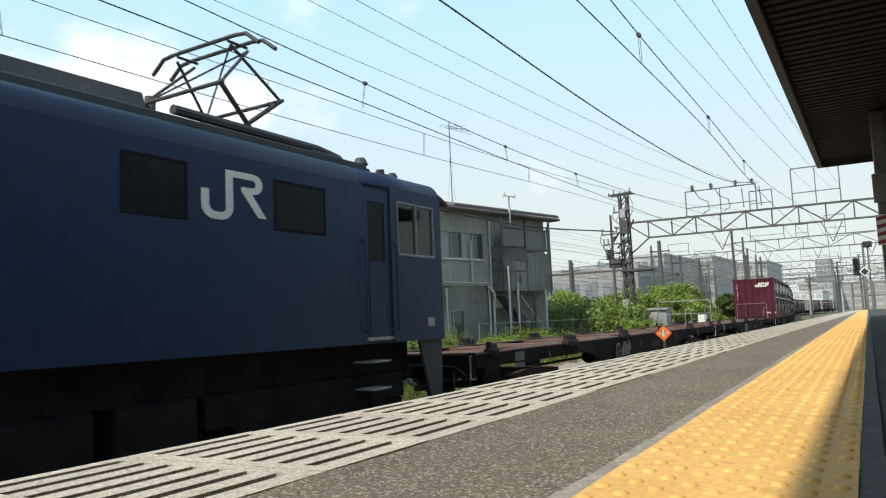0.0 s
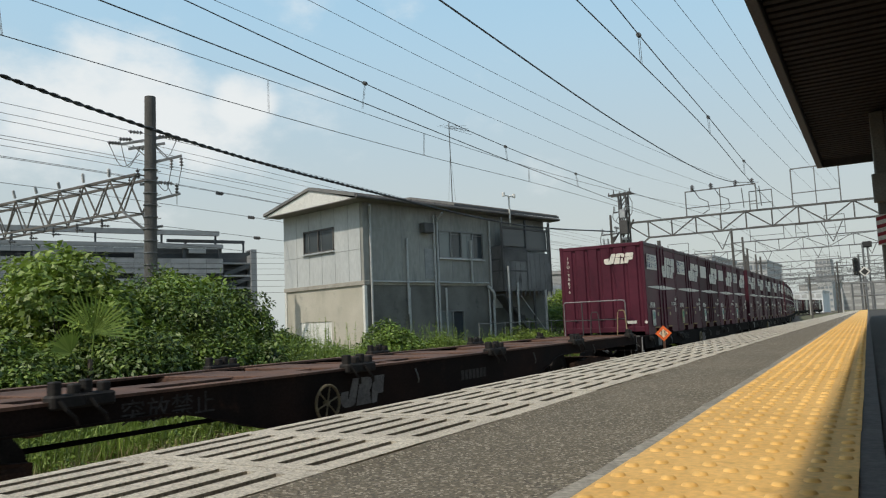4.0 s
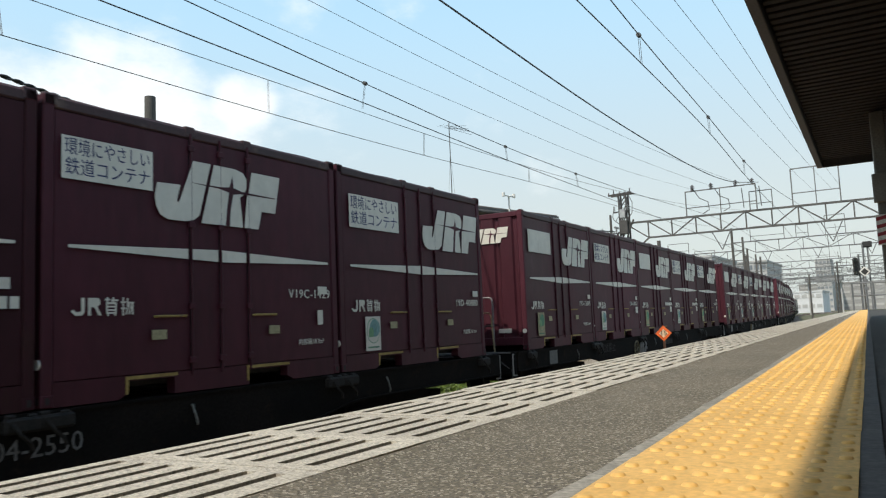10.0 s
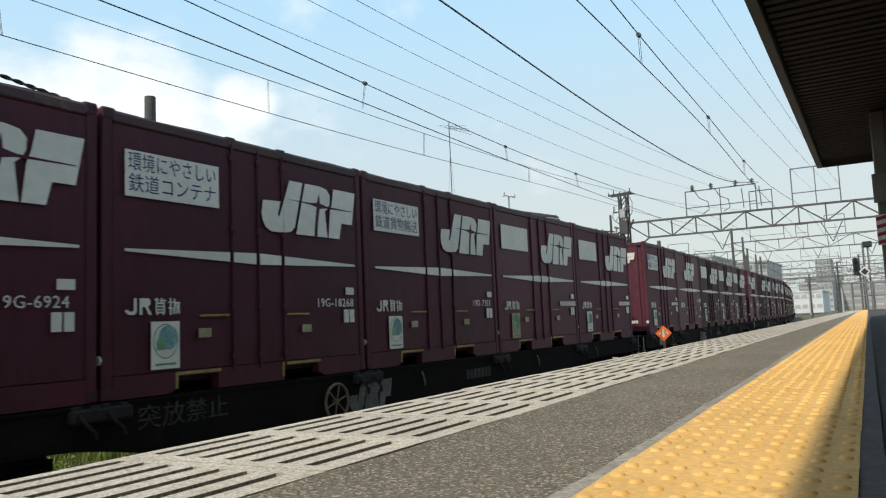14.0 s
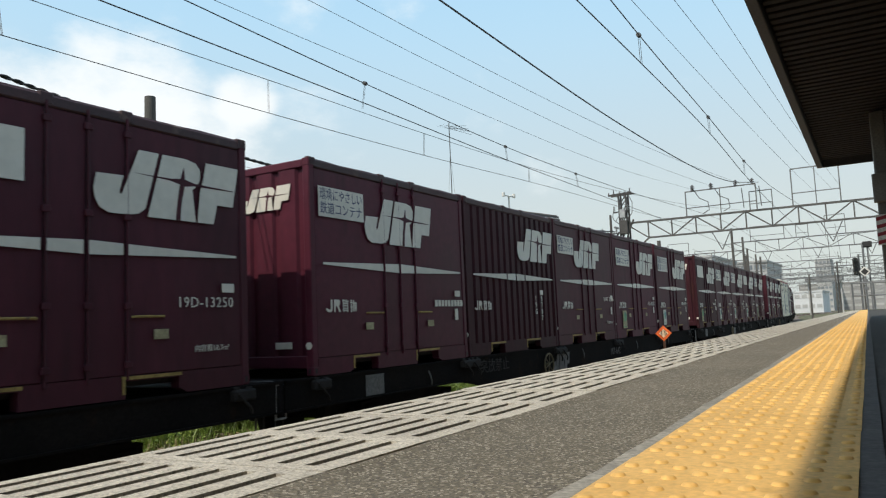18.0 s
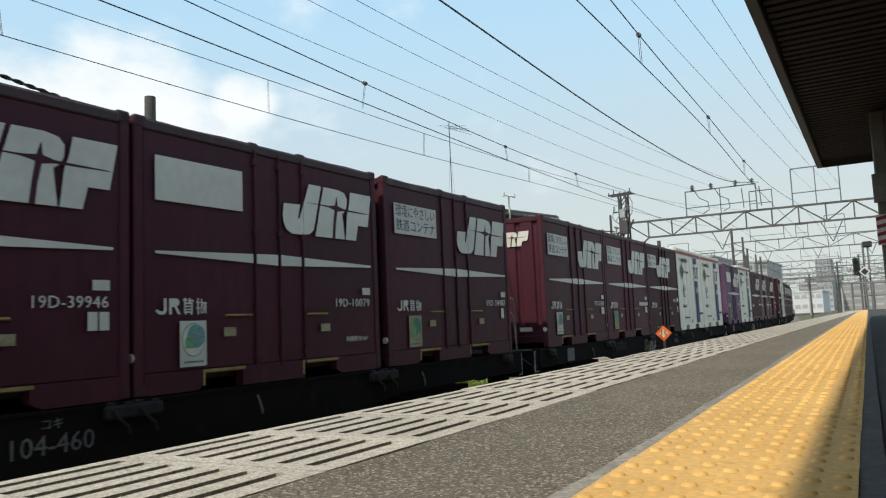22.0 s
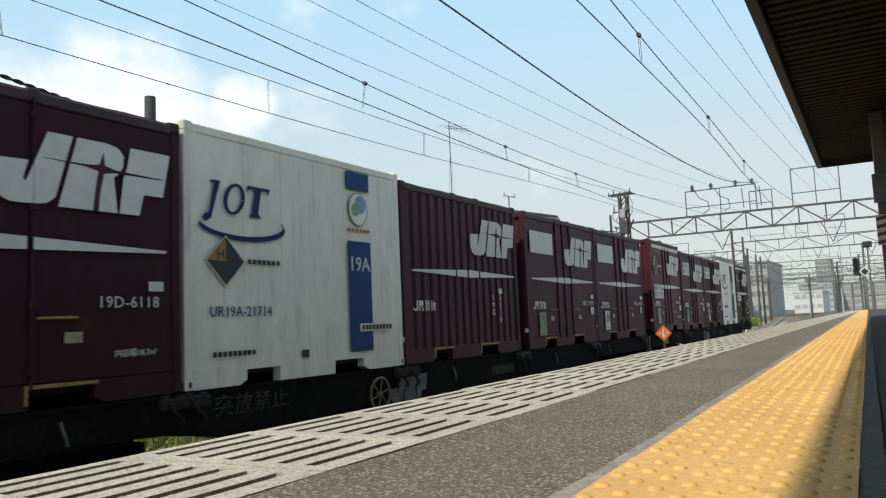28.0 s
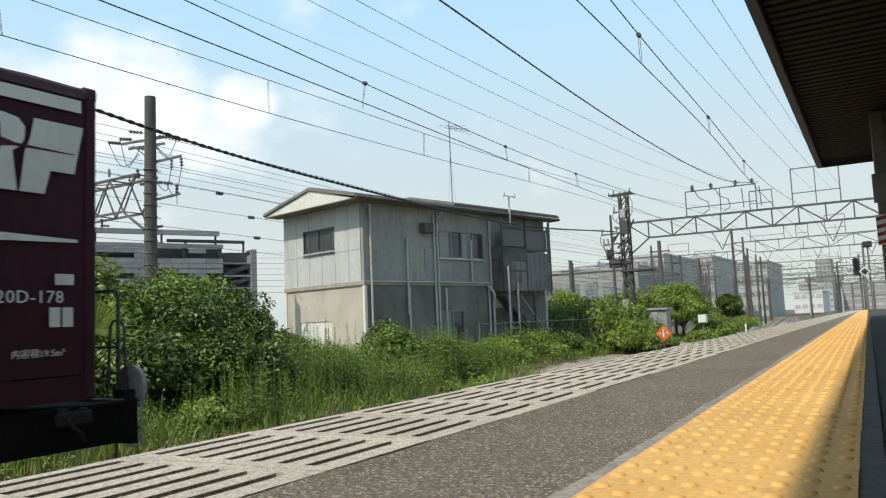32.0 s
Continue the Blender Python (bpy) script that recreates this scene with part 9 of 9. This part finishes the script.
    for i in range(13):
        x = -40 + i * 3.9
        for z in (5.3, 6.4, 8.9):
            g.path([(x + 0.4 * (z > 6), 72 + 3 * (i % 4) + (14 if x < -15 else 0), z), (x - 4, 160, z), (x - 14, 300, z)], 0.020, 4)
    tagged(part("catenary_wires", g, WIRE, label="distant overhead wires down the yard"), category="wires", kind="stuff")
    c = thing("relay_cabinet", "grey trackside relay cabinet in the weeds", "cabinet")
    part("case", Geo().bbox(-11.05, -10.15, 38.2, 39.0, -0.2, 1.78, 0.03), DECK_GREY, c)
    part("lid", Geo().bbox(-11.15, -10.05, 38.1, 39.1, 1.78, 1.90, 0.02), DECK_GREY, c)
    part("door", Geo().bbox(-11.0, -10.62, 38.17, 38.2, 0.2, 1.7, 0.01), ALU, c)
    c = thing("junction_box", "small white trackside junction box on a post", "cabinet")
    part("case", Geo().bbox(-9.9, -9.45, 43.8, 44.2, 1.0, 1.46, 0.03), HOUSE_TRIM, c)
    part("post", Geo().tube((-9.68, 44.0, -0.27), (-9.68, 44.0, 1.0), 0.05, 8), GALV, c)
    for x, y in ((-10.8, 64.0),):
        c = thing("marker_stake", "short white marker stake beside the track", "post")
        part("stake", Geo().bbox(x - 0.06, x + 0.06, y - 0.06, y + 0.06, -0.27, 0.55, 0.015), HOUSE_TRIM, c)


# ---- build ----
ground()
ribbon("ballast_bed", "brown stone ballast bed under the train's track", BALLAST, -1.9, 1.9, -0.12, on_line, -200, 300)
ribbon("ballast_bed", "brown stone ballast bed beside the platform", BALLAST, -1.7, 1.5, -0.1, near_line, -60, 120)
ribbon("gravel_shoulder", "pale gravel shoulder beyond the train's track", GRAVEL, -4.7, -1.85, -0.14, on_line, 17, 120, category="gravel")
rail_track(on_line, -60, 260, 0.0, "the train's track")
rail_track(near_line, -20, 110, 0.06, "the platform's own track")
deck = platform()
house()
main_gantry()
left_pole()
wires()
yard_wires()
speed_sign()
canopy()
platform_fence()
house_fence()
planting()
distance()
MOVING = build_train()
platform_pieces(deck)
motions()
